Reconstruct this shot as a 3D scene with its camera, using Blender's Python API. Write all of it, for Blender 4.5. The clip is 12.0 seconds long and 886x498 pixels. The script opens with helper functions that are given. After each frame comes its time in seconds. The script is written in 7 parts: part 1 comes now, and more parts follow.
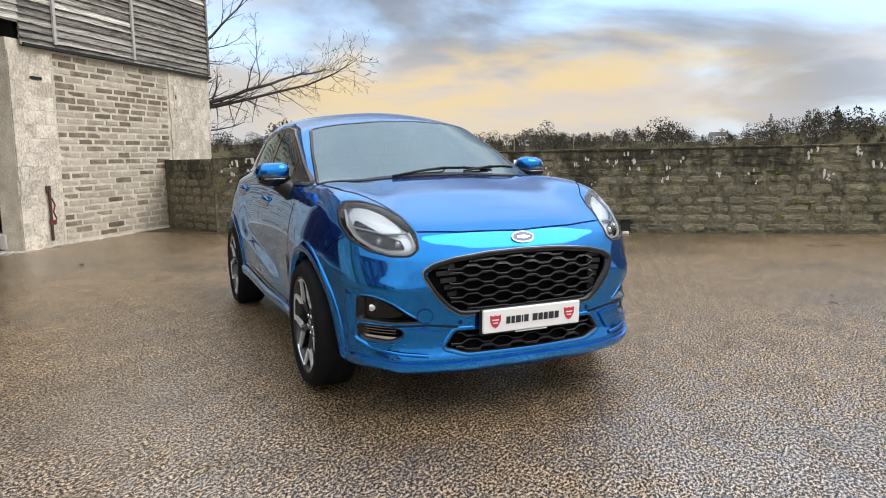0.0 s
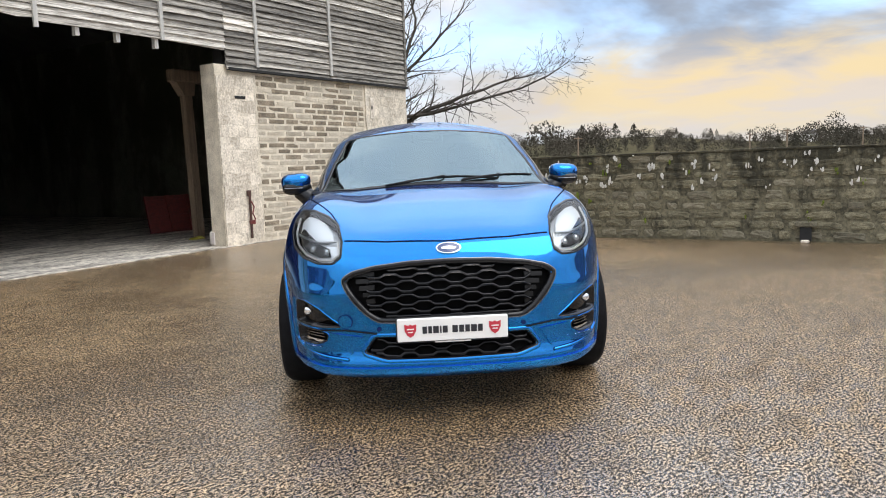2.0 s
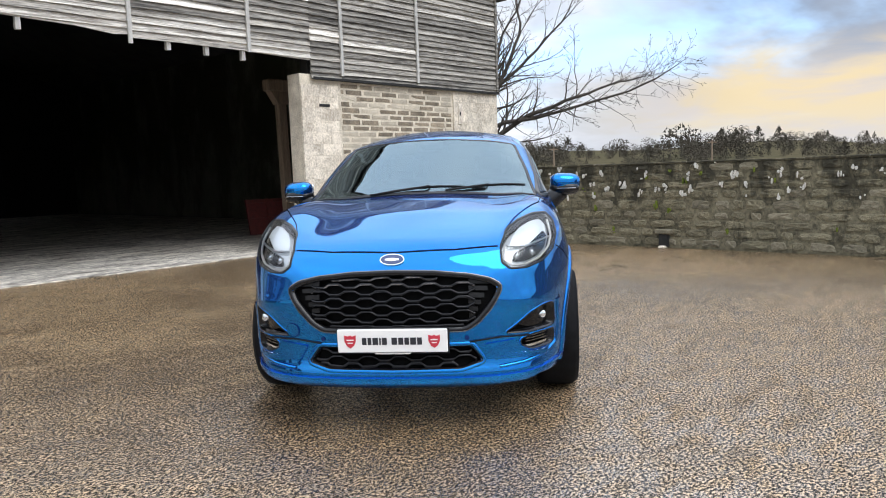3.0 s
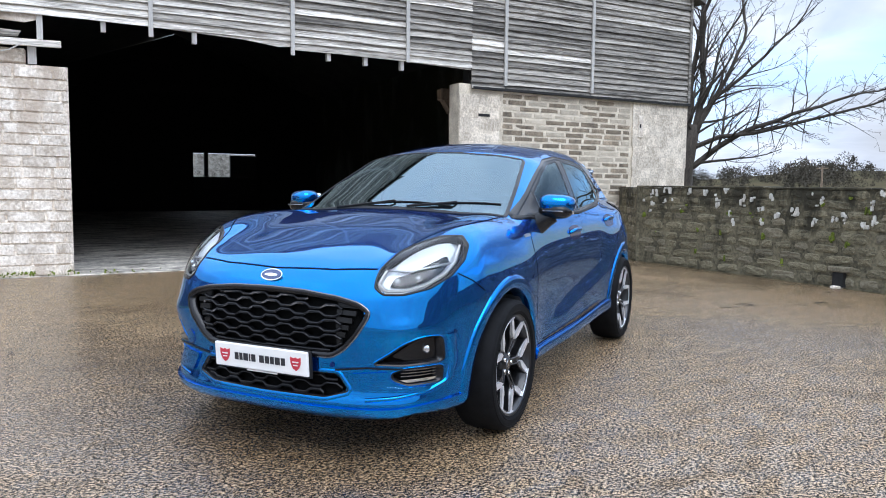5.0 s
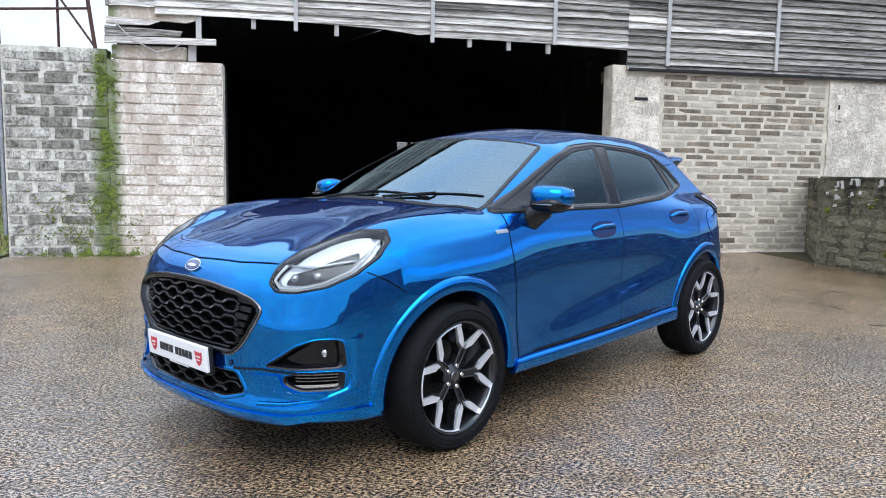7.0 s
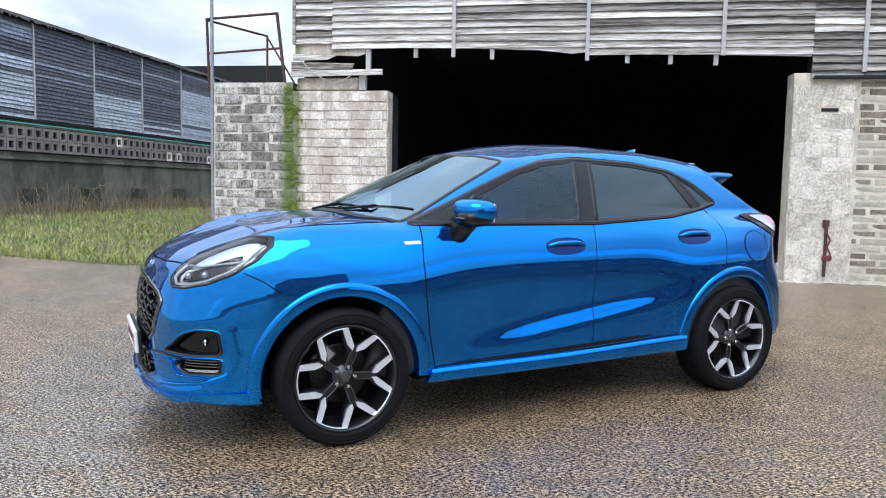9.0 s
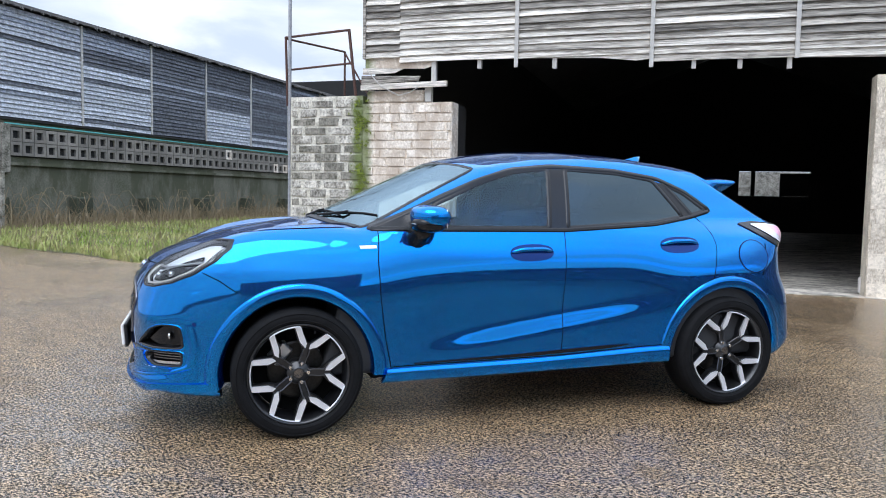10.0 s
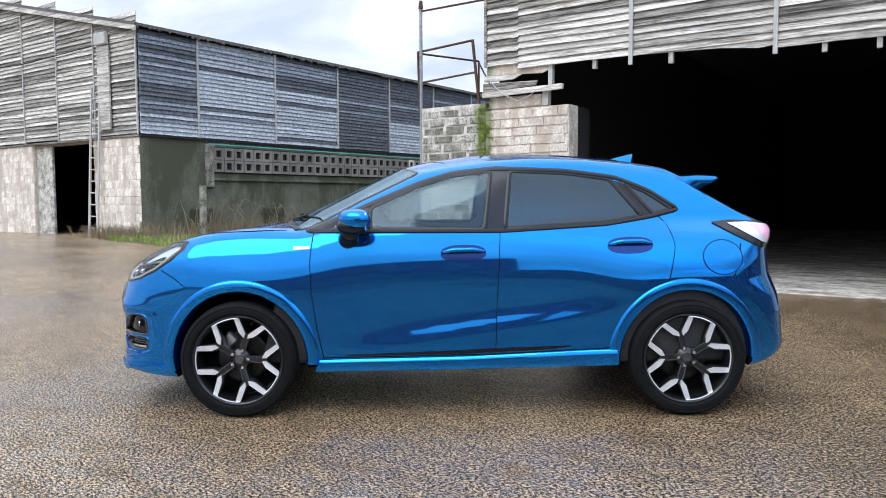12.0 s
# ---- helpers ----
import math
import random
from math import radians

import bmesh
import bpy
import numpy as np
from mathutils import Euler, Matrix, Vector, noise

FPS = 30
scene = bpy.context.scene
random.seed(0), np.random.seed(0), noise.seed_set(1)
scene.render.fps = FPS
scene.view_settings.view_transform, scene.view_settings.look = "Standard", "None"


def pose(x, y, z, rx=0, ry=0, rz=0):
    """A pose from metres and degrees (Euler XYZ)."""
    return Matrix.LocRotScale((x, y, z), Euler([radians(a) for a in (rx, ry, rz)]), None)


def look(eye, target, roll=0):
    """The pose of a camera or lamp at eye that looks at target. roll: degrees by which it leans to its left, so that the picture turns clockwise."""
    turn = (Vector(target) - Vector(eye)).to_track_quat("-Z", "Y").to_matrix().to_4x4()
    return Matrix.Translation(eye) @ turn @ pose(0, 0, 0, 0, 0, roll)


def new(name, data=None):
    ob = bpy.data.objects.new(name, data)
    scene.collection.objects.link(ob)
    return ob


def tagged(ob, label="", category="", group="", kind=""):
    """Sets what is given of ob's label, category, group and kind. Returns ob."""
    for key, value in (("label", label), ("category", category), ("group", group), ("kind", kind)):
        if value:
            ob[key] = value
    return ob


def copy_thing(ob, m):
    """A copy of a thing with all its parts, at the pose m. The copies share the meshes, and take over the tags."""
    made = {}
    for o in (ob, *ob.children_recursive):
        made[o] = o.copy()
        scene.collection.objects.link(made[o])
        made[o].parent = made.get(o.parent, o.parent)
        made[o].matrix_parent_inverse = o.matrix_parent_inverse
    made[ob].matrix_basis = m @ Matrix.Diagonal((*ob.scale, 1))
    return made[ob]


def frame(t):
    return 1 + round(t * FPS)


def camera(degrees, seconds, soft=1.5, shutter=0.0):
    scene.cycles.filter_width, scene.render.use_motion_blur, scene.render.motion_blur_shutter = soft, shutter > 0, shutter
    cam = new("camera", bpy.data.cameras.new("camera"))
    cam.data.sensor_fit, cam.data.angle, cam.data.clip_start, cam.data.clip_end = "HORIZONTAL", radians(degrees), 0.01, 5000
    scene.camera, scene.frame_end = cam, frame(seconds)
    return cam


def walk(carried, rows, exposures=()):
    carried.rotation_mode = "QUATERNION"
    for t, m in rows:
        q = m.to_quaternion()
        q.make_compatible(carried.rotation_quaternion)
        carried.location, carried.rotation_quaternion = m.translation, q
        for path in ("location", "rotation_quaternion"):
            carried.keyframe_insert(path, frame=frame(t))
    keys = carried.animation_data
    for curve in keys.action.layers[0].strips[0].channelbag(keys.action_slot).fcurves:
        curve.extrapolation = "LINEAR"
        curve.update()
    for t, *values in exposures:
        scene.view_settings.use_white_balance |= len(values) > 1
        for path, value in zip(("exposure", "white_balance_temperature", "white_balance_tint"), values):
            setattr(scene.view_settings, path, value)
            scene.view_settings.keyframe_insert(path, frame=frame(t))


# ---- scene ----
cam = camera(61.6, 12.0, soft=1.0)
PATH = [
    (0, (-1.759, -5.193, 1.228), (-0.97, -3.373, 0.976), -1.2),
    (0.5, (-1.422, -5.368, 1.243), (-0.788, -3.489, 0.986), -1.5),
    (1, (-1.055, -5.456, 1.234), (-0.589, -3.528, 0.98), -1.8),
    (1.5, (-0.654, -5.608, 1.24), (-0.361, -3.645, 0.997), -2.1),
    (2, (-0.236, -5.621, 1.235), (-0.118, -3.638, 1.004), -2.2),
    (2.5, (0.204, -5.634, 1.252), (0.148, -3.647, 1.034), -2.3),
    (3, (0.64, -5.563, 1.24), (0.415, -3.587, 1.032), -2.0),
    (4.8, (2.047, -4.911, 1.257), (1.242, -3.088, 1.082), 0.3),
    (5, (2.173, -4.817, 1.252), (1.312, -3.02, 1.078), 0.6),
    (5.5, (2.425, -4.543, 1.259), (1.434, -2.814, 1.081), 0.9),
    (6, (2.688, -4.285, 1.262), (1.575, -2.634, 1.075), 1.0),
    (6.5, (2.867, -4.022, 1.252), (1.641, -2.455, 1.052), 0.9),
    (7, (3.059, -3.752, 1.267), (1.705, -2.295, 1.056), 0.9),
    (7.2, (3.183, -3.647, 1.272), (1.78, -2.237, 1.06), 1.0),
    (8.8, (4.162, -2.631, 1.263), (2.409, -1.683, 1.09), 1.1),
    (9, (4.218, -2.456, 1.26), (2.435, -1.565, 1.093), 1.1),
    (9.5, (4.445, -2.089, 1.264), (2.595, -1.343, 1.113), 1.2),
    (10, (4.645, -1.729, 1.257), (2.743, -1.128, 1.112), 1.1),
    (10.5, (4.765, -1.335, 1.259), (2.822, -0.88, 1.118), 0.9),
    (11, (4.967, -0.948, 1.262), (2.995, -0.644, 1.122), 0.5),
    (11.5, (5.024, -0.56, 1.258), (3.035, -0.402, 1.12), 0.2),
    (12, (5.104, -0.147, 1.259), (3.108, -0.133, 1.123), -0.2),
]
walk(cam, [(t, look(eye, target, roll)) for t, eye, target, roll in PATH], exposures=[(0, -0.05, 6600, 10), (2.5, 0.08, 6400, 10), (5, 0.10, 5700, 10), (7.5, 0.10, 5660, 10), (12, 0.10, 5920, 10)])

WORLD_SUN = Vector((0.44, -0.30, 0.85)).normalized()

# ---- world: broken winter cloud with a warm gap low over the boundary wall ----
world = bpy.data.worlds.new("sky")
scene.world = world
world.use_nodes = True
wn, wl = world.node_tree.nodes, world.node_tree.links
wn.clear()


def wnode(kind, **kw):
    n = wn.new(kind)
    for k, v in kw.items():
        if k in n.inputs:
            n.inputs[k].default_value = v
    return n


w_out, w_bg = wnode("ShaderNodeOutputWorld"), wnode("ShaderNodeBackground", Strength=1.0)
w_sky = wnode("ShaderNodeTexSky")
w_sky.sky_type, w_sky.sun_disc = "NISHITA", False
w_sky.sun_elevation, w_sky.sun_rotation = math.asin(WORLD_SUN.z), math.atan2(WORLD_SUN.x, WORLD_SUN.y)
w_co = wnode("ShaderNodeTexCoord")


def wmath(op, a, b=None, c=None):
    n = wn.new("ShaderNodeMath")
    n.operation = op
    for i, v in enumerate((a, b, c)):
        if v is not None:
            if isinstance(v, (int, float)):
                n.inputs[i].default_value = v
            else:
                wl.new(v, n.inputs[i])
    return n.outputs[0]


def wramp(v, lo, hi, a=0.0, b=1.0):
    n = wn.new("ShaderNodeMapRange")
    n.interpolation_type = "SMOOTHSTEP"
    for k, q in zip(("From Min", "From Max", "To Min", "To Max"), (lo, hi, a, b)):
        n.inputs[k].default_value = q
    wl.new(v, n.inputs["Value"])
    return n.outputs[0]


def wmix(f, a, b):
    n = wn.new("ShaderNodeMix")
    n.data_type = "RGBA"
    for k, v in (("Factor", f), ("A", a), ("B", b)):
        if isinstance(v, tuple):
            n.inputs[k].default_value = (*v, 1)
        else:
            wl.new(v, n.inputs[k])
    return n.outputs["Result"]


def wdot(v):
    n = wn.new("ShaderNodeVectorMath")
    n.operation, n.inputs[1].default_value = "DOT_PRODUCT", v
    wl.new(w_co.outputs["Generated"], n.inputs[0])
    return n.outputs["Value"]


w_sep = wnode("ShaderNodeSeparateXYZ")
wl.new(w_co.outputs["Generated"], w_sep.inputs[0])
up = w_sep.outputs["Z"]
# cloud layer seen in perspective: direction / (height + 0.2)
w_comb, w_div = wnode("ShaderNodeCombineXYZ"), wnode("ShaderNodeVectorMath")
w_div.operation = "DIVIDE"
flat = wmath("ADD", wmath("ABSOLUTE", up), 0.20)
for k in "XYZ":
    wl.new(flat, w_comb.inputs[k])
wl.new(w_co.outputs["Generated"], w_div.inputs[0])
wl.new(w_comb.outputs[0], w_div.inputs[1])


def wnoise(scale, detail, dist=0.4):
    n = wnode("ShaderNodeTexNoise", Scale=scale, Detail=detail, Roughness=0.52, Distortion=dist)
    wl.new(w_div.outputs[0], n.inputs["Vector"])
    return n.outputs["Fac"]


n_big, n_small = wnoise(0.75, 6.0), wnoise(2.4, 6.0)
w_gain = wnode("ShaderNodeVectorMath", Scale=0.05)
w_gain.operation = "SCALE"
wl.new(w_sky.outputs[0], w_gain.inputs[0])
blue = wmix(wramp(up, 0.0, 0.4, 0.85, 0.75), w_gain.outputs[0], (0.27, 0.46, 0.78))
grey_cloud = wmix(wramp(n_small, 0.35, 0.65), (0.30, 0.36, 0.47), (0.38, 0.44, 0.54))
white_cloud = wmix(wramp(n_small, 0.3, 0.7), (0.70, 0.76, 0.86), (1.05, 1.05, 1.07))
# thick grey cloud over the boundary wall, thin white cloud behind the sheds and overhead
towards_wall = wramp(wdot(Vector((0.50, 0.87, 0.0)).normalized()), 0.86, 0.97)
cloud = wmix(wmath("MULTIPLY", towards_wall, wramp(up, 0.80, 0.45)), white_cloud, grey_cloud)
cover = wramp(wmath("ADD", n_big, wmath("MULTIPLY", wdot(Vector((-0.93, -0.35, 0.1))), 0.10)), 0.29, 0.46)
sky_col = wmix(cover, blue, cloud)
# the warm break in the cloud, low over the wall
gap = wmath("MULTIPLY", wramp(wdot(Vector((0.45, 0.89, 0.0)).normalized()), 0.89, 0.99), wmath("MULTIPLY", wramp(wmath("ADD", up, wmath("MULTIPLY", n_small, 0.16)), 0.250, 0.165), wramp(wmath("ADD", up, wmath("MULTIPLY", n_big, 0.10)), 0.03, 0.10)))
sky_col = wmix(gap, sky_col, wmix(wramp(n_small, 0.35, 0.62), (0.92, 0.74, 0.45), (0.80, 0.70, 0.60)))
w_over = wnode("ShaderNodeVectorMath")
w_over.operation = "SCALE"
wl.new(sky_col, w_over.inputs[0])
wl.new(wramp(up, 0.25, 0.70, 1.0, 2.3), w_over.inputs["Scale"])
sky_col = w_over.outputs[0]
sky_col = wmix(wramp(up, 0.35, 0.80, 0.0, 0.6), sky_col, (1.35, 1.5, 1.72))
haze = wmath("MULTIPLY", wramp(up, 0.09, 0.0), 0.45)
sky_col = wmix(haze, sky_col, (0.66, 0.70, 0.78))
wl.new(sky_col, w_bg.inputs["Color"])
wl.new(w_bg.outputs[0], w_out.inputs[0])

sun = new("sun", bpy.data.lights.new("sun", "SUN"))
sun.data.energy, sun.data.angle, sun.data.color = 1.9, radians(50), (1.0, 0.97, 0.93)
sun.matrix_basis = look(WORLD_SUN * 60, (0, 0, 0))


# ---- materials ----
def material(name, col, col2=None, rough=0.7, metal=0.0, scale=4.0, fine=60.0, bump=0.15, vary=0.0, stretch=(1, 1, 1), rough2=None, amount=0.5, coat=0.0, lift=0.01):
    """Two colours mixed by noise at two scales, grain in the relief; vary: brightness change from piece to piece."""
    m = bpy.data.materials.new(name)
    m.use_nodes = True
    nt = m.node_tree
    b = nt.nodes["Principled BSDF"]
    b.inputs["Roughness"].default_value, b.inputs["Metallic"].default_value = rough, metal
    b.inputs["Coat Weight"].default_value, b.inputs["Coat Roughness"].default_value = coat, 0.03
    col2 = col2 or tuple(c * 0.7 for c in col)
    co, mp = nt.nodes.new("ShaderNodeTexCoord"), nt.nodes.new("ShaderNodeMapping")
    mp.inputs["Scale"].default_value = stretch
    if vary:
        shift, own, far = nt.nodes.new("ShaderNodeVectorMath"), nt.nodes.new("ShaderNodeObjectInfo"), nt.nodes.new("ShaderNodeMath")
        far.operation, far.inputs[1].default_value = "MULTIPLY", 41.0
        nt.links.new(own.outputs["Random"], far.inputs[0])
        nt.links.new(co.outputs["Object"], shift.inputs[0])
        nt.links.new(far.outputs[0], shift.inputs[1])
        nt.links.new(shift.outputs[0], mp.inputs[0])
    else:
        nt.links.new(co.outputs["Object"], mp.inputs[0])
    n1, n2 = nt.nodes.new("ShaderNodeTexNoise"), nt.nodes.new("ShaderNodeTexNoise")
    n1.inputs["Scale"].default_value, n1.inputs["Detail"].default_value = scale, 5
    n2.inputs["Scale"].default_value, n2.inputs["Detail"].default_value = fine, 4
    for n in (n1, n2):
        nt.links.new(mp.outputs[0], n.inputs["Vector"])
    mul = nt.nodes.new("ShaderNodeMath")
    mul.operation = "MULTIPLY_ADD"
    mul.inputs[1].default_value, mul.inputs[2].default_value = 0.5, 0.0
    nt.links.new(n2.outputs["Fac"], mul.inputs[0])
    add = nt.nodes.new("ShaderNodeMath")
    add.operation = "MULTIPLY_ADD"
    add.inputs[1].default_value = 0.5
    nt.links.new(n1.outputs["Fac"], add.inputs[0])
    nt.links.new(mul.outputs[0], add.inputs[2])
    rg = nt.nodes.new("ShaderNodeMapRange")
    rg.inputs["From Min"].default_value, rg.inputs["From Max"].default_value = 0.5 - amount * 0.3, 0.5 + amount * 0.3
    nt.links.new(add.outputs[0], rg.inputs["Value"])
    mx = nt.nodes.new("ShaderNodeMix")
    mx.data_type = "RGBA"
    mx.inputs["A"].default_value, mx.inputs["B"].default_value = (*col, 1), (*col2, 1)
    nt.links.new(rg.outputs[0], mx.inputs["Factor"])
    out = mx.outputs["Result"]
    if vary:
        oi, hs, vr = nt.nodes.new("ShaderNodeObjectInfo"), nt.nodes.new("ShaderNodeHueSaturation"), nt.nodes.new("ShaderNodeMapRange")
        vr.inputs["To Min"].default_value, vr.inputs["To Max"].default_value = 1 - vary, 1 + vary
        nt.links.new(oi.outputs["Random"], vr.inputs["Value"])
        nt.links.new(vr.outputs[0], hs.inputs["Value"])
        nt.links.new(out, hs.inputs["Color"])
        out = hs.outputs["Color"]
    nt.links.new(out, b.inputs["Base Color"])
    if rough2 is not None:
        rr = nt.nodes.new("ShaderNodeMapRange")
        rr.inputs["From Min"].default_value, rr.inputs["From Max"].default_value = 0.35, 0.65
        rr.inputs["To Min"].default_value, rr.inputs["To Max"].default_value = rough, rough2
        nt.links.new(n1.outputs["Fac"], rr.inputs["Value"])
        nt.links.new(rr.outputs[0], b.inputs["Roughness"])
    if bump:
        bp = nt.nodes.new("ShaderNodeBump")
        bp.inputs["Strength"].default_value, bp.inputs["Distance"].default_value = bump, lift
        nt.links.new(add.outputs[0], bp.inputs["Height"])
        nt.links.new(bp.outputs[0], b.inputs["Normal"])
    return m


def plain(name, col, rough=0.5, metal=0.0, coat=0.0):
    m = bpy.data.materials.new(name)
    m.use_nodes = True
    b = m.node_tree.nodes["Principled BSDF"]
    b.inputs["Base Color"].default_value = (*col, 1)
    b.inputs["Roughness"].default_value, b.inputs["Metallic"].default_value, b.inputs["Coat Weight"].default_value = rough, metal, coat
    b.inputs["Coat Roughness"].default_value = 0.03
    return m


def stain(m, col, zlo, zhi, scale):
    """Dark growth that has run down from a wall's top: patches of noise drawn out downwards, denser near the top."""
    nt = m.node_tree
    b = nt.nodes["Principled BSDF"]
    old = b.inputs["Base Color"].links[0].from_socket
    ge, sp, mp, n, hi, ad, th, mx = [nt.nodes.new("ShaderNode" + k) for k in ("NewGeometry", "SeparateXYZ", "Mapping", "TexNoise", "MapRange", "Math", "MapRange", "Mix")]
    mp.inputs["Scale"].default_value = (scale, scale, scale * 0.4)
    n.inputs["Scale"].default_value, n.inputs["Detail"].default_value, n.inputs["Roughness"].default_value = 1.0, 7, 0.68
    for k, v in zip(("From Min", "From Max", "To Min", "To Max"), (zlo, zhi, -0.10, 0.10)):
        hi.inputs[k].default_value = v
    for k, v in zip(("From Min", "From Max", "To Min", "To Max"), (0.47, 0.60, 0.0, 0.9)):
        th.inputs[k].default_value = v
    mx.data_type, mx.inputs["B"].default_value = "RGBA", (*col, 1)
    nt.links.new(ge.outputs["Position"], mp.inputs[0])
    nt.links.new(ge.outputs["Position"], sp.inputs[0])
    nt.links.new(mp.outputs[0], n.inputs["Vector"])
    nt.links.new(sp.outputs["Z"], hi.inputs["Value"])
    nt.links.new(n.outputs["Fac"], ad.inputs[0])
    nt.links.new(hi.outputs[0], ad.inputs[1])
    nt.links.new(ad.outputs[0], th.inputs["Value"])
    nt.links.new(th.outputs[0], mx.inputs["Factor"])
    nt.links.new(old, mx.inputs["A"])
    nt.links.new(mx.outputs["Result"], b.inputs["Base Color"])


def glass(name, tint, rough=0.0, ior=1.5):
    """Thin pane: a see-through tint under a real gloss."""
    m = bpy.data.materials.new(name)
    m.use_nodes = True
    nt = m.node_tree
    nt.nodes.clear()
    o, tr, gl, mx, fr = [nt.nodes.new("ShaderNode" + k) for k in ("OutputMaterial", "BsdfTransparent", "BsdfGlossy", "MixShader", "Fresnel")]
    tr.inputs["Color"].default_value = (*tint, 1)
    gl.inputs["Roughness"].default_value = rough
    fr.inputs["IOR"].default_value = ior
    nt.links.new(fr.outputs[0], mx.inputs[0])
    nt.links.new(tr.outputs[0], mx.inputs[1])
    nt.links.new(gl.outputs[0], mx.inputs[2])
    nt.links.new(mx.outputs[0], o.inputs[0])
    return m


def wet_concrete():
    """Brush-finished concrete slab, brown with wet film: fine ripples in the relief, puddled gloss at a large scale."""
    m = bpy.data.materials.new("wet_concrete")
    m.use_nodes = True
    nt = m.node_tree
    b = nt.nodes["Principled BSDF"]
    N, Lk = nt.nodes.new, nt.links.new
    co = N("ShaderNodeTexCoord")

    def noise_at(scale, detail, stretch=(1, 1, 1), turn=0.0, rough=0.55):
        mp, n = N("ShaderNodeMapping"), N("ShaderNodeTexNoise")
        mp.inputs["Scale"].default_value, mp.inputs["Rotation"].default_value = stretch, (0, 0, turn)
        n.inputs["Scale"].default_value, n.inputs["Detail"].default_value, n.inputs["Roughness"].default_value = scale, detail, rough
        Lk(co.outputs["Object"], mp.inputs[0])
        Lk(mp.outputs[0], n.inputs["Vector"])
        return n.outputs["Fac"]

    big, mid = noise_at(0.30, 5), noise_at(1.6, 6)
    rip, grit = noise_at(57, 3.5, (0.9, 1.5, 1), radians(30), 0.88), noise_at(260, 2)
    damp = noise_at(2.6, 7, (0.8, 1.7, 1), radians(36), 0.78)
    tined = noise_at(26, 2.0, (0.10, 1.0, 1), radians(30), 0.5)

    def ramp(fac, lo, hi, a, c):
        r = N("ShaderNodeMapRange")
        for k, v in zip(("From Min", "From Max", "To Min", "To Max"), (lo, hi, a, c)):
            r.inputs[k].default_value = v
        Lk(fac, r.inputs["Value"])
        return r.outputs[0]

    def mixc(f, a, c):
        x = N("ShaderNodeMix")
        x.data_type = "RGBA"
        for k, v in (("Factor", f), ("A", a), ("B", c)):
            if isinstance(v, tuple):
                x.inputs[k].default_value = (*v, 1)
            else:
                Lk(v, x.inputs[k])
        return x.outputs["Result"]

    base = mixc(ramp(mid, 0.35, 0.65, 0, 1), (0.105, 0.066, 0.036), (0.21, 0.142, 0.082))
    streak = noise_at(15, 5, (1, 1.8, 1), radians(30), 0.65)
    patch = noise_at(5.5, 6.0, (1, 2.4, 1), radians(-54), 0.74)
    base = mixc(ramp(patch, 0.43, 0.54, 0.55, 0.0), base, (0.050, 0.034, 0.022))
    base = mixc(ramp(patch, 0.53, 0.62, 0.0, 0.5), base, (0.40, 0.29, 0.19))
    # paler and greyer towards the second shed, ragged edge: sky glare in the base colour
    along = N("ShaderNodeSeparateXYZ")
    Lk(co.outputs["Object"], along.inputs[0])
    glare = N("ShaderNodeMath")
    glare.operation, glare.inputs[1].default_value = "MULTIPLY_ADD", -0.14
    Lk(along.outputs["X"], glare.inputs[0])
    Lk(big, glare.inputs[2])
    base = mixc(ramp(glare.outputs[0], 1.05, 1.75, 0.0, 0.8), base, (0.47, 0.415, 0.385))
    base = mixc(ramp(streak, 0.46, 0.54, 0, 0.75), base, (0.045, 0.029, 0.017))
    base = mixc(ramp(tined, 0.52, 0.60, 0, 0.45), base, (0.035, 0.026, 0.018))
    # troughs blackened, crests paled: ripple shade and sky glints put into the base colour
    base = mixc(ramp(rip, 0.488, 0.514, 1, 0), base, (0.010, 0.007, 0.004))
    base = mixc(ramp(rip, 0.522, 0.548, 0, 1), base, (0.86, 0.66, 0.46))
    base = mixc(ramp(big, 0.46, 0.62, 0, 0.35), base, (0.075, 0.052, 0.033))
    base = mixc(ramp(damp, 0.50, 0.60, 0, 0.40), base, (0.045, 0.031, 0.020))
    base = mixc(ramp(grit, 0.60, 0.68, 0, 0.5), base, (0.55, 0.48, 0.39))
    soaked = N("ShaderNodeHueSaturation")
    soaked.inputs["Value"].default_value, soaked.inputs["Saturation"].default_value = 0.92, 1.3
    Lk(base, soaked.inputs["Color"])
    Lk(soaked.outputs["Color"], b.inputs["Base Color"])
    ro = N("ShaderNodeMath")
    ro.operation = "MULTIPLY_ADD"
    ro.inputs[1].default_value = 0.20
    Lk(ramp(rip, 0.42, 0.60, 0, 1), ro.inputs[0])
    Lk(ramp(big, 0.38, 0.62, 0.24, 0.12), ro.inputs[2])
    Lk(ro.outputs[0], b.inputs["Roughness"])
    b.inputs["IOR"].default_value, b.inputs["Specular IOR Level"].default_value = 1.45, 0.12
    film = N("ShaderNodeMath")
    film.operation = "MULTIPLY"
    blotch = N("ShaderNodeMath")
    blotch.operation = "MULTIPLY"
    Lk(ramp(patch, 0.44, 0.56, 1.0, 0.30), blotch.inputs[0])
    Lk(ramp(damp, 0.42, 0.58, 1.0, 0.60), blotch.inputs[1])
    pool = N("ShaderNodeMath")
    pool.operation, pool.use_clamp = "MULTIPLY_ADD", True
    Lk(ramp(big, 0.46, 0.58, 0.0, 0.45), pool.inputs[2])
    pool.inputs[1].default_value = 1.0
    Lk(blotch.outputs[0], pool.inputs[0])
    Lk(pool.outputs[0], film.inputs[0])
    Lk(ramp(rip, 0.485, 0.525, 0.16, 1.0), film.inputs[1])
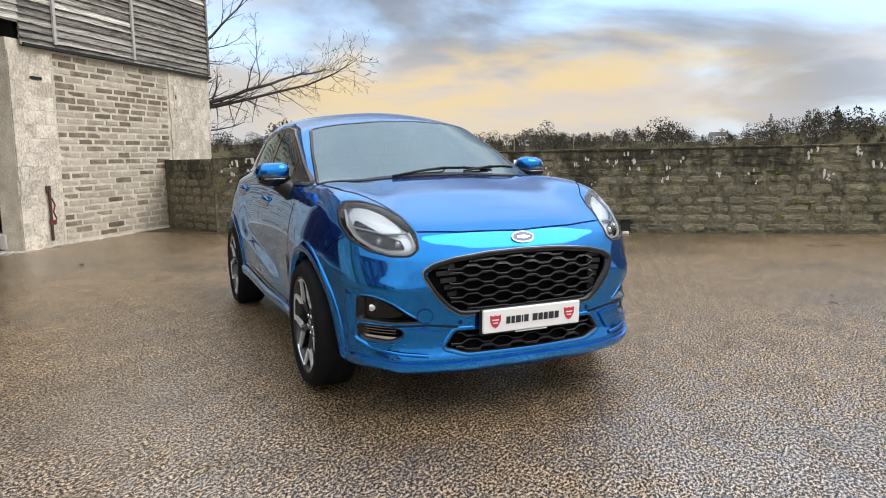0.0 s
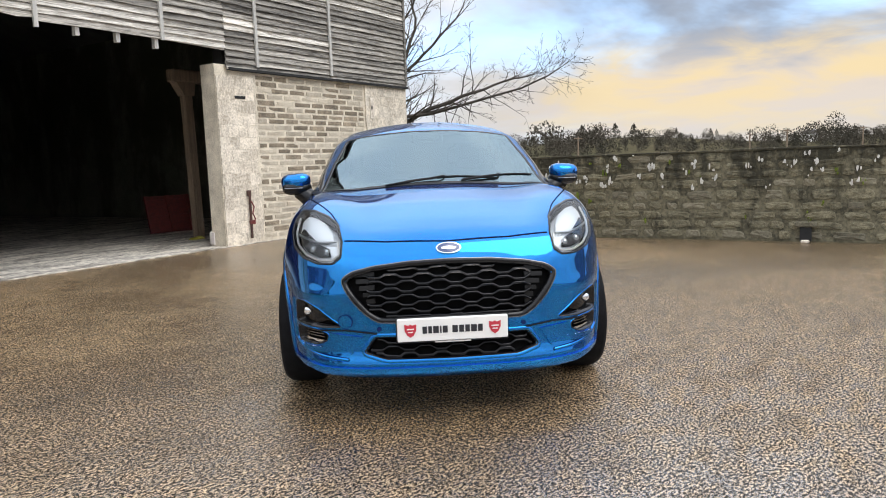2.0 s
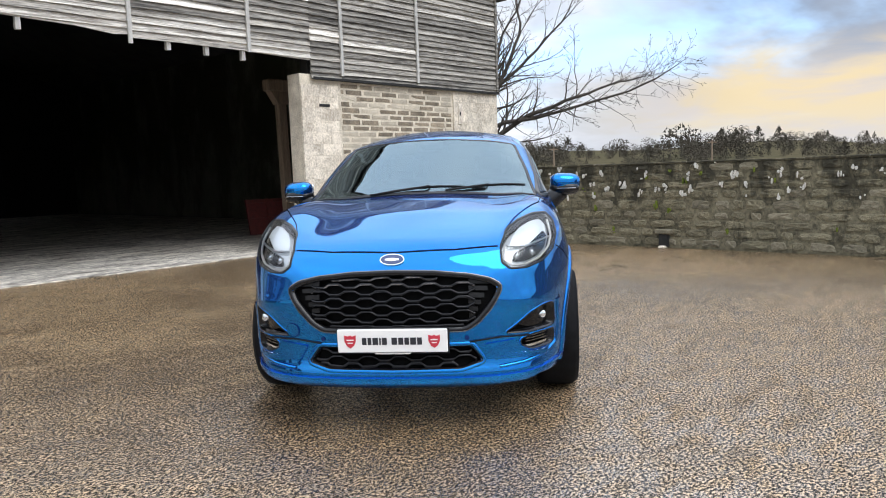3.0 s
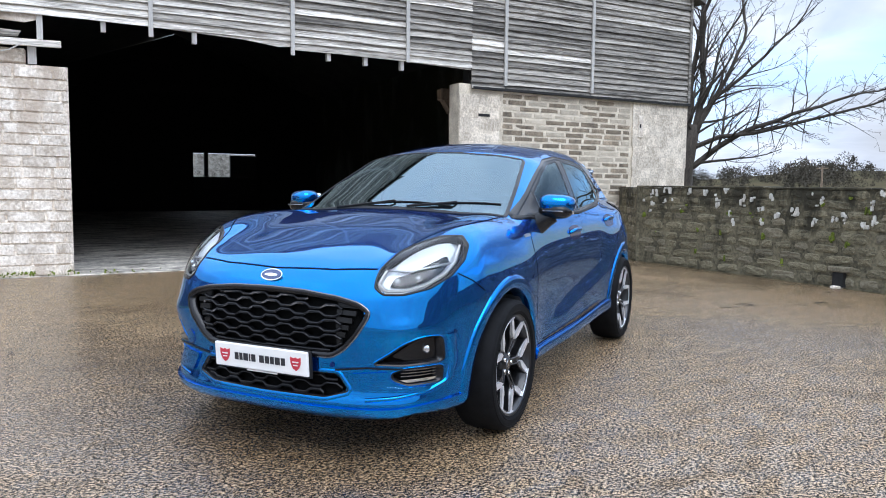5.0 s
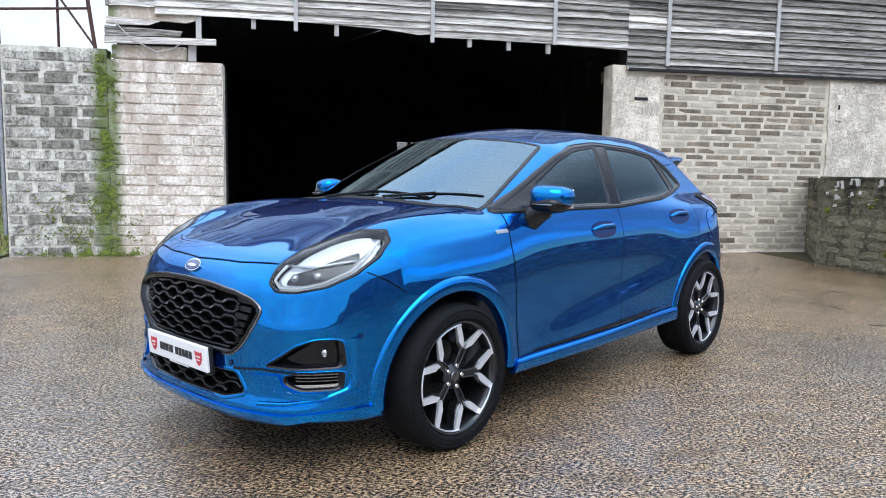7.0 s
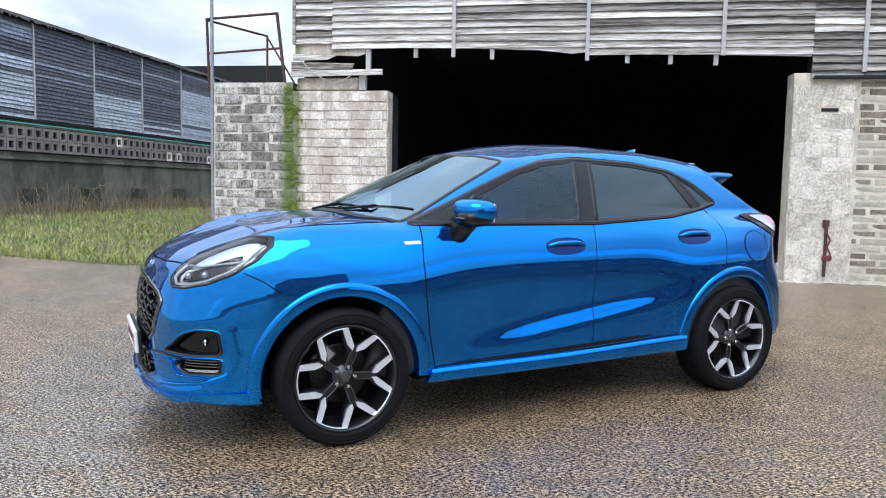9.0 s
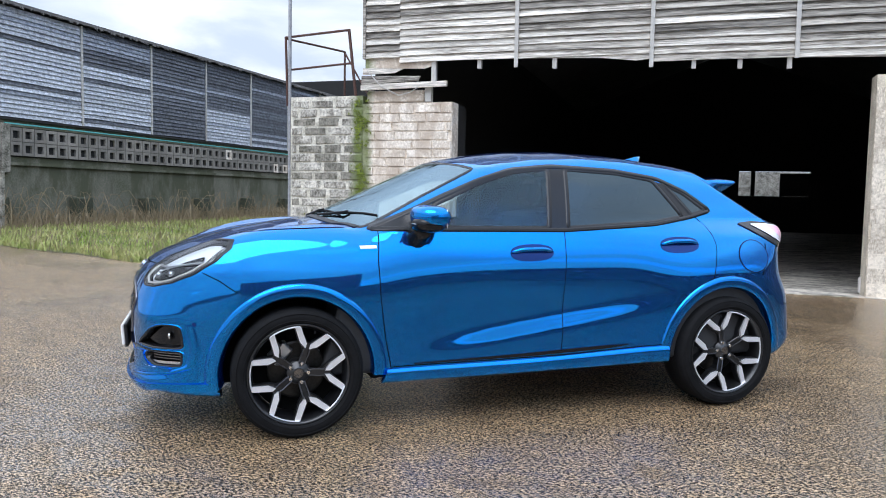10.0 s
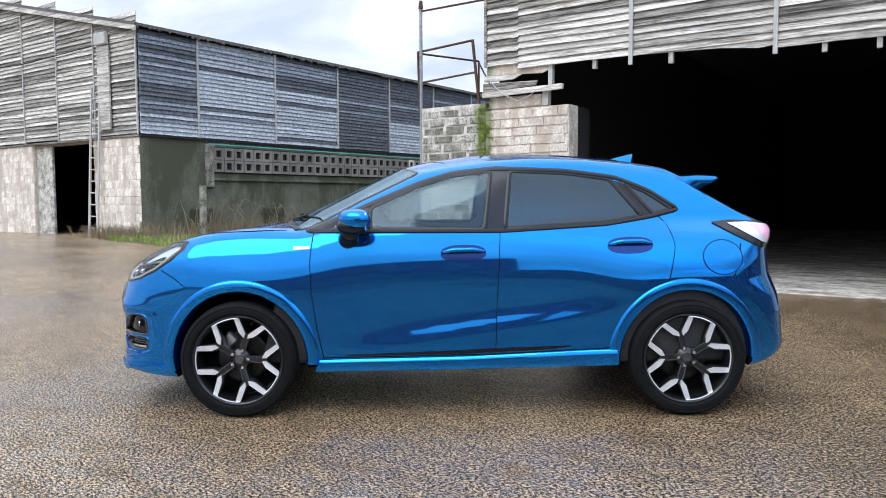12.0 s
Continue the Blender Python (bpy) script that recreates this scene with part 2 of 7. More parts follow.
    Lk(film.outputs[0], b.inputs["Coat Weight"])
    Lk(ramp(streak, 0.42, 0.58, 0.13, 0.26), b.inputs["Coat Roughness"])
    b.inputs["Coat IOR"].default_value = 5.0
    h = N("ShaderNodeMath")
    h.operation = "MULTIPLY_ADD"
    h.inputs[1].default_value = 0.35
    Lk(grit, h.inputs[0])
    ridge = N("ShaderNodeMath")
    ridge.operation = "MULTIPLY_ADD"
    ridge.inputs[1].default_value = 0.5
    Lk(tined, ridge.inputs[0])
    Lk(rip, ridge.inputs[2])
    Lk(ridge.outputs[0], h.inputs[2])
    bp = N("ShaderNodeBump")
    bp.inputs["Strength"].default_value, bp.inputs["Distance"].default_value = 0.9, 0.014
    Lk(h.outputs[0], bp.inputs["Height"])
    Lk(bp.outputs[0], b.inputs["Normal"])
    bc = N("ShaderNodeBump")
    bc.inputs["Strength"].default_value, bc.inputs["Distance"].default_value = 0.34, 0.010
    Lk(h.outputs[0], bc.inputs["Height"])
    Lk(bc.outputs[0], b.inputs["Coat Normal"])
    return m


MAT = dict(
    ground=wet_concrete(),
    soil=material("grass_soil", (0.10, 0.10, 0.045), (0.07, 0.06, 0.035), 0.9, scale=3, fine=40, bump=0.6),
    land=material("far_field", (0.055, 0.055, 0.032), (0.10, 0.08, 0.05), 0.95, scale=0.02, fine=0.3, bump=0),
    brick=material("grey_brick", (0.33, 0.265, 0.185), (0.13, 0.105, 0.075), 0.9, scale=5, fine=40, bump=0.8, vary=0.32, amount=0.4),
    mortar=material("pale_mortar", (0.82, 0.73, 0.58), (0.42, 0.36, 0.275), 0.95, scale=5, fine=50, bump=0.6),
    greymortar=material("pale_grey_mortar", (0.74, 0.70, 0.60), (0.36, 0.335, 0.27), 0.95, scale=5, fine=30, bump=0.9, amount=0.4),
    limed=material("limewashed_block", (0.92, 0.84, 0.73), (0.50, 0.42, 0.33), 0.92, scale=3.5, fine=26, bump=1.0, vary=0.08, amount=0.36, lift=0.03),
    block=material("concrete_block", (0.34, 0.315, 0.265), (0.075, 0.072, 0.052), 0.95, scale=6, fine=28, bump=1.0, vary=0.2, amount=0.4, lift=0.02),
    darkblock=material("damp_block", (0.23, 0.21, 0.175), (0.06, 0.075, 0.035), 0.9, scale=1.3, fine=25, bump=0.6, vary=0.15, amount=0.7),
    stone=material("mossy_stone", (0.31, 0.272, 0.175), (0.085, 0.075, 0.045), 0.9, scale=6, fine=30, bump=1.0, vary=0.2, amount=0.4, lift=0.02),
    algae=material("black_algae", (0.035, 0.032, 0.022), (0.018, 0.017, 0.012), 0.95, scale=9, fine=60, bump=0.6),
    stonebed=material("dark_lime_bed", (0.22, 0.192, 0.122), (0.05, 0.045, 0.028), 0.95, scale=3.5, fine=26, bump=1.0, amount=0.4, lift=0.02),
    moss=material("green_moss", (0.22, 0.27, 0.045), (0.055, 0.07, 0.02), 0.95, scale=9, fine=90, bump=0.9),
    lichen=material("white_lichen", (0.72, 0.70, 0.64), (0.50, 0.47, 0.42), 0.95, scale=14, fine=90, bump=0.3),
    board=material("weathered_board", (0.44, 0.405, 0.35), (0.055, 0.048, 0.040), 0.85, scale=2.2, fine=14, bump=0.9, vary=0.38, stretch=(0.35, 8, 8), amount=0.34),
    slate=material("blue_grey_board", (0.17, 0.18, 0.205), (0.035, 0.039, 0.048), 0.85, scale=2, fine=16, bump=0.8, vary=0.25, stretch=(6, 0.35, 6), amount=0.4),
    paleboard=material("pale_board", (0.84, 0.79, 0.70), (0.20, 0.175, 0.145), 0.85, scale=2.2, fine=14, bump=0.9, vary=0.22, stretch=(0.35, 8, 8), amount=0.36),
    timber=material("old_timber", (0.30, 0.22, 0.15), (0.14, 0.10, 0.07), 0.8, scale=4, fine=40, bump=0.4, stretch=(6, 6, 0.4)),
    batten=material("grey_batten", (0.55, 0.53, 0.49), (0.36, 0.34, 0.31), 0.8, scale=4, fine=40, bump=0.3, stretch=(6, 6, 0.4)),
    # near-black base colour carries the shade inside sheds, slots, vents and holes
    dark=material("shade_black", (0.020, 0.019, 0.018), (0.012, 0.012, 0.012), 0.95, scale=3, fine=30, bump=0.3),
    slab=material("dusty_slab", (0.86, 0.79, 0.68), (0.10, 0.085, 0.066), 0.55, scale=1.3, fine=9, bump=0.5, amount=0.36, stretch=(1, 2.6, 1)),
    rust=material("rusty_steel", (0.11, 0.05, 0.035), (0.06, 0.035, 0.03), 0.75, metal=0.2, scale=12, fine=80, bump=0.4),
    galv=material("galvanised_steel", (0.42, 0.42, 0.43), (0.25, 0.25, 0.26), 0.5, metal=0.6, scale=12, fine=60, bump=0.2),
    roofing=material("corrugated_sheet", (0.16, 0.15, 0.14), (0.08, 0.075, 0.07), 0.9, scale=2, fine=20, bump=0.4),
    teal=plain("teal_flashing", (0.12, 0.42, 0.38), 0.6),
    bark=material("tree_bark", (0.10, 0.083, 0.066), (0.032, 0.027, 0.022), 0.9, scale=8, fine=50, bump=0.8, stretch=(1, 1, 0.3)),
    grass=material("grass_blade", (0.20, 0.30, 0.055), (0.46, 0.41, 0.19), 0.7, scale=1.1, fine=6, bump=0, amount=0.5),
    straw=material("dead_stalk", (0.30, 0.24, 0.15), (0.18, 0.14, 0.09), 0.9, scale=2, fine=20, bump=0),
    # browns lifted so that distance haze sits in the woods' base colour
    woods=material("winter_woods", (0.105, 0.088, 0.070), (0.038, 0.040, 0.030), 0.95, scale=0.06, fine=0.6, bump=0),
    whitewall=plain("white_render", (0.75, 0.74, 0.72), 0.9),
    slateroof=plain("grey_slate_roof", (0.16, 0.15, 0.15), 0.9),
)

for k in ("stone", "stonebed"):
    stain(MAT[k], (0.030, 0.027, 0.016), 0.45, 1.35, 3.2)
stain(MAT["limed"], (0.50, 0.41, 0.32), -6.0, 9.0, 2.6)
for k in ("land", "woods", "grass", "straw", "moss"):
    MAT[k].node_tree.nodes["Principled BSDF"].inputs["Specular IOR Level"].default_value = 0.0
stain(MAT["darkblock"], (0.06, 0.065, 0.035), -0.5, 2.5, 1.2)

def moss_growth(m, line, way, reach):
    """Green growth on masonry either side of an upright joint: line is a point of the joint, way the wall's direction."""
    nt = m.node_tree
    b = nt.nodes["Principled BSDF"]
    old = b.inputs["Base Color"].links[0].from_socket
    ge, off, dt, ab, n, ad, th, mx, tone = [nt.nodes.new("ShaderNode" + k) for k in ("NewGeometry", "VectorMath", "VectorMath", "Math", "TexNoise", "Math", "MapRange", "Mix", "Mix")]
    off.operation, off.inputs[1].default_value = "SUBTRACT", line
    dt.operation, dt.inputs[1].default_value = "DOT_PRODUCT", way
    ab.operation = "ABSOLUTE"
    ad.operation, ad.inputs[1].default_value = "MULTIPLY_ADD", -1.1 / reach
    n.inputs["Scale"].default_value, n.inputs["Detail"].default_value, n.inputs["Roughness"].default_value = 4.5, 6, 0.7
    for k, v in zip(("From Min", "From Max", "To Min", "To Max"), (-0.30, 0.12, 0.0, 0.85)):
        th.inputs[k].default_value = v
    for q in (mx, tone):
        q.data_type = "RGBA"
    tone.inputs["A"].default_value, tone.inputs["B"].default_value = (0.035, 0.050, 0.012, 1), (0.22, 0.27, 0.075, 1)
    nt.links.new(ge.outputs["Position"], off.inputs[0])
    nt.links.new(off.outputs[0], dt.inputs[0])
    nt.links.new(dt.outputs["Value"], ab.inputs[0])
    nt.links.new(ab.outputs[0], ad.inputs[0])
    nt.links.new(ge.outputs["Position"], n.inputs["Vector"])
    nt.links.new(n.outputs["Fac"], ad.inputs[2])
    nt.links.new(ad.outputs[0], th.inputs["Value"])
    nt.links.new(th.outputs[0], mx.inputs["Factor"])
    nt.links.new(n.outputs["Fac"], tone.inputs["Factor"])
    nt.links.new(old, mx.inputs["A"])
    nt.links.new(tone.outputs["Result"], mx.inputs["B"])
    nt.links.new(mx.outputs["Result"], b.inputs["Base Color"])


# ---- the compound's own axes: x along the shed front, y into the shed, z up ----
YARD = pose(-3.986, 5.229, 0, 0, 0, 54.1)


def link(name, bm, mat, parent=None, label="", smooth=False, m=None):
    me = bpy.data.meshes.new(name)
    bmesh.ops.recalc_face_normals(bm, faces=bm.faces)
    bm.to_mesh(me)
    bm.free()
    return attach(name, me, mat, parent, label, smooth, m)


def attach(name, me, mat, parent=None, label="", smooth=False, m=None):
    if mat and not me.materials:
        me.materials.append(MAT[mat] if isinstance(mat, str) else mat)
    if smooth:
        me.shade_smooth()
    ob = new(name, me)
    if parent:
        ob.parent = parent
    if m is not None:
        ob.matrix_basis = m
    if label:
        ob["label"] = label
    return ob


def part(name, bm, mat, parent, label="", smooth=False, m=None):
    return link(name, bm, mat, parent, label, smooth, m)


def thing(name, m, label, category, group="", kind=""):
    ob = new(name)
    ob.matrix_basis = m
    return tagged(ob, label, category, group, kind)


def add_box(bm, x0, x1, y0, y1, z0, z1, bevel=0.0, m=None):
    vs = bmesh.ops.create_cube(bm, size=1.0)["verts"]
    mm = Matrix.Translation(((x0 + x1) / 2, (y0 + y1) / 2, (z0 + z1) / 2)) @ Matrix.Diagonal((x1 - x0, y1 - y0, z1 - z0, 1))
    bmesh.ops.transform(bm, matrix=(m @ mm) if m else mm, verts=vs)
    if bevel:
        es = list({e for v in vs for e in v.link_edges})
        bmesh.ops.bevel(bm, geom=es, offset=bevel, segments=1, profile=0.6, affect="EDGES")
    return bm


def box(x0, x1, y0, y1, z0, z1, bevel=0.0):
    return add_box(bmesh.new(), x0, x1, y0, y1, z0, z1, bevel)


def add_tube(bm, pts, radii, sides=8, cap=True):
    """A round bar through the points."""
    pts = [Vector(p) for p in pts]
    if not isinstance(radii, (list, tuple)):
        radii = [radii] * len(pts)
    rings, side = [], None
    for i, p in enumerate(pts):
        d = (pts[min(i + 1, len(pts) - 1)] - pts[max(i - 1, 0)]).normalized()
        if side is None:
            side = d.orthogonal().normalized()
        side = (side - d * side.dot(d)).normalized()
        up = d.cross(side)
        rings.append([bm.verts.new(p + (side * math.cos(a) + up * math.sin(a)) * radii[i]) for a in (2 * math.pi * k / sides for k in range(sides))])
    for a, c in zip(rings, rings[1:]):
        for k in range(sides):
            bm.faces.new((a[k], a[(k + 1) % sides], c[(k + 1) % sides], c[k]))
    if cap:
        bm.faces.new(rings[0][::-1])
        bm.faces.new(rings[-1])
    return bm


def tube(pts, radii, sides=8):
    return add_tube(bmesh.new(), pts, radii, sides)


def prism(outline, y0, y1):
    """An outline in x, z pulled from y0 to y1."""
    bm = bmesh.new()
    a = [bm.verts.new((x, y0, z)) for x, z in outline]
    c = [bm.verts.new((x, y1, z)) for x, z in outline]
    bm.faces.new(a)
    bm.faces.new(c[::-1])
    for i in range(len(a)):
        j = (i + 1) % len(a)
        bm.faces.new((a[i], c[i], c[j], a[j]))
    return bm


def smooth01(x):
    x = min(1.0, max(0.0, x))
    return x * x * (3 - 2 * x)


MAT["ventblock"] = material("vent_concrete", (0.26, 0.24, 0.21), (0.15, 0.14, 0.12), 0.9, scale=5, fine=50, bump=0.5, vary=0.2)
MAT["slatepale"] = material("pale_blue_board", (0.64, 0.67, 0.72), (0.22, 0.235, 0.265), 0.8, scale=2, fine=16, bump=0.7, vary=0.16, stretch=(6, 0.35, 6), amount=0.4)

# ---- ground: one sheet, yard concrete inside, fields beyond ----
def ground_z(x, y):
    """Height in the compound's axes: the yard is level and climbs a little towards the second shed."""
    return 0.3 * smooth01((-x - 7.5) / 8.0) * smooth01((16 + y) / 14.0)


def spaced(lo, hi, step, far):
    inner = list(np.arange(lo, hi + 0.01, step))
    return [lo - f for f in far[::-1]] + inner + [hi + f for f in far]


def build_ground():
    xs, ys = spaced(-26, 4.25, 0.55, [8, 30, 120, 500, 3000]), spaced(-26, 20, 1.0, [8, 30, 120, 500, 3000])
    bm = bmesh.new()
    grid = [[bm.verts.new((x, y, ground_z(x, y))) for y in ys] for x in xs]
    for i in range(len(xs) - 1):
        for j in range(len(ys) - 1):
            f = bm.faces.new((grid[i][j], grid[i + 1][j], grid[i + 1][j + 1], grid[i][j + 1]))
            cx, cy = (xs[i] + xs[i + 1]) / 2, (ys[j] + ys[j + 1]) / 2
            f.material_index = 1 if (cx > 4.2 or cx < -27 or cy > 21 or cy < -27) else 0
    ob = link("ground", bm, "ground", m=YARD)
    ob.data.materials.append(MAT["land"])
    return tagged(ob, "wet brown brush-finished concrete yard with fields beyond", "ground", kind="structure")


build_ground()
rnd = random.Random(7)
PIECE = {}


def slab_mesh(key, w, d, h, bev, seed, rough=0.0):
    """A rough-edged block centred on x, standing on z = 0, front at y = 0; kept for re-use."""
    if (key, seed) not in PIECE:
        r = random.Random(hash((w, d, h)) % 1000 + seed)
        bm = box(-w / 2, w / 2, 0, d, 0, h, bev)
        for v in bm.verts:
            v.co.x += r.uniform(-rough, rough)
            v.co.y += r.uniform(-rough, rough) * 0.7
            v.co.z += r.uniform(-rough, rough)
        bmesh.ops.recalc_face_normals(bm, faces=bm.faces)
        me = bpy.data.meshes.new(key)
        bm.to_mesh(me)
        bm.free()
        PIECE[(key, seed)] = me
    return PIECE[(key, seed)]


def structure(name, bm, mat, label, category, m=YARD):
    return tagged(link(name, bm, mat, m=m), label, category, kind="structure")


# ---- the timber-and-block shed ----
# right-hand pier, brick panel and rendered end: one masonry wall 0.3 thick behind its facing
wall_front = structure("wall_front_right", box(1.66, 6.9, 0.02, 0.34, -0.1, 2.93), "mortar", "brick-panelled masonry wall with pale mortar under the shed boards", "wall")
wall_pier = structure("wall_pier", box(-5.66, -4.15, 0.02, 0.34, -0.1, 2.70), "limed", "limewashed block pier beside the shed opening", "wall")
wall_ramp = structure("wall_ramp", box(-6.98, -5.665, 0.02, 0.30, -0.1, 2.83), "greymortar", "mossy concrete block wall carrying a rusty railing", "wall")
ramp_side = structure("wall_ramp_end", box(-6.98, -6.70, 0.305, 3.4, -0.1, 2.83), "block", "concrete block end of the raised platform", "wall")
structure("platform", box(-6.69, -5.70, 0.345, 3.4, 2.5, 2.69), "block", "concrete platform behind the block wall", "platform")
# the pier's inner return takes the same near-black, its shade as colour
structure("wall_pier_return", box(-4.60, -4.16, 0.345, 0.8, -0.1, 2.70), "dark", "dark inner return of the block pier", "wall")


def courses(parent, name, mat, x0, x1, z0, z1, length, height, joint, proud, rough, seed, taper=0.0, skip=None, mixmat=None):
    r = random.Random(seed)
    n = int((z1 - z0) / (height + joint))
    hh = (z1 - z0) / n - joint
    for k in range(n):
        x = x0 - (0.5 * length if k % 2 else 0) + r.uniform(-0.03, 0.03)
        z = z0 + k * (hh + joint)
        while x < x1 - 0.05:
            w = length * r.choice((1, 1, 1, 0.92, 0.75))
            a, c = max(x, x0), min(x + w, x1)
            if c - a > 0.07 and not (skip and skip((a + c) / 2, z)):
                q = r.randrange(3)
                bev = 0.004 if joint > 0.002 else 0.0012
                key = "%s%s%.3f%.2f" % (name, mat, hh, length)
                me = slab_mesh(key, length, 0.09, hh, bev, q, rough)
                mm = mixmat(r, (a + c) / 2, z) if mixmat else mat
                if mm != mat:
                    me = slab_mesh(key + mm, length, 0.09, hh, bev, q, rough)
                ob = attach(name, me, mm, parent)
                ob.matrix_basis = pose((a + c) / 2, -proud + r.uniform(-0.6, 0.6) * rough, z, 0, 0, r.uniform(-60, 60) * rough) @ Matrix.Diagonal(((c - a - joint) / length, 1, 1, 1))
            x += w + joint


MAT["cream"] = material("cream_render_block", (0.82, 0.73, 0.60), (0.44, 0.375, 0.29), 0.92, scale=3.5, fine=26, bump=1.0, vary=0.10, amount=0.36, lift=0.03)
M_PALE = material("bleached_brick", (0.56, 0.49, 0.38), (0.34, 0.29, 0.22), 0.92, scale=6, fine=60, bump=0.6, vary=0.15)
MAT["palebrick"] = M_PALE
courses(wall_front, "brick", "brick", 2.52, 5.42, 0.06, 2.84, 0.42, 0.072, 0.030, -0.0155, 0.006, 3,
        mixmat=lambda r, x, z: "palebrick" if r.random() < 0.45 + 0.30 * (z < 1.3) else "brick")
courses(wall_front, "block", "cream", 1.665, 2.48, 0.0, 2.76, 0.42, 0.192, 0.0006, 0.004, 0.002, 5)
courses(wall_front, "block", "cream", 5.47, 6.895, 1.0, 2.84, 0.46, 0.190, 0.0006, 0.004, 0.002, 6)
courses(wall_pier, "block", "limed", -5.60, -4.155, 0.02, 2.68, 0.43, 0.124, 0.016, 0.001, 0.007, 8)
M_GREY = material("pale_grey_block", (0.60, 0.565, 0.49), (0.13, 0.118, 0.095), 0.95, scale=6, fine=26, bump=1.0, vary=0.25, amount=0.38, lift=0.02)
MAT["greyblock"] = M_GREY
JOINT = YARD @ Vector((-5.68, 0, 1.4))
for k in ("block", "greyblock", "greymortar", "limed"):
    moss_growth(MAT[k], JOINT, (YARD.to_3x3() @ Vector((1, 0, 0))), 0.30)
courses(wall_ramp, "block", "block", -6.97, -5.66, 0.02, 2.80, 0.43, 0.104, 0.036, -0.006, 0.010, 9, mixmat=lambda r, x, z: "greyblock" if r.random() < 0.6 else "block")


def moss_strip(x0, x1, z0, z1, n, seed, parent, y=-0.012, fade=0.5):
    """Cushions of moss in one mesh, thick in the middle of the strip."""
    r, bm = random.Random(seed), bmesh.new()
    for _ in range(n):
        cx = (x0 + x1) / 2 + r.gauss(0, (x1 - x0) / 4)
        cz = z0 + (z1 - z0) * r.random() ** fade
        if noise.noise(Vector((cx * 7.0, 0.0, cz * 4.0))) < -0.30 + 0.35 * r.random():
            continue
        s = r.uniform(0.004, 0.013)
        vs = bmesh.ops.create_icosphere(bm, subdivisions=1, radius=s)["verts"]
        bmesh.ops.transform(bm, matrix=pose(cx, y, cz) @ Matrix.Diagonal((r.uniform(0.8, 1.8), 0.35, r.uniform(0.8, 1.8), 1)), verts=vs)
    ob = link("moss", bm, "moss", m=YARD)
    return tagged(ob, "green moss growing down the block joint", "moss", kind="stuff")


moss_strip(-5.80, -5.56, 0.10, 2.78, 1500, 4, wall_ramp, fade=0.8)
moss_strip(-6.6, -5.3, 0.0, 0.9, 900, 6, wall_ramp, fade=1.6)
moss_strip(-7.4, -3.8, 0.0, 0.07, 420, 5, wall_ramp)

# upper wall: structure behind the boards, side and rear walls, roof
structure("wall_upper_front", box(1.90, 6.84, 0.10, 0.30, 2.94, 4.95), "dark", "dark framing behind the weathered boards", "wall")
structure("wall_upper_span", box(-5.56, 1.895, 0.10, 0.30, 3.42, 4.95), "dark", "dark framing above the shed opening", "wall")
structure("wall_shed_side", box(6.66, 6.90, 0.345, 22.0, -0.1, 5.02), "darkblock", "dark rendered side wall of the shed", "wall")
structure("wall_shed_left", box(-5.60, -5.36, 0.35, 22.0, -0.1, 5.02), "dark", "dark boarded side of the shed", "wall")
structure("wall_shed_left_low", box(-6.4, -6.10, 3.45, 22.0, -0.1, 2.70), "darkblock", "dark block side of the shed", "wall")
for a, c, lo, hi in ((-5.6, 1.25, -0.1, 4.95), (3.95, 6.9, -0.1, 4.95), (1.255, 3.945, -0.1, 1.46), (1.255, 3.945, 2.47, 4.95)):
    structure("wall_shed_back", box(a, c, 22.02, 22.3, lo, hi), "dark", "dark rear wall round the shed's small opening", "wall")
structure("wall_beyond", box(-2.0, 6.0, 27.0, 27.3, 0, 2.62), "greyblock", "block wall seen through the rear opening", "wall")
part("mullion", box(1.72, 1.88, 22.05, 22.2, 1.465, 2.465), "dark", thing("window_1", YARD, "unglazed rear opening with a dark post", "opening", kind="structure"))
part("shutter", box(2.82, 3.943, 22.06, 22.25, 1.463, 2.385), "dark", bpy.data.objects["window_1"])
EAVE, PEAK, MIDDLE = 4.95, 7.35, 0.63
structure("roof", prism([(-5.85, EAVE - 0.12), (MIDDLE, PEAK + 0.02), (7.12, EAVE - 0.12), (7.12, EAVE - 0.02), (MIDDLE, PEAK + 0.12), (-5.85, EAVE - 0.02)], -0.16, 22.4), "roofing", "grey corrugated shed roof", "roof")
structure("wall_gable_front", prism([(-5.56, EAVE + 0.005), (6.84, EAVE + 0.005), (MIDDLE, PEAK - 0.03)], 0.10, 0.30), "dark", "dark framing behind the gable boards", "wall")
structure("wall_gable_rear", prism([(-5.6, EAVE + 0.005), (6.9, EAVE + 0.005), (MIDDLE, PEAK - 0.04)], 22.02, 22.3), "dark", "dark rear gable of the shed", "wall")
# added wall, never in view: darkens what the car doors reflect
structure("wall_yard_far", box(4.30, 4.62, -26.0, -13.2, -0.1, 3.7), "darkblock", "added unseen dark block wall that darkens the car's door reflections", "wall")
structure("floor", box(-5.35, 6.6, -0.02, 22.0, -0.06, 0.012), "slab", "dusty pale concrete floor inside the shed", "floor")


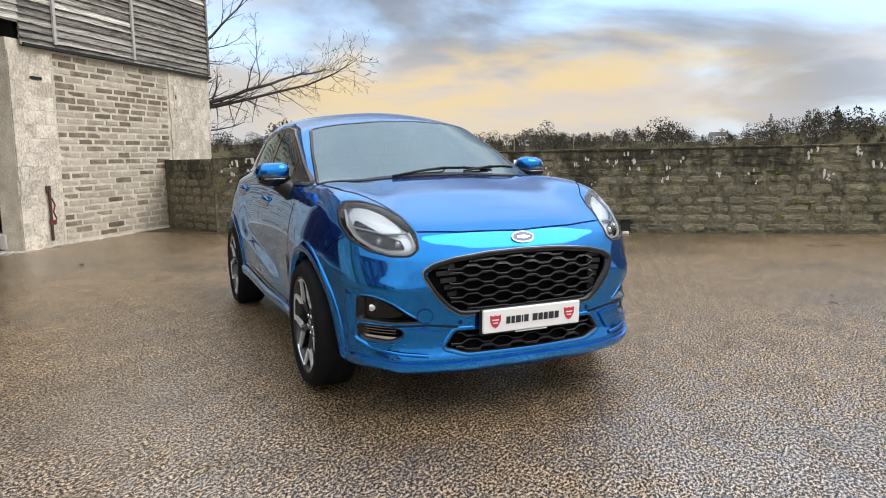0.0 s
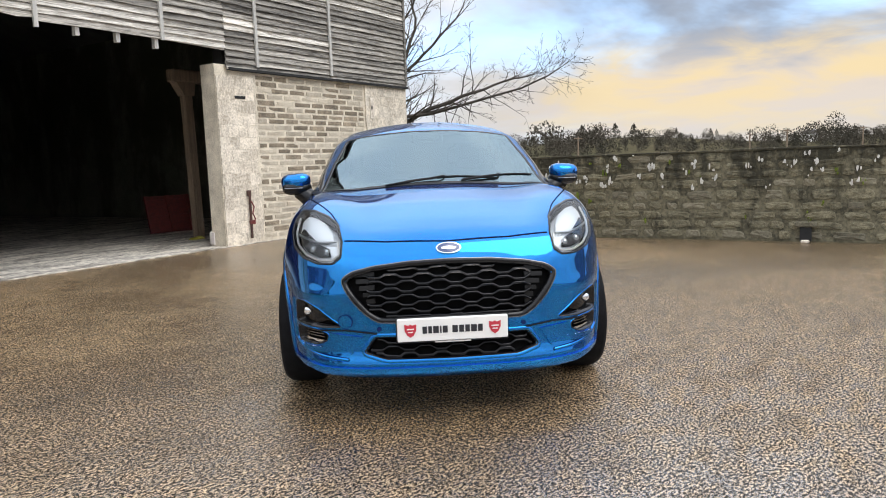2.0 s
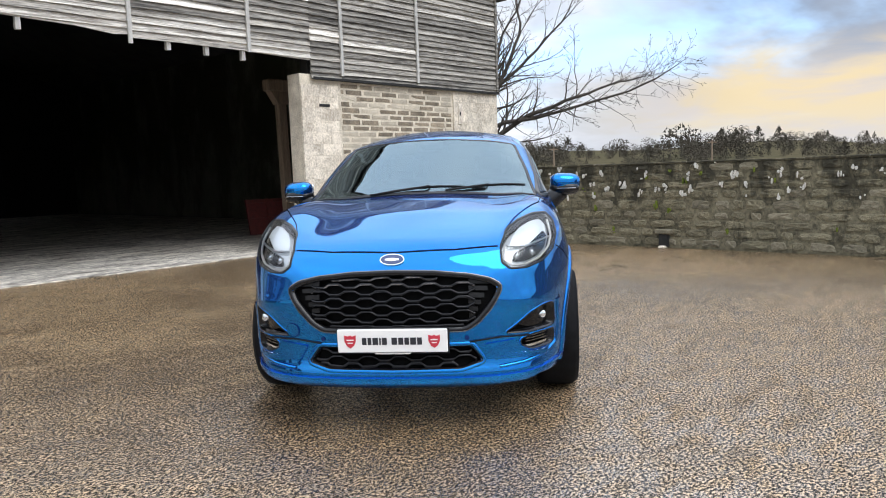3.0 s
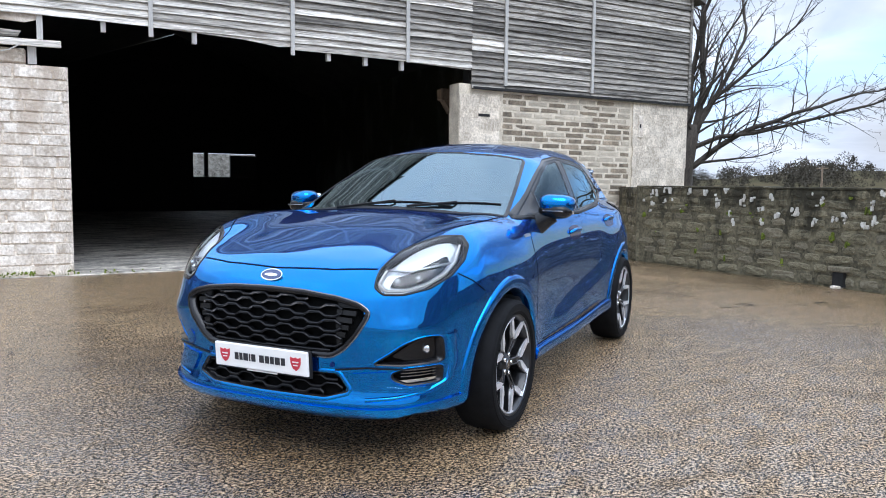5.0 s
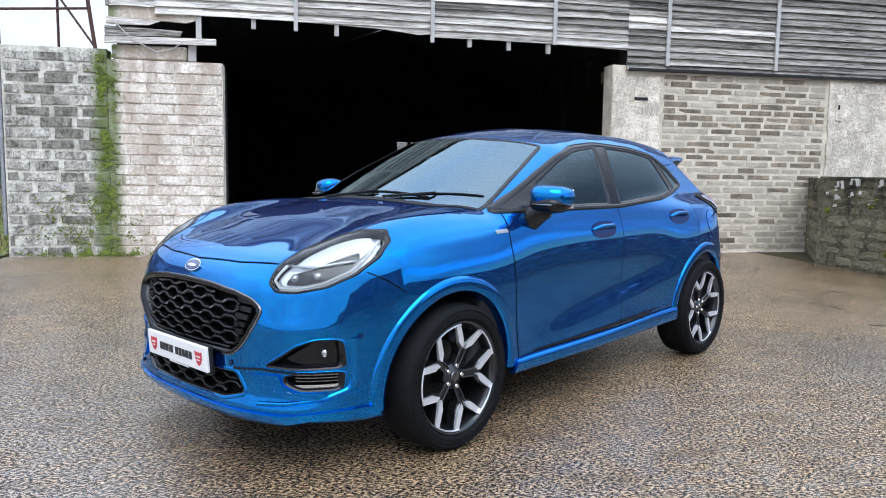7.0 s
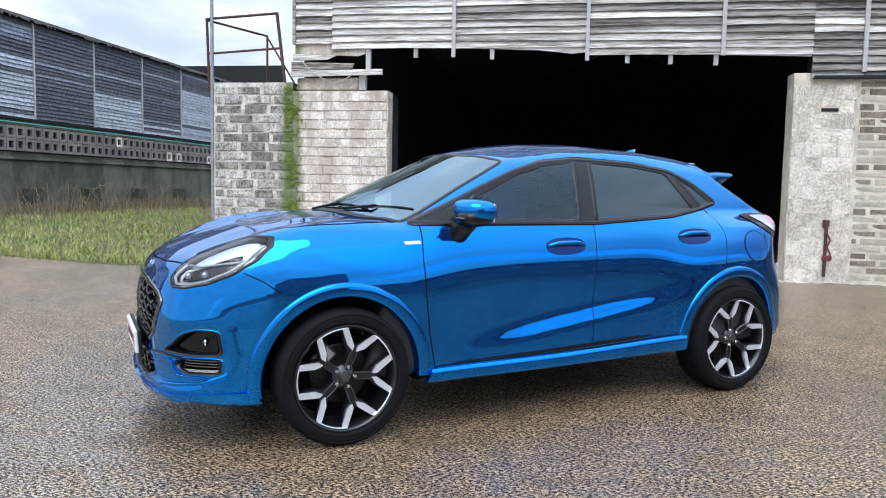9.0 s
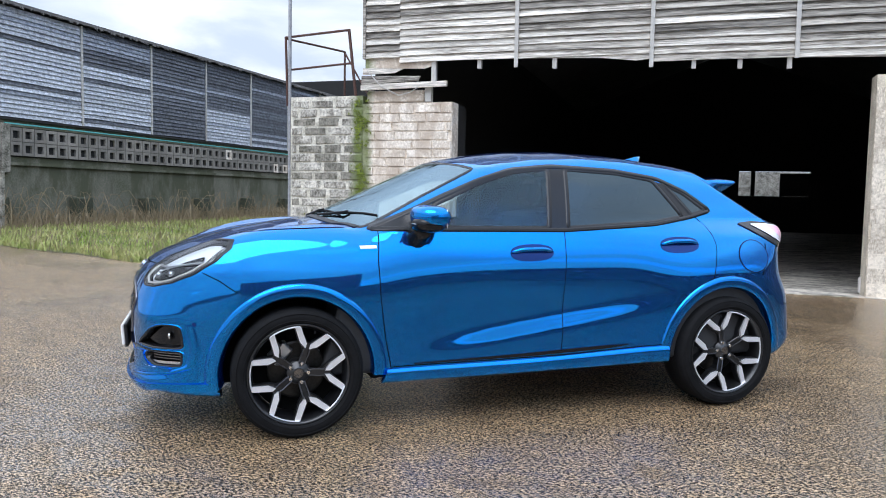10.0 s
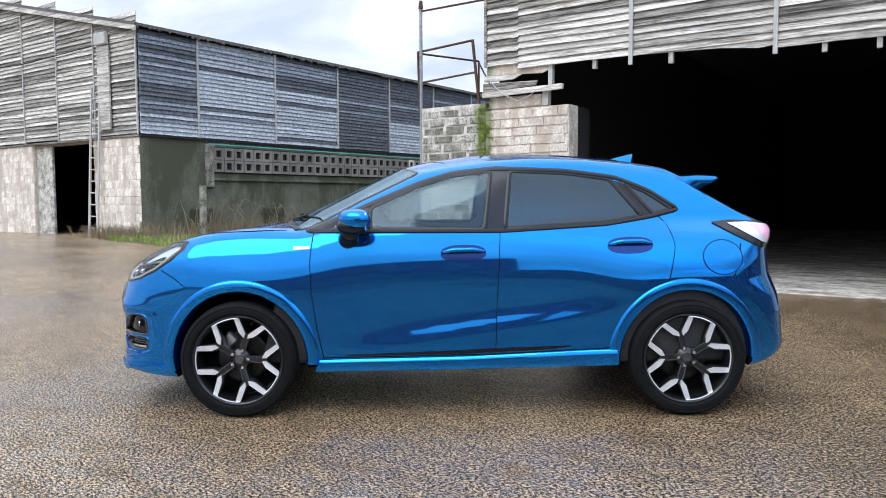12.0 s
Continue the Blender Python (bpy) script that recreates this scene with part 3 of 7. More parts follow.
def louvres(parent, name, mat, x0, x1, ztop, zbot, pitch, seed, axis=0, fixed=0.0, mixmat=None, broken=None):
    """Overlapping boards between two battens, each one a piece of its own; axis 0: along x at y = fixed, 1: along y at x = fixed."""
    r = random.Random(seed)
    n = int(round((ztop - zbot(x0, x1)) / pitch))
    L = x1 - x0
    for k in range(n):
        z = ztop - (k + 1) * pitch
        q = r.randrange(4)
        mm = mixmat(r, k / n) if mixmat else mat
        key = (name + mm, round(L, 3), axis, q)
        if key not in PIECE:
            rr, bm = random.Random(q + 11), bmesh.new()
            steps = 5
            lower = [rr.uniform(-0.006, 0.006) for _ in range(steps + 1)]
            rows = []
            for i in range(steps + 1):
                x = L * i / steps
                rows.append([bm.verts.new(p) for p in ((x, -0.050, lower[i]), (x, -0.022, lower[i]), (x, 0.0, pitch * 1.12), (x, -0.012, pitch * 1.12))])
            for a, c in zip(rows, rows[1:]):
                for i in range(4):
                    bm.faces.new((a[i], a[(i + 1) % 4], c[(i + 1) % 4], c[i]))
            bm.faces.new(rows[0])
            bm.faces.new(rows[-1][::-1])
            bmesh.ops.recalc_face_normals(bm, faces=bm.faces)
            me = bpy.data.meshes.new(name)
            bm.to_mesh(me)
            bm.free()
            me.materials.append(MAT[mm])
            PIECE[key] = me
        ob = attach(name, PIECE[key], mm, parent)
        j, tz = r.uniform(-0.005, 0.004), r.uniform(-0.25, 0.25)
        if axis == 0:
            ob.matrix_basis = pose(x0 + 0.002, fixed + j, z, 0, tz, 0)
        else:
            ob.matrix_basis = pose(fixed - j, x0 + 0.002, z, 0, 0, 90) @ pose(0, 0, 0, 0, tz, 0)


def lintel(x):
    """Underside of the boards over the opening, which sags to one side."""
    return 3.36 - 0.034 * (x + 4.35)


BATTENS = [-5.60, -5.02, -3.14, -1.19, 0.68, 1.87, 2.53, 4.41, 6.86]
cladding = thing("boarding", YARD, "weathered silver-grey horizontal boards on the upper shed wall", "cladding", kind="structure")
for i, (a, c) in enumerate(zip(BATTENS, BATTENS[1:])):
    zb = (lambda p, q: (lintel((p + q) / 2) + 0.02) if (p + q) / 2 < 1.8 else 2.86)
    louvres(cladding, "board", "board", a, c, min(4.98 - 0.012 * i, EAVE + 0.38 * min(a + 5.6, 6.86 - c)), zb, 0.103, 20 + i,
            mixmat=lambda r, f, i=i: "paleboard" if r.random() < (0.6 if f > 0.72 else 0.25) * (1.0 if i < 5 else 0.2) else "board")
for x in (-3.14, -1.19, 0.68, 2.53, 4.41):
    zb = lintel(x) - (0.14 if x < 0.5 else 0.02) if x < 1.8 else 2.93
    part("batten", box(x - 0.028, x + 0.028, -0.075, -0.042, zb, 4.98), "batten", cladding)
for k in range(33):
    z = 4.99 + 0.106 * k
    wide = (PEAK - 0.12 - z) / (PEAK - EAVE) * 6.2
    if wide > 0.3:
        part("board", prism([(MIDDLE - wide, z), (MIDDLE + wide, z), (MIDDLE + wide - 0.18, z + 0.118), (MIDDLE - wide + 0.18, z + 0.118)], -0.045 + 0.012 * (k % 2), 0.0), "paleboard" if k % 5 == 2 else "board", cladding)
for x in (-3.14, -1.19, 0.68, 2.53, 4.41):
    part("batten", box(x - 0.028, x + 0.028, -0.078, -0.048, 4.985, PEAK - 0.15 - abs(x - MIDDLE) * 0.40), "batten", cladding)
part("corner_board", box(6.84, 6.90, -0.06, 0.02, 2.90, 4.90), "board", cladding)
part("corner_board", box(-5.645, -5.60, -0.06, 0.02, 3.40, 4.90), "board", cladding)
part("sill_board", box(1.9, 6.92, -0.07, 0.0, 2.845, 2.885), "dark", cladding)
for x in (-3.72, -2.57, -0.62, -0.02, 0.60):
    part("stud_end", box(x - 0.03, x + 0.03, -0.02, 0.05, lintel(x) - 0.15, lintel(x) + 0.15), "batten", cladding)
part("fascia_plank", prism([(-4.4, 3.36), (-1.9, 3.275), (-1.4, 3.22), (-1.22, 3.235), (1.86, 3.15), (1.86, 3.28), (-4.4, 3.46)], -0.030, 0.0), "paleboard", cladding)

# broken boards and bits above the pier
remnant = thing("broken_boarding", YARD, "broken planks and rubble on top of the block pier", "planks", kind="structure")
part("rubble", box(-5.6, -4.62, 0.02, 0.22, 2.71, 2.90, 0.02), "limed", remnant)
part("plank", prism([(-5.66, 2.90), (-4.22, 2.93), (-4.22, 3.01), (-5.66, 2.99)], -0.09, -0.03), "paleboard", remnant)
part("plank", prism([(-5.66, 3.00), (-4.70, 3.03), (-4.66, 3.10), (-5.66, 3.13)], -0.06, -0.02), "board", remnant)
part("plank", prism([(-5.64, 3.15), (-5.1, 3.16), (-4.95, 3.22), (-5.64, 3.25)], -0.055, -0.02), "paleboard", remnant)
part("panel", prism([(-5.62, 3.26), (-4.62, 3.22), (-4.46, 3.27), (-4.46, 3.40), (-5.62, 3.42)], 0.0, 0.04), "limed", remnant)
part("stud", box(-4.49, -4.42, -0.02, 0.06, 3.02, 3.45), "batten", remnant)
part("stud", box(-4.60, -4.50, 0.0, 0.1, 2.71, 2.95), "batten", remnant)
part("cable", tube([(-5.55, -0.08, 3.2), (-5.3, -0.1, 2.95), (-5.0, -0.1, 2.80), (-4.8, -0.1, 2.85), (-4.6, -0.08, 2.98)], 0.008, 5), "batten", remnant)

# slot, hatch plate and hanging chain on the right-hand pier
part("slot", box(2.03, 2.25, -0.016, 0.05, 2.40, 2.445), "dark", wall_front)
plate = part("hatch_plate", box(5.60, 5.72, -0.022, 0.02, 2.18, 2.60, 0.006), "limed", wall_front)
part("hatch_hole", box(5.63, 5.665, -0.026, 0.0, 2.36, 2.44), "dark", plate)
latch = thing("gate_latch", YARD, "rusty red iron latch bar fixed to the pier", "latch")
part("bar", box(2.16, 2.20, -0.05, -0.02, 0.10, 0.88, 0.006), "rust", latch)
M_RED = material("faded_red_paint", (0.22, 0.04, 0.035), (0.10, 0.03, 0.027), 0.7, scale=14, fine=60, bump=0.3)
MAT["redpaint"] = M_RED
part("clasp", tube([(2.18, -0.06, 0.72), (2.23, -0.07, 0.62), (2.19, -0.07, 0.52), (2.24, -0.07, 0.42), (2.20, -0.07, 0.34)], 0.013, 6), "redpaint", latch)
part("hook", box(2.14, 2.27, -0.055, -0.02, 0.33, 0.40, 0.01), "redpaint", latch)
part("bracket", box(2.13, 2.22, -0.04, -0.012, 0.80, 0.90, 0.008), "rust", latch)

# timber prop and head beam just inside the opening
prop = thing("timber_prop", YARD, "worn brown timber prop with a bracketed head inside the opening", "post")
part("post", prism([(2.60, 0.012), (2.76, 0.012), (2.70, 2.75), (2.54, 2.75)], 1.84, 1.98), "timber", prop)
part("head_beam", box(2.30, 3.6, 1.80, 2.02, 2.86, 3.08, 0.02), "timber", prop)
part("corbel", prism([(2.36, 2.855), (2.52, 2.62), (2.74, 2.62), (2.78, 2.855)], 1.82, 2.0), "timber", prop)

# clutter by the prop
jug = thing("plastic_jug", YARD @ pose(1.72, 0.34, 0.012), "dirty white plastic jug on the floor by the pier", "jug")
bm = box(-0.075, 0.075, -0.075, 0.075, 0, 0.25, 0.03)
part("body", bm, plain("dirty_white_plastic", (0.66, 0.60, 0.56), 0.55), jug)
part("neck", tube([(0, 0, 0.24), (0, 0, 0.30)], [0.045, 0.028], 10), plain("jug_neck", (0.62, 0.58, 0.54), 0.5), jug)
part("cap", tube([(0, 0, 0.30), (0, 0, 0.335)], 0.03, 10), plain("jug_cap", (0.55, 0.20, 0.18), 0.5), jug)
rag = bmesh.new()
bmesh.ops.create_icosphere(rag, subdivisions=2, radius=0.12)
for v in rag.verts:
    v.co = Vector((v.co.x * 1.4, v.co.y * 0.9, max(0, v.co.z * 0.4))) * (1 + 0.35 * noise.noise(v.co * 14))
tagged(link("cloth", rag, plain("yellow_cloth", (0.42, 0.38, 0.06), 0.9), m=YARD @ pose(2.48, 1.72, 0.012), smooth=True), "crumpled yellow cloth lying at the foot of the prop", "cloth")
crate = thing("red_panel", YARD @ pose(3.55, 3.7, 0.012, -14, 0, -8), "dark red panelled board leaning in the shed", "board")
part("backing", box(-0.55, 0.45, 0.0, 0.03, 0, 0.78), "redpaint", crate)
for x in (-0.55, -0.08, 0.39):
    part("stile", box(x, x + 0.06, -0.03, -0.002, 0, 0.78), "redpaint", crate)
for z in (0.02, 0.36, 0.70):
    part("rail", box(-0.485, -0.085, -0.025, -0.003, z, z + 0.06), "redpaint", crate)
    part("rail", box(-0.015, 0.385, -0.025, -0.003, z, z + 0.06), "redpaint", crate)

# railing on the block wall
rail = thing("platform_railing", YARD, "rusty bent steel railing on the mossy block wall", "railing")
part("pole", tube([(-7.02, 0.05, 0.3), (-7.02, 0.05, 4.62)], 0.028, 10), "galv", rail, "grey galvanised pole")
part("pole_cap", tube([(-7.02, 0.05, 4.56), (-7.02, 0.05, 4.70)], [0.045, 0.03], 10), "rust", rail)
part("high_rail", tube([(-7.02, 0.05, 4.52), (-5.62, 0.05, 4.52)], 0.018, 8), "rust", rail)
part("post", tube([(-7.10, 0.12, 2.70), (-7.14, 0.12, 3.85)], 0.022, 8), "rust", rail)
part("post", tube([(-5.78, 0.05, 2.60), (-5.94, 0.05, 3.90)], 0.026, 8), "rust", rail)
part("top_rail", tube([(-7.14, 0.12, 3.84), (-5.93, 0.05, 3.89)], 0.02, 8), "rust", rail)
part("mid_rail", tube([(-7.10, 0.12, 3.30), (-5.86, 0.05, 3.36)], 0.018, 8), "rust", rail)
part("rear_post", tube([(-6.62, 1.3, 2.69), (-6.62, 1.3, 3.80)], 0.02, 8), "rust", rail)
part("rear_rail", tube([(-7.13, 0.12, 3.82), (-6.62, 1.3, 3.80)], 0.018, 8), "rust", rail)
part("brace", tube([(-6.62, 1.3, 3.78), (-5.85, 1.0, 2.70)], 0.016, 8), "rust", rail)

# ---- boundary wall: rubble stones on a dark bed ----
wall_boundary = structure("wall_boundary", box(4.29, 4.62, -26.0, -1.50, -0.1, 1.235), "stonebed", "mossy rubble stone boundary wall with white lichen streaks", "wall")
ang = math.degrees(math.atan2(1.5, 0.95))
wall_return = structure("wall_return", box(0.0, 1.80, -0.30, -0.04, -0.1, 1.235), "stonebed", "short mossy stone wall joining the shed", "wall", m=YARD @ pose(4.25, -1.5, 0, 0, 0, ang) @ pose(0, 0.04, 0))
M_PST = material("pale_rubble", (0.28, 0.245, 0.17), (0.085, 0.075, 0.048), 0.92, scale=6, fine=45, bump=0.8, vary=0.25)
MAT["palestone"] = M_PST


def stone_mesh(q, mat):
    key = ("stone", q, mat)
    if key not in PIECE:
        r, bm = random.Random(q + 40), bmesh.new()
        n = 9
        ring = [(math.copysign(abs(math.cos(a)) ** 0.55, math.cos(a)) * 0.5, math.copysign(abs(math.sin(a)) ** 0.55, math.sin(a)) * 0.5) for a in (2 * math.pi * (i + 0.5) / n for i in range(n))]
        ring = [(u * r.uniform(0.86, 1.0), w * r.uniform(0.84, 1.0)) for u, w in ring]
        back = [bm.verts.new((u, 0.6, w)) for u, w in ring]
        edge = [bm.verts.new((u, 0.0, w)) for u, w in ring]
        face = [bm.verts.new((u * 0.8, -0.4 + r.uniform(-0.25, 0.25), w * 0.78)) for u, w in ring]
        mid = bm.verts.new((r.uniform(-0.1, 0.1), -0.55, r.uniform(-0.1, 0.1)))
        for i in range(n):
            j = (i + 1) % n
            bm.faces.new((back[i], back[j], edge[j], edge[i]))
            bm.faces.new((edge[i], edge[j], face[j], face[i]))
            bm.faces.new((face[i], face[j], mid))
        bmesh.ops.recalc_face_normals(bm, faces=bm.faces)
        me = bpy.data.meshes.new("stone")
        bm.to_mesh(me)
        bm.free()
        me.materials.append(MAT[mat])
        PIECE[key] = me
    return PIECE[key]


def rubble(parent, length, m, seed, limit=300):
    """Coursed rubble along local x; the first ones are pieces, the rest one joined part."""
    r, spots = random.Random(seed), []
    z = 0.02
    while z < 1.17:
        h = r.uniform(0.10, 0.165)
        x = r.uniform(-0.2, 0)
        while x < length:
            w = r.uniform(0.16, 0.46)
            spots.append((x + w / 2, min(z, 1.235 - h) + h / 2, w, h, r.randrange(6), r.random(), r.uniform(-5, 5)))
            x += w + r.uniform(0.01, 0.05)
        z += h + 0.012
    spots = [s for s in spots if s[0] - s[2] / 2 > -0.01 and s[0] + s[2] / 2 < length]
    spots.sort(key=lambda s: s[0])
    rest = bmesh.new()
    for i, (x, zc, w, h, q, p, tilt) in enumerate(spots):
        mat = "palestone" if p < 0.30 - 0.22 * (zc > 0.85) else "stone"
        mm = m @ pose(x, 0.008 - 0.012 * p, zc, 0, tilt, 0) @ Matrix.Diagonal((w, 0.042, h, 1))
        if i < limit:
            attach("stone", stone_mesh(q, mat), mat, parent).matrix_basis = mm
        else:
            tmp = stone_mesh(q, mat).copy()
            tmp.transform(mm)
            rest.from_mesh(tmp)
            bpy.data.meshes.remove(tmp)
    if rest.verts:
        part("far_stones", rest, "stone", parent)["kind"] = "stuff"
    else:
        rest.free()


# face looks along -x of the compound: local x runs to -y
FACE = Matrix(((0, 1, 0, 4.29), (-1, 0, 0, -1.5), (0, 0, 1, 0), (0, 0, 0, 1)))
rubble(wall_boundary, 16.0, FACE, 12)
rubble(wall_return, 1.80, pose(1.80, -0.04, 0, 0, 0, 180), 13)
cope = bmesh.new()
r = random.Random(3)
y = -1.45
while y > -25:
    d = r.uniform(0.5, 0.9)
    add_box(cope, 4.26, 4.66, y - d, y - 0.01, 1.237, 1.262 + r.uniform(-0.006, 0.008), 0.008)
    y -= d
tagged(link("coping", cope, "stonebed", m=YARD), "thin mossy cement capping along the boundary wall", "coping", kind="stuff")


def splash(name, mat, label, n, seed, zlo, zhi, size, ylo, yhi):
    """Ragged flat growths on the wall face, in one mesh."""
    r, bm = random.Random(seed), bmesh.new()
    for _ in range(n):
        yy, zc = -r.uniform(ylo, yhi), r.uniform(zlo, zhi)
        for _ in range(r.randrange(1, 5)):
            s, k = r.uniform(0.3, 1.0) * size, r.randrange(7, 11)
            oy, oz = yy + r.gauss(0, size), zc + r.gauss(0, size * 1.3)
            tall = r.uniform(1.0, 3.6)
            ring = [(oy + s * math.cos(a) * r.uniform(0.5, 1.1), oz + s * tall * math.sin(a) * r.uniform(0.5, 1.1)) for a in (2 * math.pi * i / k for i in range(k))]
            x = (4.252 if mat != "lichen" else 4.246) - r.random() * 0.004
            f = [bm.verts.new((x, p, min(q, 1.24))) for p, q in ring]
            b = [bm.verts.new((x + 0.05, p, min(q, 1.24))) for p, q in ring]
            bm.faces.new(f)
            for i in range(k):
                bm.faces.new((f[i], f[(i + 1) % k], b[(i + 1) % k], b[i]))
    return tagged(link(name, bm, mat, m=YARD), label, "lichen", kind="stuff")


splash("lichen", "lichen", "white lichen and lime streaks on the boundary wall", 110, 21, 0.76, 1.22, 0.019, 1.6, 14)
splash("moss", "moss", "dark moss patches on the boundary wall", 40, 22, 0.2, 1.15, 0.016, 1.6, 12)
for y in (-5.12, -8.2):
    d = thing("drain_spout", YARD @ pose(4.27, y, 0), "dark square drain hole with a stone lintel in the wall base", "drain")
    part("hole", box(-0.05, 0.06, -0.07, 0.07, 0.02, 0.20), "dark", d)
    part("lintel", box(-0.07, 0.06, -0.13, 0.13, 0.205, 0.275, 0.015), "palestone", d)
    part("spout", box(-0.12, 0.02, -0.05, 0.05, 0.0, 0.035, 0.008), "limed", d)

# ---- second shed, across the gap ----
BX, BZ = -15.55, 0.30
MAT["algaeblock"] = material("algae_block", (0.075, 0.08, 0.05), (0.022, 0.026, 0.015), 0.9, scale=4, fine=30, bump=0.6)
MAT["slatemid"] = material("mid_blue_board", (0.38, 0.41, 0.47), (0.10, 0.11, 0.13), 0.85, scale=2, fine=16, bump=0.8, vary=0.2, stretch=(6, 0.35, 6), amount=0.4)
structure("wall_b_side", box(BX - 0.3, BX, 0.0, 26.0, -0.1, 2.80), "darkblock", "damp dark rendered block wall of the second shed", "wall")
bm = bmesh.new()
add_box(bm, -17.62, BX - 0.305, 0.02, 0.30, -0.1, 2.80)
add_box(bm, -34.0, -20.80, 0.02, 0.30, -0.1, 2.80)
gable = structure("wall_b_gable", bm, "mortar", "pale block gable wall of the second shed", "wall")
courses(gable, "block", "limed", -17.615, BX, BZ, 2.78, 0.45, 0.2, 0.004, 0.003, 0.002, 31)
courses(gable, "block", "limed", -25.0, -20.81, BZ, 2.78, 0.45, 0.2, 0.004, 0.003, 0.002, 32)
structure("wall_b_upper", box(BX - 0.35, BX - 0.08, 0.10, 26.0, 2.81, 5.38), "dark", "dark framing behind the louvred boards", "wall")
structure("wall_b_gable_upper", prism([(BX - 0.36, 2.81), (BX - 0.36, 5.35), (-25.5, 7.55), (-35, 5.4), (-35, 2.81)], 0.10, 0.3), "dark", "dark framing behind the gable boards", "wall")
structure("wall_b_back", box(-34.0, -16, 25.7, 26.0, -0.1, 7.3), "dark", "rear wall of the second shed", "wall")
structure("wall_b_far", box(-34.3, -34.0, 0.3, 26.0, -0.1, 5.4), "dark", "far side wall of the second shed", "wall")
bm = prism([(BX + 0.14, 5.40), (BX + 0.14, 5.47), (-25.5, 7.72), (-35.2, 5.5), (-35.2, 5.43), (-25.5, 7.65)], -0.14, 26.2)
structure("roof_b", bm, "roofing", "dark corrugated roof of the second shed", "roof")
cl2 = thing("louvred_side", YARD, "blue-grey weathered louvre boards on the second shed's side", "cladding", kind="structure")
POSTS = [0.04, 1.70, 4.33, 6.92, 9.48, 12.05, 14.6, 17.2, 19.8]
for i, (a, c) in enumerate(zip(POSTS, POSTS[1:])):
    louvres(cl2, "board", "slate", a, c, 5.36, lambda p, q: 2.86, 0.104, 50 + i, axis=1, fixed=BX - 0.03,
            mixmat=lambda r, f, i=i: "slatepale" if f + r.gauss(0, 0.05) > (0.78, -0.2, 0.34, 1.05, 0.52, 0.9, 0.3, 0.6)[i] and r.random() < 0.93 else ("slatemid" if r.random() < (0.55, 0.5, 0.2, 0.1, 0.25, 0.1, 0.3, 0.3)[i] else "slate"))
    part("cover_strip", box(BX - 0.005, BX + 0.035, c - 0.03, c + 0.03, 2.84, 5.38), "batten", cl2)
part("flashing", box(BX + 0.002, BX + 0.05, 2.0, 20.0, 2.70, 2.73), "teal", cl2, "teal painted flashing strip")
part("sill", box(BX - 0.02, BX + 0.06, 0.0, 20.0, 2.795, 2.845), "dark", cl2)
fringe = bmesh.new()
r = random.Random(8)
for i in range(260):
    yy = r.uniform(-0.1, 18)
    add_tube(fringe, [(BX + 0.12, yy, 5.42), (BX + 0.16, yy + r.uniform(-0.04, 0.04), 5.40 - r.uniform(0.0, 0.07))], [0.03, 0.012], 4)
tagged(link("eave_growth", fringe, "roofing", m=YARD), "dark moss and debris hanging along the eaves", "moss", kind="stuff")

# perforated vent blocks
vent = thing("vent_block_band", YARD, "two rows of perforated square vent blocks in the dark wall", "vent", kind="structure")


def vent_mesh():
    bm = bmesh.new()
    o, i, d = 0.165, 0.088, 0.06
    def ring(h, x):
        return [bm.verts.new((x, s * h, t * h)) for s, t in ((-1, -1), (1, -1), (1, 1), (-1, 1))]
    a, b, c, e = ring(o - 0.006, 0.03), ring(i, 0.03), ring(i, -d + 0.03), ring(o - 0.006, -d + 0.03)
    for k in range(4):
        j = (k + 1) % 4
        bm.faces.new((a[k], a[j], b[j], b[k]))
        bm.faces.new((b[k], b[j], c[j], c[k]))
        bm.faces.new((e[k], e[j], a[j], a[k]))
    bmesh.ops.recalc_face_normals(bm, faces=bm.faces)
    me = bpy.data.meshes.new("vent_block")
    bm.to_mesh(me)
    bm.free()
    me.materials.append(MAT["ventblock"])
    return me


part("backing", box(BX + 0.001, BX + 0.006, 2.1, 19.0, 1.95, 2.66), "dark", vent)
vm = vent_mesh()
vm_pale = vm.copy()
vm_pale.materials.clear()
vm_pale.materials.append(MAT["limed"])
r = random.Random(14)
for k in range(50):
    for z in (2.14, 2.47):
        attach("vent_block", vm_pale if r.random() < 0.07 else vm, None, vent).matrix_basis = pose(BX + 0.035, 2.28 + 0.335 * k, z)
part("lower_ledge", box(BX + 0.002, BX + 0.07, 2.1, 19.0, 1.76, 1.83), "darkblock", vent)
part("upper_ledge", box(BX + 0.002, BX + 0.07, 2.1, 19.0, 2.645, 2.69), "darkblock", vent)
part("end_post", box(BX + 0.002, BX + 0.10, 1.86, 2.09, 1.58, 2.70, 0.01), "block", vent)
for k, y in enumerate((1.62, 4.1, 6.55, 9.05, 11.6, 14.2)):
    tagged(link("buttress", box(BX + 0.002, BX + 0.30, y - 0.26, y + 0.26, 0.0, 1.02, 0.03), "algaeblock", m=YARD), "stubby dark damp buttress against the shed wall", "buttress", "buttresses along the shed", "structure")
tagged(link("fence_post", box(-0.07, 0.07, -0.06, 0.06, 0, 1.35, 0.012), "block", m=YARD @ pose(BX + 0.75, 1.2, 0.25, 0, 1.5, 10)), "weathered grey concrete post standing in the weeds", "post")

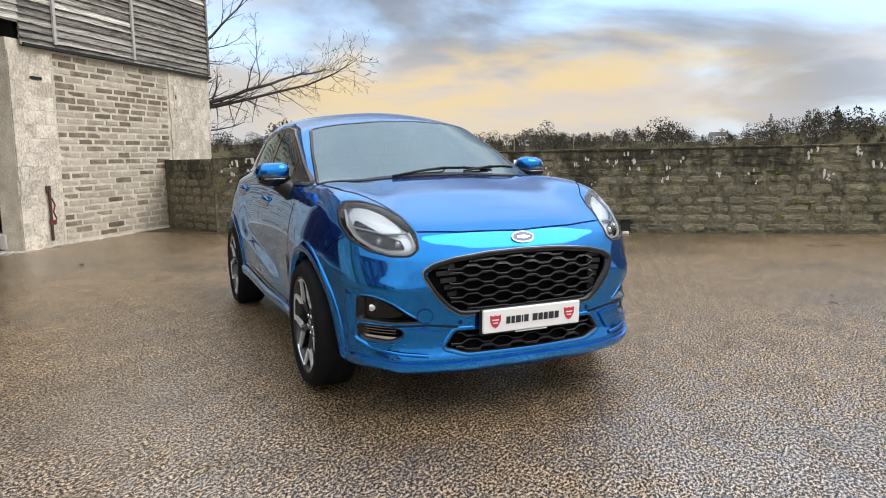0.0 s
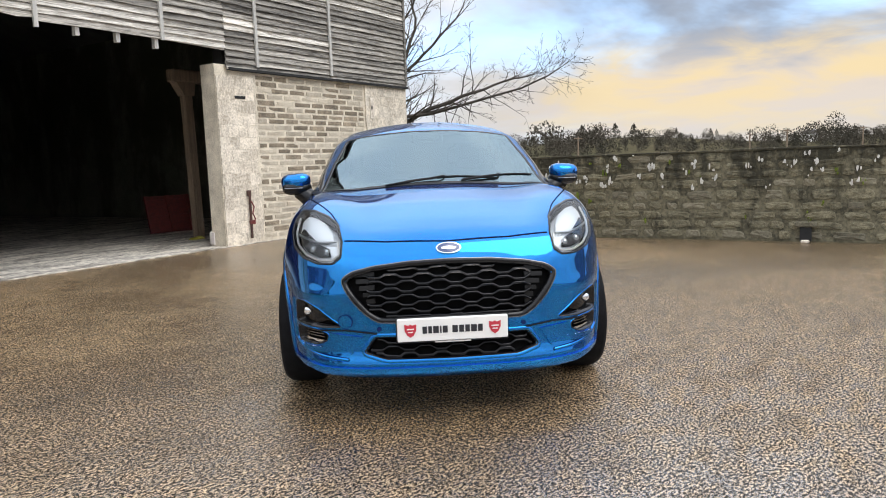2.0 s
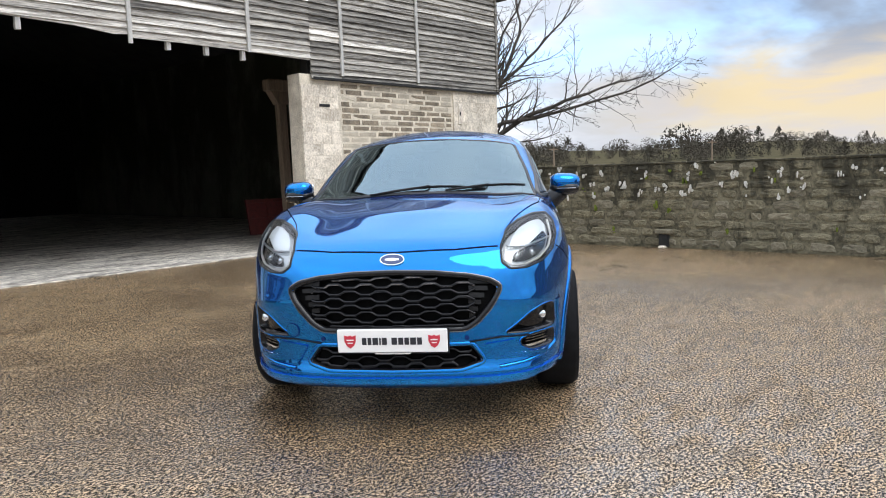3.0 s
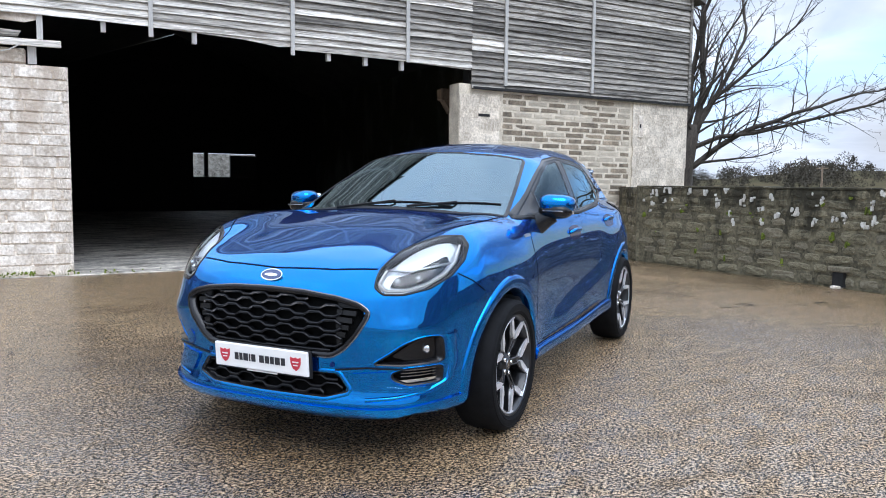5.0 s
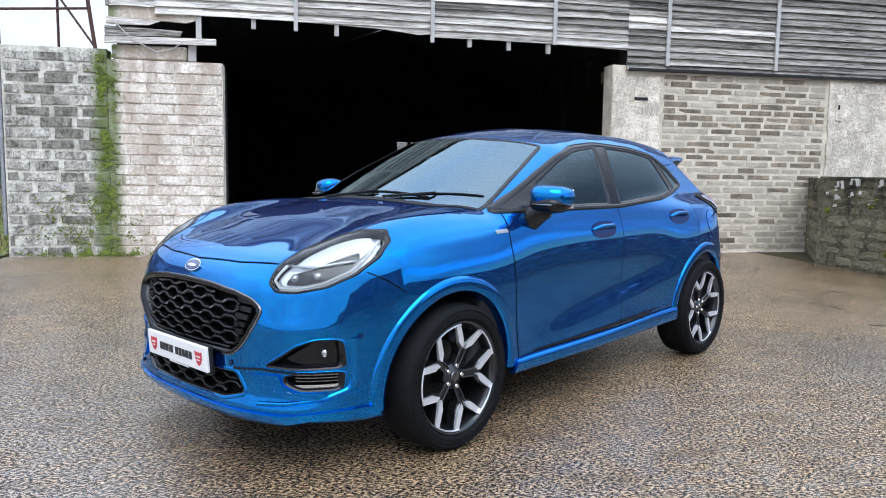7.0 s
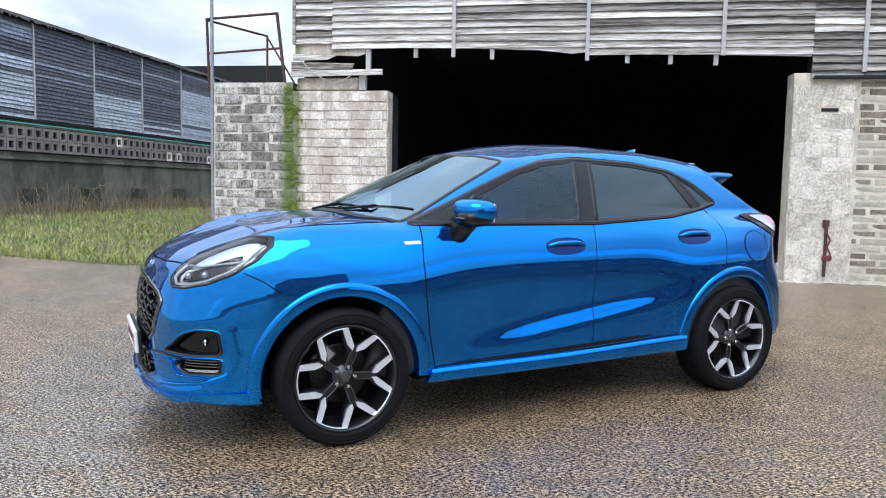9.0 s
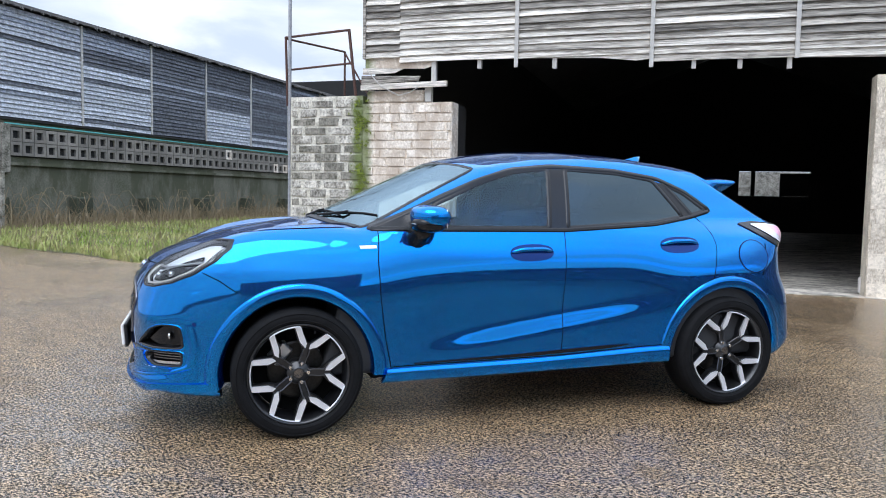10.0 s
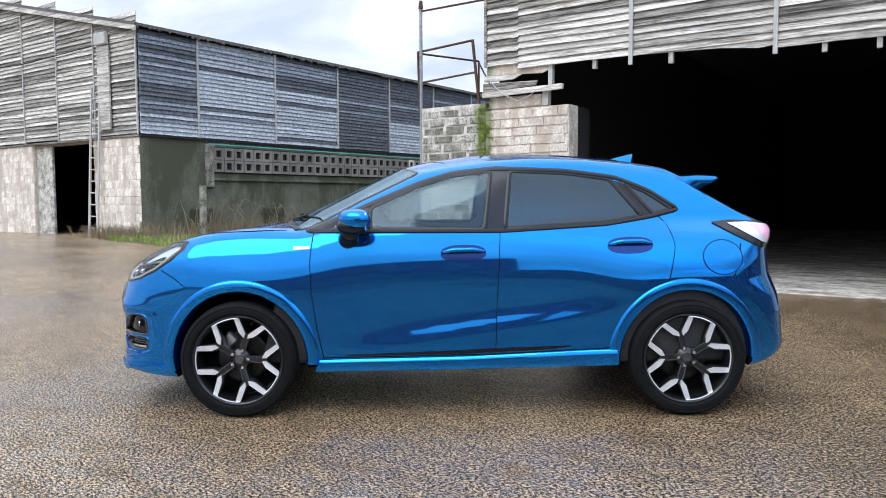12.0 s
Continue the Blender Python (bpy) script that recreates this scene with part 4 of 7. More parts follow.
# gable of the second shed: boards, door, ladder, loading panel
cl3 = thing("gable_boarding", YARD, "weathered pale grey horizontal boards on the gable", "cladding", kind="structure")
GX = [-25.3, -23.2, -21.2, -19.35, -17.5, -15.62]
for i, (a, c) in enumerate(zip(GX, GX[1:])):
    top = 5.38 + 0.216 * (BX - a) * 0.97
    louvres(cl3, "board", "board", a, c, top, lambda p, q: 2.86, 0.108, 70 + i, fixed=0.06, mixmat=lambda r, f: "paleboard" if r.random() < 0.55 else "board")
    part("cover_strip", box(c - 0.02, c + 0.02, -0.012, 0.02, 2.84, 5.38 + 0.2 * (BX - c)), "batten", cl3)
part("barge_board", prism([(BX + 0.14, 5.28), (BX + 0.14, 5.46), (-25.5, 7.70), (-25.5, 7.50)], -0.13, -0.09), "paleboard", cl3)
part("sill", box(-25.3, -15.55, -0.04, 0.06, 2.79, 2.84), "board", cl3)
part("loading_panel", box(-17.22, -16.70, -0.06, -0.02, 3.02, 5.10), "paleboard", cl3)
part("hoist_box", box(-17.22, -16.72, -0.14, -0.02, 5.12, 5.42, 0.02), "batten", cl3)
part("cable", tube([(-25, -0.07, 5.2), (-21, -0.10, 5.06), (-17.2, -0.07, 5.15)], 0.014, 5), "dark", cl3)
door = thing("door_1", YARD, "open doorway with a pale sliding door pushed aside", "door", kind="structure")
part("sliding_door", box(-20.78, -19.92, 0.10, 0.16, 0.30, 2.74), "greyblock", door)
part("post", box(-18.30, -18.16, 0.5, 0.62, 0.30, 2.78), "timber", door)
part("head", box(-20.78, -17.63, 0.05, 0.25, 2.73, 2.79), "timber", door)
part("track", tube([(-19.7, 1.4, 1.98), (-18.0, 1.4, 1.92)], 0.035, 6), "galv", door)
ladder = thing("ladder", YARD @ pose(-17.38, -0.22, 0.28, -3, 0, 0), "weathered grey wooden ladder leaning on the gable", "ladder")
for x in (-0.20, 0.20):
    part("stile", box(x - 0.03, x + 0.03, -0.02, 0.02, 0, 3.85), "batten", ladder)
for k in range(12):
    part("rung", tube([(-0.17, 0, 0.25 + 0.3 * k), (0.17, 0, 0.25 + 0.3 * k)], 0.016, 6), "batten", ladder)

# ---- grass, weeds ----
def blades(name, mat, label, n, area, hmin, hmax, seed, lean=0.5, width=0.012):
    r, verts, faces = random.Random(seed), [], []
    for _ in range(n):
        x, y = area(r)
        z, h, a = ground_z(x, y), r.uniform(hmin, hmax), r.uniform(0, 6.283)
        dx, dy = math.cos(a), math.sin(a)
        lx, ly = r.gauss(0, lean) * h, r.gauss(0, lean) * h
        k = len(verts)
        w = width * r.uniform(0.6, 1.3)
        verts += [(x - dx * w, y - dy * w, z), (x + dx * w, y + dy * w, z), (x + lx * 0.4 + dx * w * 0.7, y + ly * 0.4 + dy * w * 0.7, z + h * 0.6), (x + lx * 0.4 - dx * w * 0.7, y + ly * 0.4 - dy * w * 0.7, z + h * 0.6), (x + lx, y + ly, z + h)]
        faces += [(k, k + 1, k + 2, k + 3), (k + 3, k + 2, k + 4)]
    me = bpy.data.meshes.new(name)
    me.from_pydata(verts, [], faces)
    return tagged(attach(name, me, mat, m=YARD), label, "grass", kind="stuff")


def verge(r):
    while True:
        x, y = r.uniform(-15.4, -7.05), -1.0 + 14 * r.random() ** 1.5
        if y > -0.95 + 0.25 * noise.noise(Vector((x * 0.8, 0, 0))) + 0.10 * max(0, -x - 13.5) * 0:
            return x, y


soil = bmesh.new()
gx, gy = np.linspace(-15.5, -7.03, 18), np.linspace(-0.98, 20, 24)
gv = [[soil.verts.new((x, y + (0.22 * noise.noise(Vector((x * 0.9, 3, 0))) if j == 0 else 0), ground_z(x, y) + (0.004 if j == 0 else 0.03))) for j, y in enumerate(gy)] for x in gx]
for i in range(len(gx) - 1):
    for j in range(len(gy) - 1):
        soil.faces.new((gv[i][j], gv[i + 1][j], gv[i + 1][j + 1], gv[i][j + 1]))
structure("grass_verge", soil, "soil", "rough grass verge between the two sheds", "verge")
blades("grass", "grass", "rough winter grass on the verge", 26000, verge, 0.05, 0.17, 61)
blades("weeds", "straw", "dead brown weeds along the shed wall", 5200, lambda r: (BX + 0.05 + abs(r.gauss(0, 0.55)), r.uniform(-0.5, 16)), 0.1, 0.55, 62, 0.35, 0.008)
blades("weeds", "straw", "dead brown weeds by the shed corner", 900, lambda r: (BX - 0.6 + r.gauss(0, 0.6), -0.35 + r.gauss(0, 0.2)), 0.08, 0.4, 63, 0.5, 0.008)
blades("weeds", "straw", "dead brown stalks in the grass", 2200, lambda r: verge(r), 0.12, 0.40, 64, 0.4, 0.006)


def brambles(n, area, seed):
    """Bare arching stems in one tangle."""
    r, bm = random.Random(seed), bmesh.new()
    for _ in range(n):
        x, y = area(r)
        z, a, reach, h = ground_z(x, y), r.uniform(0, 6.283), r.uniform(0.3, 1.0), r.uniform(0.3, 1.0)
        pts = [(x + math.cos(a) * reach * q, y + math.sin(a) * reach * q, z + h * math.sin(math.pi * (0.06 + 0.72 * q)) + r.gauss(0, 0.02)) for q in (0.0, 0.25, 0.5, 0.75, 1.0)]
        add_tube(bm, pts, [0.008, 0.007, 0.006, 0.005, 0.003], 4, cap=False)
    return tagged(link("brambles", bm, "straw", m=YARD), "bare brown bramble stems arching against the shed wall", "brambles", kind="stuff")


brambles(150, lambda r: (BX + 0.2 + abs(r.gauss(0, 0.7)), r.uniform(0.5, 13)), 66)
brambles(40, lambda r: (-7.5 + r.gauss(0, 0.3), r.uniform(0.2, 3)), 67)

# small litter on the wet concrete
litter = bmesh.new()
r = random.Random(91)
for k in range(46):
    x, y = (r.uniform(1.5, 4.1), r.uniform(-11, -2)) if k % 3 else (r.uniform(-9, 3), r.uniform(-12, -0.5))
    a = r.uniform(0, 6.28)
    ln = r.choice((0.03, 0.05, 0.12, 0.2))
    add_tube(litter, [(x, y, 0.006), (x + ln * 0.5 * math.cos(a), y + ln * 0.5 * math.sin(a), 0.010 + r.uniform(0, 0.01)), (x + ln * math.cos(a + 0.3), y + ln * math.sin(a + 0.3), 0.006)], [0.004, 0.008 if ln < 0.1 else 0.005, 0.003], 5)
tagged(link("litter", litter, "bark", m=YARD), "dark twigs and dead leaves scattered on the concrete", "litter", kind="stuff")


# ---- bare tree beyond the shed corner ----
def limb(bm, r, p, d, length, rad, depth, droop=0.0):
    n = max(3, int(length / 0.35))
    pts, rads, q, dd = [p.copy()], [rad], p.copy(), d.normalized()
    for i in range(n):
        dd = (dd + Vector((r.gauss(0, 0.13), r.gauss(0, 0.13), r.gauss(0, 0.11) + 0.02 - droop))).normalized()
        q = q + dd * (length / n)
        pts.append(q.copy())
        rads.append(max(0.0045, rad * (1 - 0.82 * (i + 1) / n)))
    add_tube(bm, pts, rads, 8 if rad > 0.08 else 6 if rad > 0.03 else 4, cap=False)
    if depth > 0:
        for i in range(1, len(pts)):
            for _ in range(r.choice((1, 1, 2)) if depth > 1 else r.choice((0, 1, 1, 2))):
                side = Vector((r.gauss(0, 1), r.gauss(0, 1), r.gauss(0.15, 0.8))).normalized()
                nd = ((pts[i] - pts[i - 1]).normalized() * 0.75 + side * 0.75).normalized()
                limb(bm, r, pts[i], nd, length * r.uniform(0.22, 0.5) * (1 - 0.45 * i / len(pts)), rads[i] * 0.5, depth - 1)


def build_tree():
    t = thing("bare_tree", pose(-0.85, 17.6, 0), "large leafless grey-brown tree beyond the boundary wall", "tree")
    r = random.Random(17)
    tr = bmesh.new()
    add_tube(tr, [(0.0, 0, -0.5), (-0.02, 0, 0.8), (0.02, 0, 1.8), (0.12, 0, 2.5), (0.20, 0.05, 3.0)], [0.28, 0.22, 0.19, 0.18, 0.14], 12)
    part("trunk", tr, "bark", t, smooth=True)
    spec = [((0.15, 0, 2.5), (0.45, 0.15, 1.0), 5.5, 0.17), ((0.05, 0, 2.6), (-0.12, 0.1, 1.0), 5.5, 0.16), ((0.1, 0, 2.4), (0.16, -0.2, 1.0), 5.0, 0.13),
            ((0.05, 0, 1.7), (0.75, 0.1, 0.62), 5.6, 0.14), ((0.3, 0.1, 3.3), (0.9, 0.2, 0.75), 4.5, 0.10), ((-0.1, 0, 3.2), (-0.5, 0.3, 0.9), 4.0, 0.09), ((0.4, 0, 3.6), (0.3, -0.4, 0.9), 4.0, 0.08)]
    for p, d, ln, rad in spec:
        bm = bmesh.new()
        limb(bm, r, Vector(p), Vector(d), ln, rad * 0.66, 3)
        part("limb", bm, "bark", t)
    # the long low limb that reaches out over the wall
    bm = bmesh.new()
    pts = [(0.15, 0, 2.35), (0.9, -0.05, 2.66), (1.8, -0.1, 2.74), (2.7, -0.1, 2.95), (3.7, -0.1, 3.2), (4.6, -0.1, 3.42), (5.4, -0.1, 3.75), (5.9, -0.1, 4.05), (6.35, -0.1, 4.35)]
    rads = [0.075, 0.062, 0.050, 0.043, 0.036, 0.028, 0.021, 0.013, 0.005]
    add_tube(bm, pts, rads, 8)
    for i in range(2, len(pts)):
        p, prev = Vector(pts[i]), Vector(pts[i - 1])
        for _ in range(7):
            base = prev.lerp(p, r.random())
            d = (p - prev).normalized() * 0.6 + Vector((r.gauss(0.1, 0.5), r.gauss(0, 0.5), r.choice((-0.7, 0.5, 0.8, -0.4))))
            limb(bm, r, base, d, r.uniform(0.5, 1.3), rads[i] * 0.5, 2, 0.03)
    part("limb", bm, "bark", t)


build_tree()


# ---- distance: rising fields, woods, houses, poles ----
def far_dir(deg):
    a = radians(deg)
    return Vector((math.sin(a), math.cos(a), 0))  # 0: along +y, positive towards +x


def build_far():
    r = random.Random(5)
    hill = bmesh.new()
    cols = []
    for k in range(-30, 111, 2):
        d = far_dir(k)
        rise = 1.0 + 0.30 * math.sin(k * 0.13) + 0.18 * math.sin(k * 0.37 + 1)
        cols.append([hill.verts.new((d * q) + Vector((0, 0, h * rise))) for q, h in ((120, -2), (260, 0.5), (420, 5.0), (600, 11.0), (700, 10.0), (900, 2))])
    for a, c in zip(cols, cols[1:]):
        for i in range(5):
            hill.faces.new((a[i], a[i + 1], c[i + 1], c[i]))
    tagged(link("hill", hill, "land", smooth=True), "low winter hillside with fields in the distance", "hill", kind="structure")
    # woods: clumped crowns made of many small twig cards of bark
    verts, faces = [], []

    def crown(c, rad, h, n, conifer=False):
        for _ in range(n):
            while True:
                p = Vector((r.uniform(-1, 1), r.uniform(-1, 1), r.uniform(-1, 1)))
                if p.length < 1:
                    break
            if conifer:
                p.x *= (1 - p.z) * 0.5
                p.y *= (1 - p.z) * 0.5
            q = c + Vector((p.x * rad, p.y * rad, h * (0.62 + 0.40 * p.z)))
            s = rad * r.uniform(0.06, 0.19)
            a = Vector((r.gauss(0, 1), r.gauss(0, 1), r.gauss(0, 1))).normalized() * s
            b = Vector((r.gauss(0, 1), r.gauss(0, 1), r.gauss(0, 1))).normalized() * s
            k = len(verts)
            verts.extend((q, q + a, q + b))
            faces.append((k, k + 1, k + 2))
        k = len(verts)
        w = rad * 0.05
        verts.extend((c + Vector((-w, 0, 0)), c + Vector((w, 0, 0)), c + Vector((0, 0, h * 0.8))))
        faces.append((k, k + 1, k + 2))

    for k in range(1700):
        deg = r.uniform(-28, 105)
        dist = r.choice((240, 300, 330, 380, 430, 520, 590, 640)) + r.uniform(-30, 30)
        clump = 0.5 + 0.5 * math.sin(deg * 0.5 + 2 * math.sin(deg * 0.17)) + r.uniform(-0.3, 0.3)
        if clump < 0.05 and dist < 300:
            continue
        h = r.choice((5.0, 6.0, 7.0, 7.5, 8.5, 12.5)) * r.uniform(0.8, 1.15) * (0.75 + 0.4 * clump) * (0.62 if dist < 320 else 1)
        d = far_dir(deg) * dist
        base = max(0.0, np.interp(dist, (260, 420, 600), (0.3, 4.5, 10.0))) * (1.0 + 0.30 * math.sin(deg * 0.13) + 0.18 * math.sin(deg * 0.37 + 1))
        crown(d + Vector((0, 0, base - 1.0)), h * r.uniform(0.34, 0.6), h, 340, r.random() < 0.25)
    me = bpy.data.meshes.new("woods")
    me.from_pydata(verts, [], faces)
    tagged(attach("woods", me, "woods"), "dark winter woods along the far hillside", "woods", kind="stuff")
    for deg, dist, wd in ((30, 330, 8), (37, 380, 10), (44, 300, 9), (47, 285, 11), (50.5, 290, 9), (13, 360, 8), (60, 350, 10)):
        dist *= 1.5
        d = far_dir(deg) * dist
        base = max(0.0, float(np.interp(dist, (260, 420, 600), (0.3, 4.5, 10.0)))) + 1.0
        hs = thing("house", Matrix.Translation((d.x, d.y, base)) @ pose(0, 0, 0, 0, 0, r.uniform(-40, 40)), "small white rendered house among trees on the far hillside", "house", "houses on the far hillside")
        part("wall", box(-wd / 2, wd / 2, -3.5, 3.5, -3, 1.9), "whitewall", hs)
        part("roof", prism([(-wd / 2 - 0.3, 1.9), (wd / 2 + 0.3, 1.9), (wd / 2 - 1.0, 4.2), (-wd / 2 + 1.0, 4.2)], -3.0, 3.0), "slateroof", hs)
        for x in (-wd * 0.3, 0, wd * 0.3):
            part("window", box(x - 0.6, x + 0.6, -3.55, -3.4, 0.1, 1.3), "dark", hs)
        part("chimney", box(wd * 0.3, wd * 0.3 + 0.9, -0.5, 0.5, 3.6, 5.0), "whitewall", hs)
    for deg, dist, h in ((2.7, 90, 6.0), (14.5, 110, 7.0), (27.0, 120, 6.5), (29.5, 120, 7.0), (34, 150, 8.0), (-9.0, 80, 4.5), (45.0, 130, 7.5)):
        d = far_dir(deg) * dist
        pl = thing("utility_pole", Matrix.Translation(d), "weathered wooden utility pole in the fields", "pole", "poles in the fields")
        part("mast", tube([(0, 0, -1), (0, 0, h * 0.62)], [0.13, 0.09], 6), "timber", pl)
        part("crossarm", box(-0.6, 0.6, -0.05, 0.05, h * 0.57, h * 0.59), "timber", pl)


build_far()


# =====================================================================
# the car: body surface as one smooth closed form, panels laid on to it
# car axes: x to its left, y to its rear, z up, origin under its middle
# =====================================================================
def curve(pts, sigma):
    """A smooth function through points (a table, blurred by sigma)."""
    xs, ys = np.array([p[0] for p in pts], float), np.array([p[1] for p in pts], float)
    st = 0.004
    lo, hi = xs[0] - 4 * sigma - 0.2, xs[-1] + 4 * sigma + 0.2
    g = np.arange(lo, hi, st)
    v = np.interp(g, xs, ys)
    v = np.where(g < xs[0], ys[0] + (g - xs[0]) * (ys[1] - ys[0]) / (xs[1] - xs[0]), v)
    v = np.where(g > xs[-1], ys[-1] + (g - xs[-1]) * (ys[-1] - ys[-2]) / (xs[-1] - xs[-2]), v)
    n = int(3.5 * sigma / st)
    k = np.exp(-0.5 * (np.arange(-n, n + 1) * st / sigma) ** 2)
    v = np.convolve(np.pad(v, n, mode="edge"), k / k.sum(), "valid")
    return lambda q: np.interp(q, g, v)


C_TOP = curve([(-2.40, 0.66), (-2.15, 0.835), (-2.02, 0.895), (-1.85, 0.955), (-1.6, 1.03), (-1.3, 1.085), (-1.14, 1.102), (-0.36, 1.472), (-0.16, 1.512), (0.05, 1.540), (0.35, 1.555), (0.65, 1.548), (0.95, 1.522), (1.2, 1.486), (1.5, 1.440), (1.9, 1.36)], 0.035)
C_SIDE = curve([(0.10, 0.80), (0.26, 0.838), (0.36, 0.846), (0.46, 0.848), (0.58, 0.853), (0.70, 0.859), (0.80, 0.860), (0.88, 0.851), (0.98, 0.825), (1.05, 0.798), (1.09, 0.783), (1.20, 0.742), (1.32, 0.689), (1.42, 0.640), (1.52, 0.585), (1.60, 0.535)], 0.034)
C_PLAN = curve([(-2.4, -0.30), (-2.1, -0.17), (-1.9, -0.085), (-1.65, -0.028), (-1.35, -0.004), (-1.0, 0.0), (1.2, 0.0), (1.5, -0.016), (1.75, -0.06), (2.0, -0.13), (2.2, -0.20)], 0.09)
C_CABIN = curve([(-2.4, -0.08), (-0.9, -0.035), (-0.3, 0.0), (0.3, 0.0), (0.9, -0.03), (1.3, -0.085), (1.7, -0.125), (2.2, -0.20)], 0.12)
C_NOSEX = curve([(-0.2, 0.0), (0.0, 0.0), (0.30, 0.014), (0.48, 0.05), (0.60, 0.10), (0.70, 0.18), (0.78, 0.29), (0.84, 0.43), (0.92, 0.70)], 0.04)
C_NOSEZ = curve([(0.05, 0.20), (0.20, 0.075), (0.245, 0.010), (0.285, 0.0), (0.33, 0.022), (0.40, 0.025), (0.52, 0.016), (0.62, 0.006), (0.69, 0.014), (0.76, 0.036), (0.84, 0.074), (0.92, 0.145), (1.05, 0.34)], 0.014)
C_TAIL = curve([(0.10, 1.83), (0.28, 1.99), (0.36, 2.055), (0.60, 2.035), (0.68, 2.015), (0.80, 1.960), (0.95, 1.940), (1.06, 1.955), (1.10, 1.930), (1.17, 1.775), (1.335, 1.47), (1.40, 1.37), (1.6, 1.05)], 0.015)
C_TAILX = curve([(-0.2, 0.0), (0.0, 0.0), (0.35, 0.02), (0.6, 0.08), (0.75, 0.17), (0.85, 0.32), (0.95, 0.6)], 0.05)
HUB_Y, HUB_Z, TYRE_R = 1.294, 0.336, 0.336


def smax(a, b, k):
    h = np.clip(0.5 + 0.5 * (a - b) / k, 0, 1)
    return b + (a - b) * h + k * h * (1 - h)


def half_width(y, z):
    up = np.clip((z - 1.03) / 0.12, 0, 1)
    up = up * up * (3 - 2 * up)
    lean = z - 0.15 * np.clip(y, -0.8, 0.8)
    kick = np.clip((0.592 - lean) / 0.13, 0, 1)
    crease = (0.029 * kick * kick * (3 - 2 * kick) - 0.016 * np.clip((0.92 - z) / 0.30, 0, 1)) * np.exp(-(((y - 0.12) / 0.70) ** 4))
    w = C_SIDE(z) + crease + C_PLAN(y) * (1 - up) + C_CABIN(y) * up
    band = np.exp(-(((z - 0.56) / 0.32) ** 4))
    for yc, amt in ((-HUB_Y, 0.026), (HUB_Y, 0.032)):
        w = w + amt * band * np.exp(-(((y - yc) / 0.50) ** 4))
    w = w + 0.014 * np.exp(-(((z - 0.92) / 0.13) ** 2)) * np.exp(-(((y - 1.30) / 0.45) ** 2))
    return w


def nose_swell(x, z):
    """The bumper's shoulders swell over the fog lamp pockets."""
    return 0.022 * np.exp(-(((x - 0.68) / 0.13) ** 2)) * np.exp(-(((z - 0.615) / 0.052) ** 2))


def body_f(p):
    """Below zero inside the body."""
    x, y, z = np.abs(p[..., 0]), p[..., 1], p[..., 2]
    shift = 0.39 * x * x * np.clip((y + 1.50) / 0.38, 0.12, 1)
    top = C_TOP(y - shift) - 0.085 * x * x - 0.115 * x * x * np.clip((y + 0.6) / 0.6, 0, 1)
    top = top + 0.050 * np.exp(-(((x - 0.68) / 0.15) ** 2)) * np.exp(-(((y + 1.50) / 0.50) ** 4))
    f = smax((x - half_width(y, z)) * 0.92, (z - top) * 0.92, 0.075)
    f = smax(f, -2.168 + C_NOSEX(x) + C_NOSEZ(z) - nose_swell(x, z) - y, 0.055)
    f = smax(f, y - C_TAIL(z) + C_TAILX(x), 0.04)
    bottom = 0.215 + 0.075 * np.exp(-((y / 1.02) ** 12)) + 0.095 * np.clip((y - 1.4) / 0.5, 0, 1) + 0.02 * np.clip((-1.75 - y) / 0.3, 0, 1)
    f = smax(f, bottom - z, 0.03)
    for yc in (-HUB_Y, HUB_Y):
        r = np.sqrt((y - yc) ** 2 + (z - HUB_Z) ** 2)
        f = smax(f, -np.maximum(r - 0.388, 0.50 - x), 0.012)
    return f


def grad(fn, p, e=0.003):
    g = np.stack([(fn(p + np.eye(3)[i] * e) - fn(p - np.eye(3)[i] * e)) / (2 * e) for i in range(3)], -1)
    return g


def unit(g):
    return g / np.maximum(np.linalg.norm(g, axis=-1, keepdims=True), 1e-9)


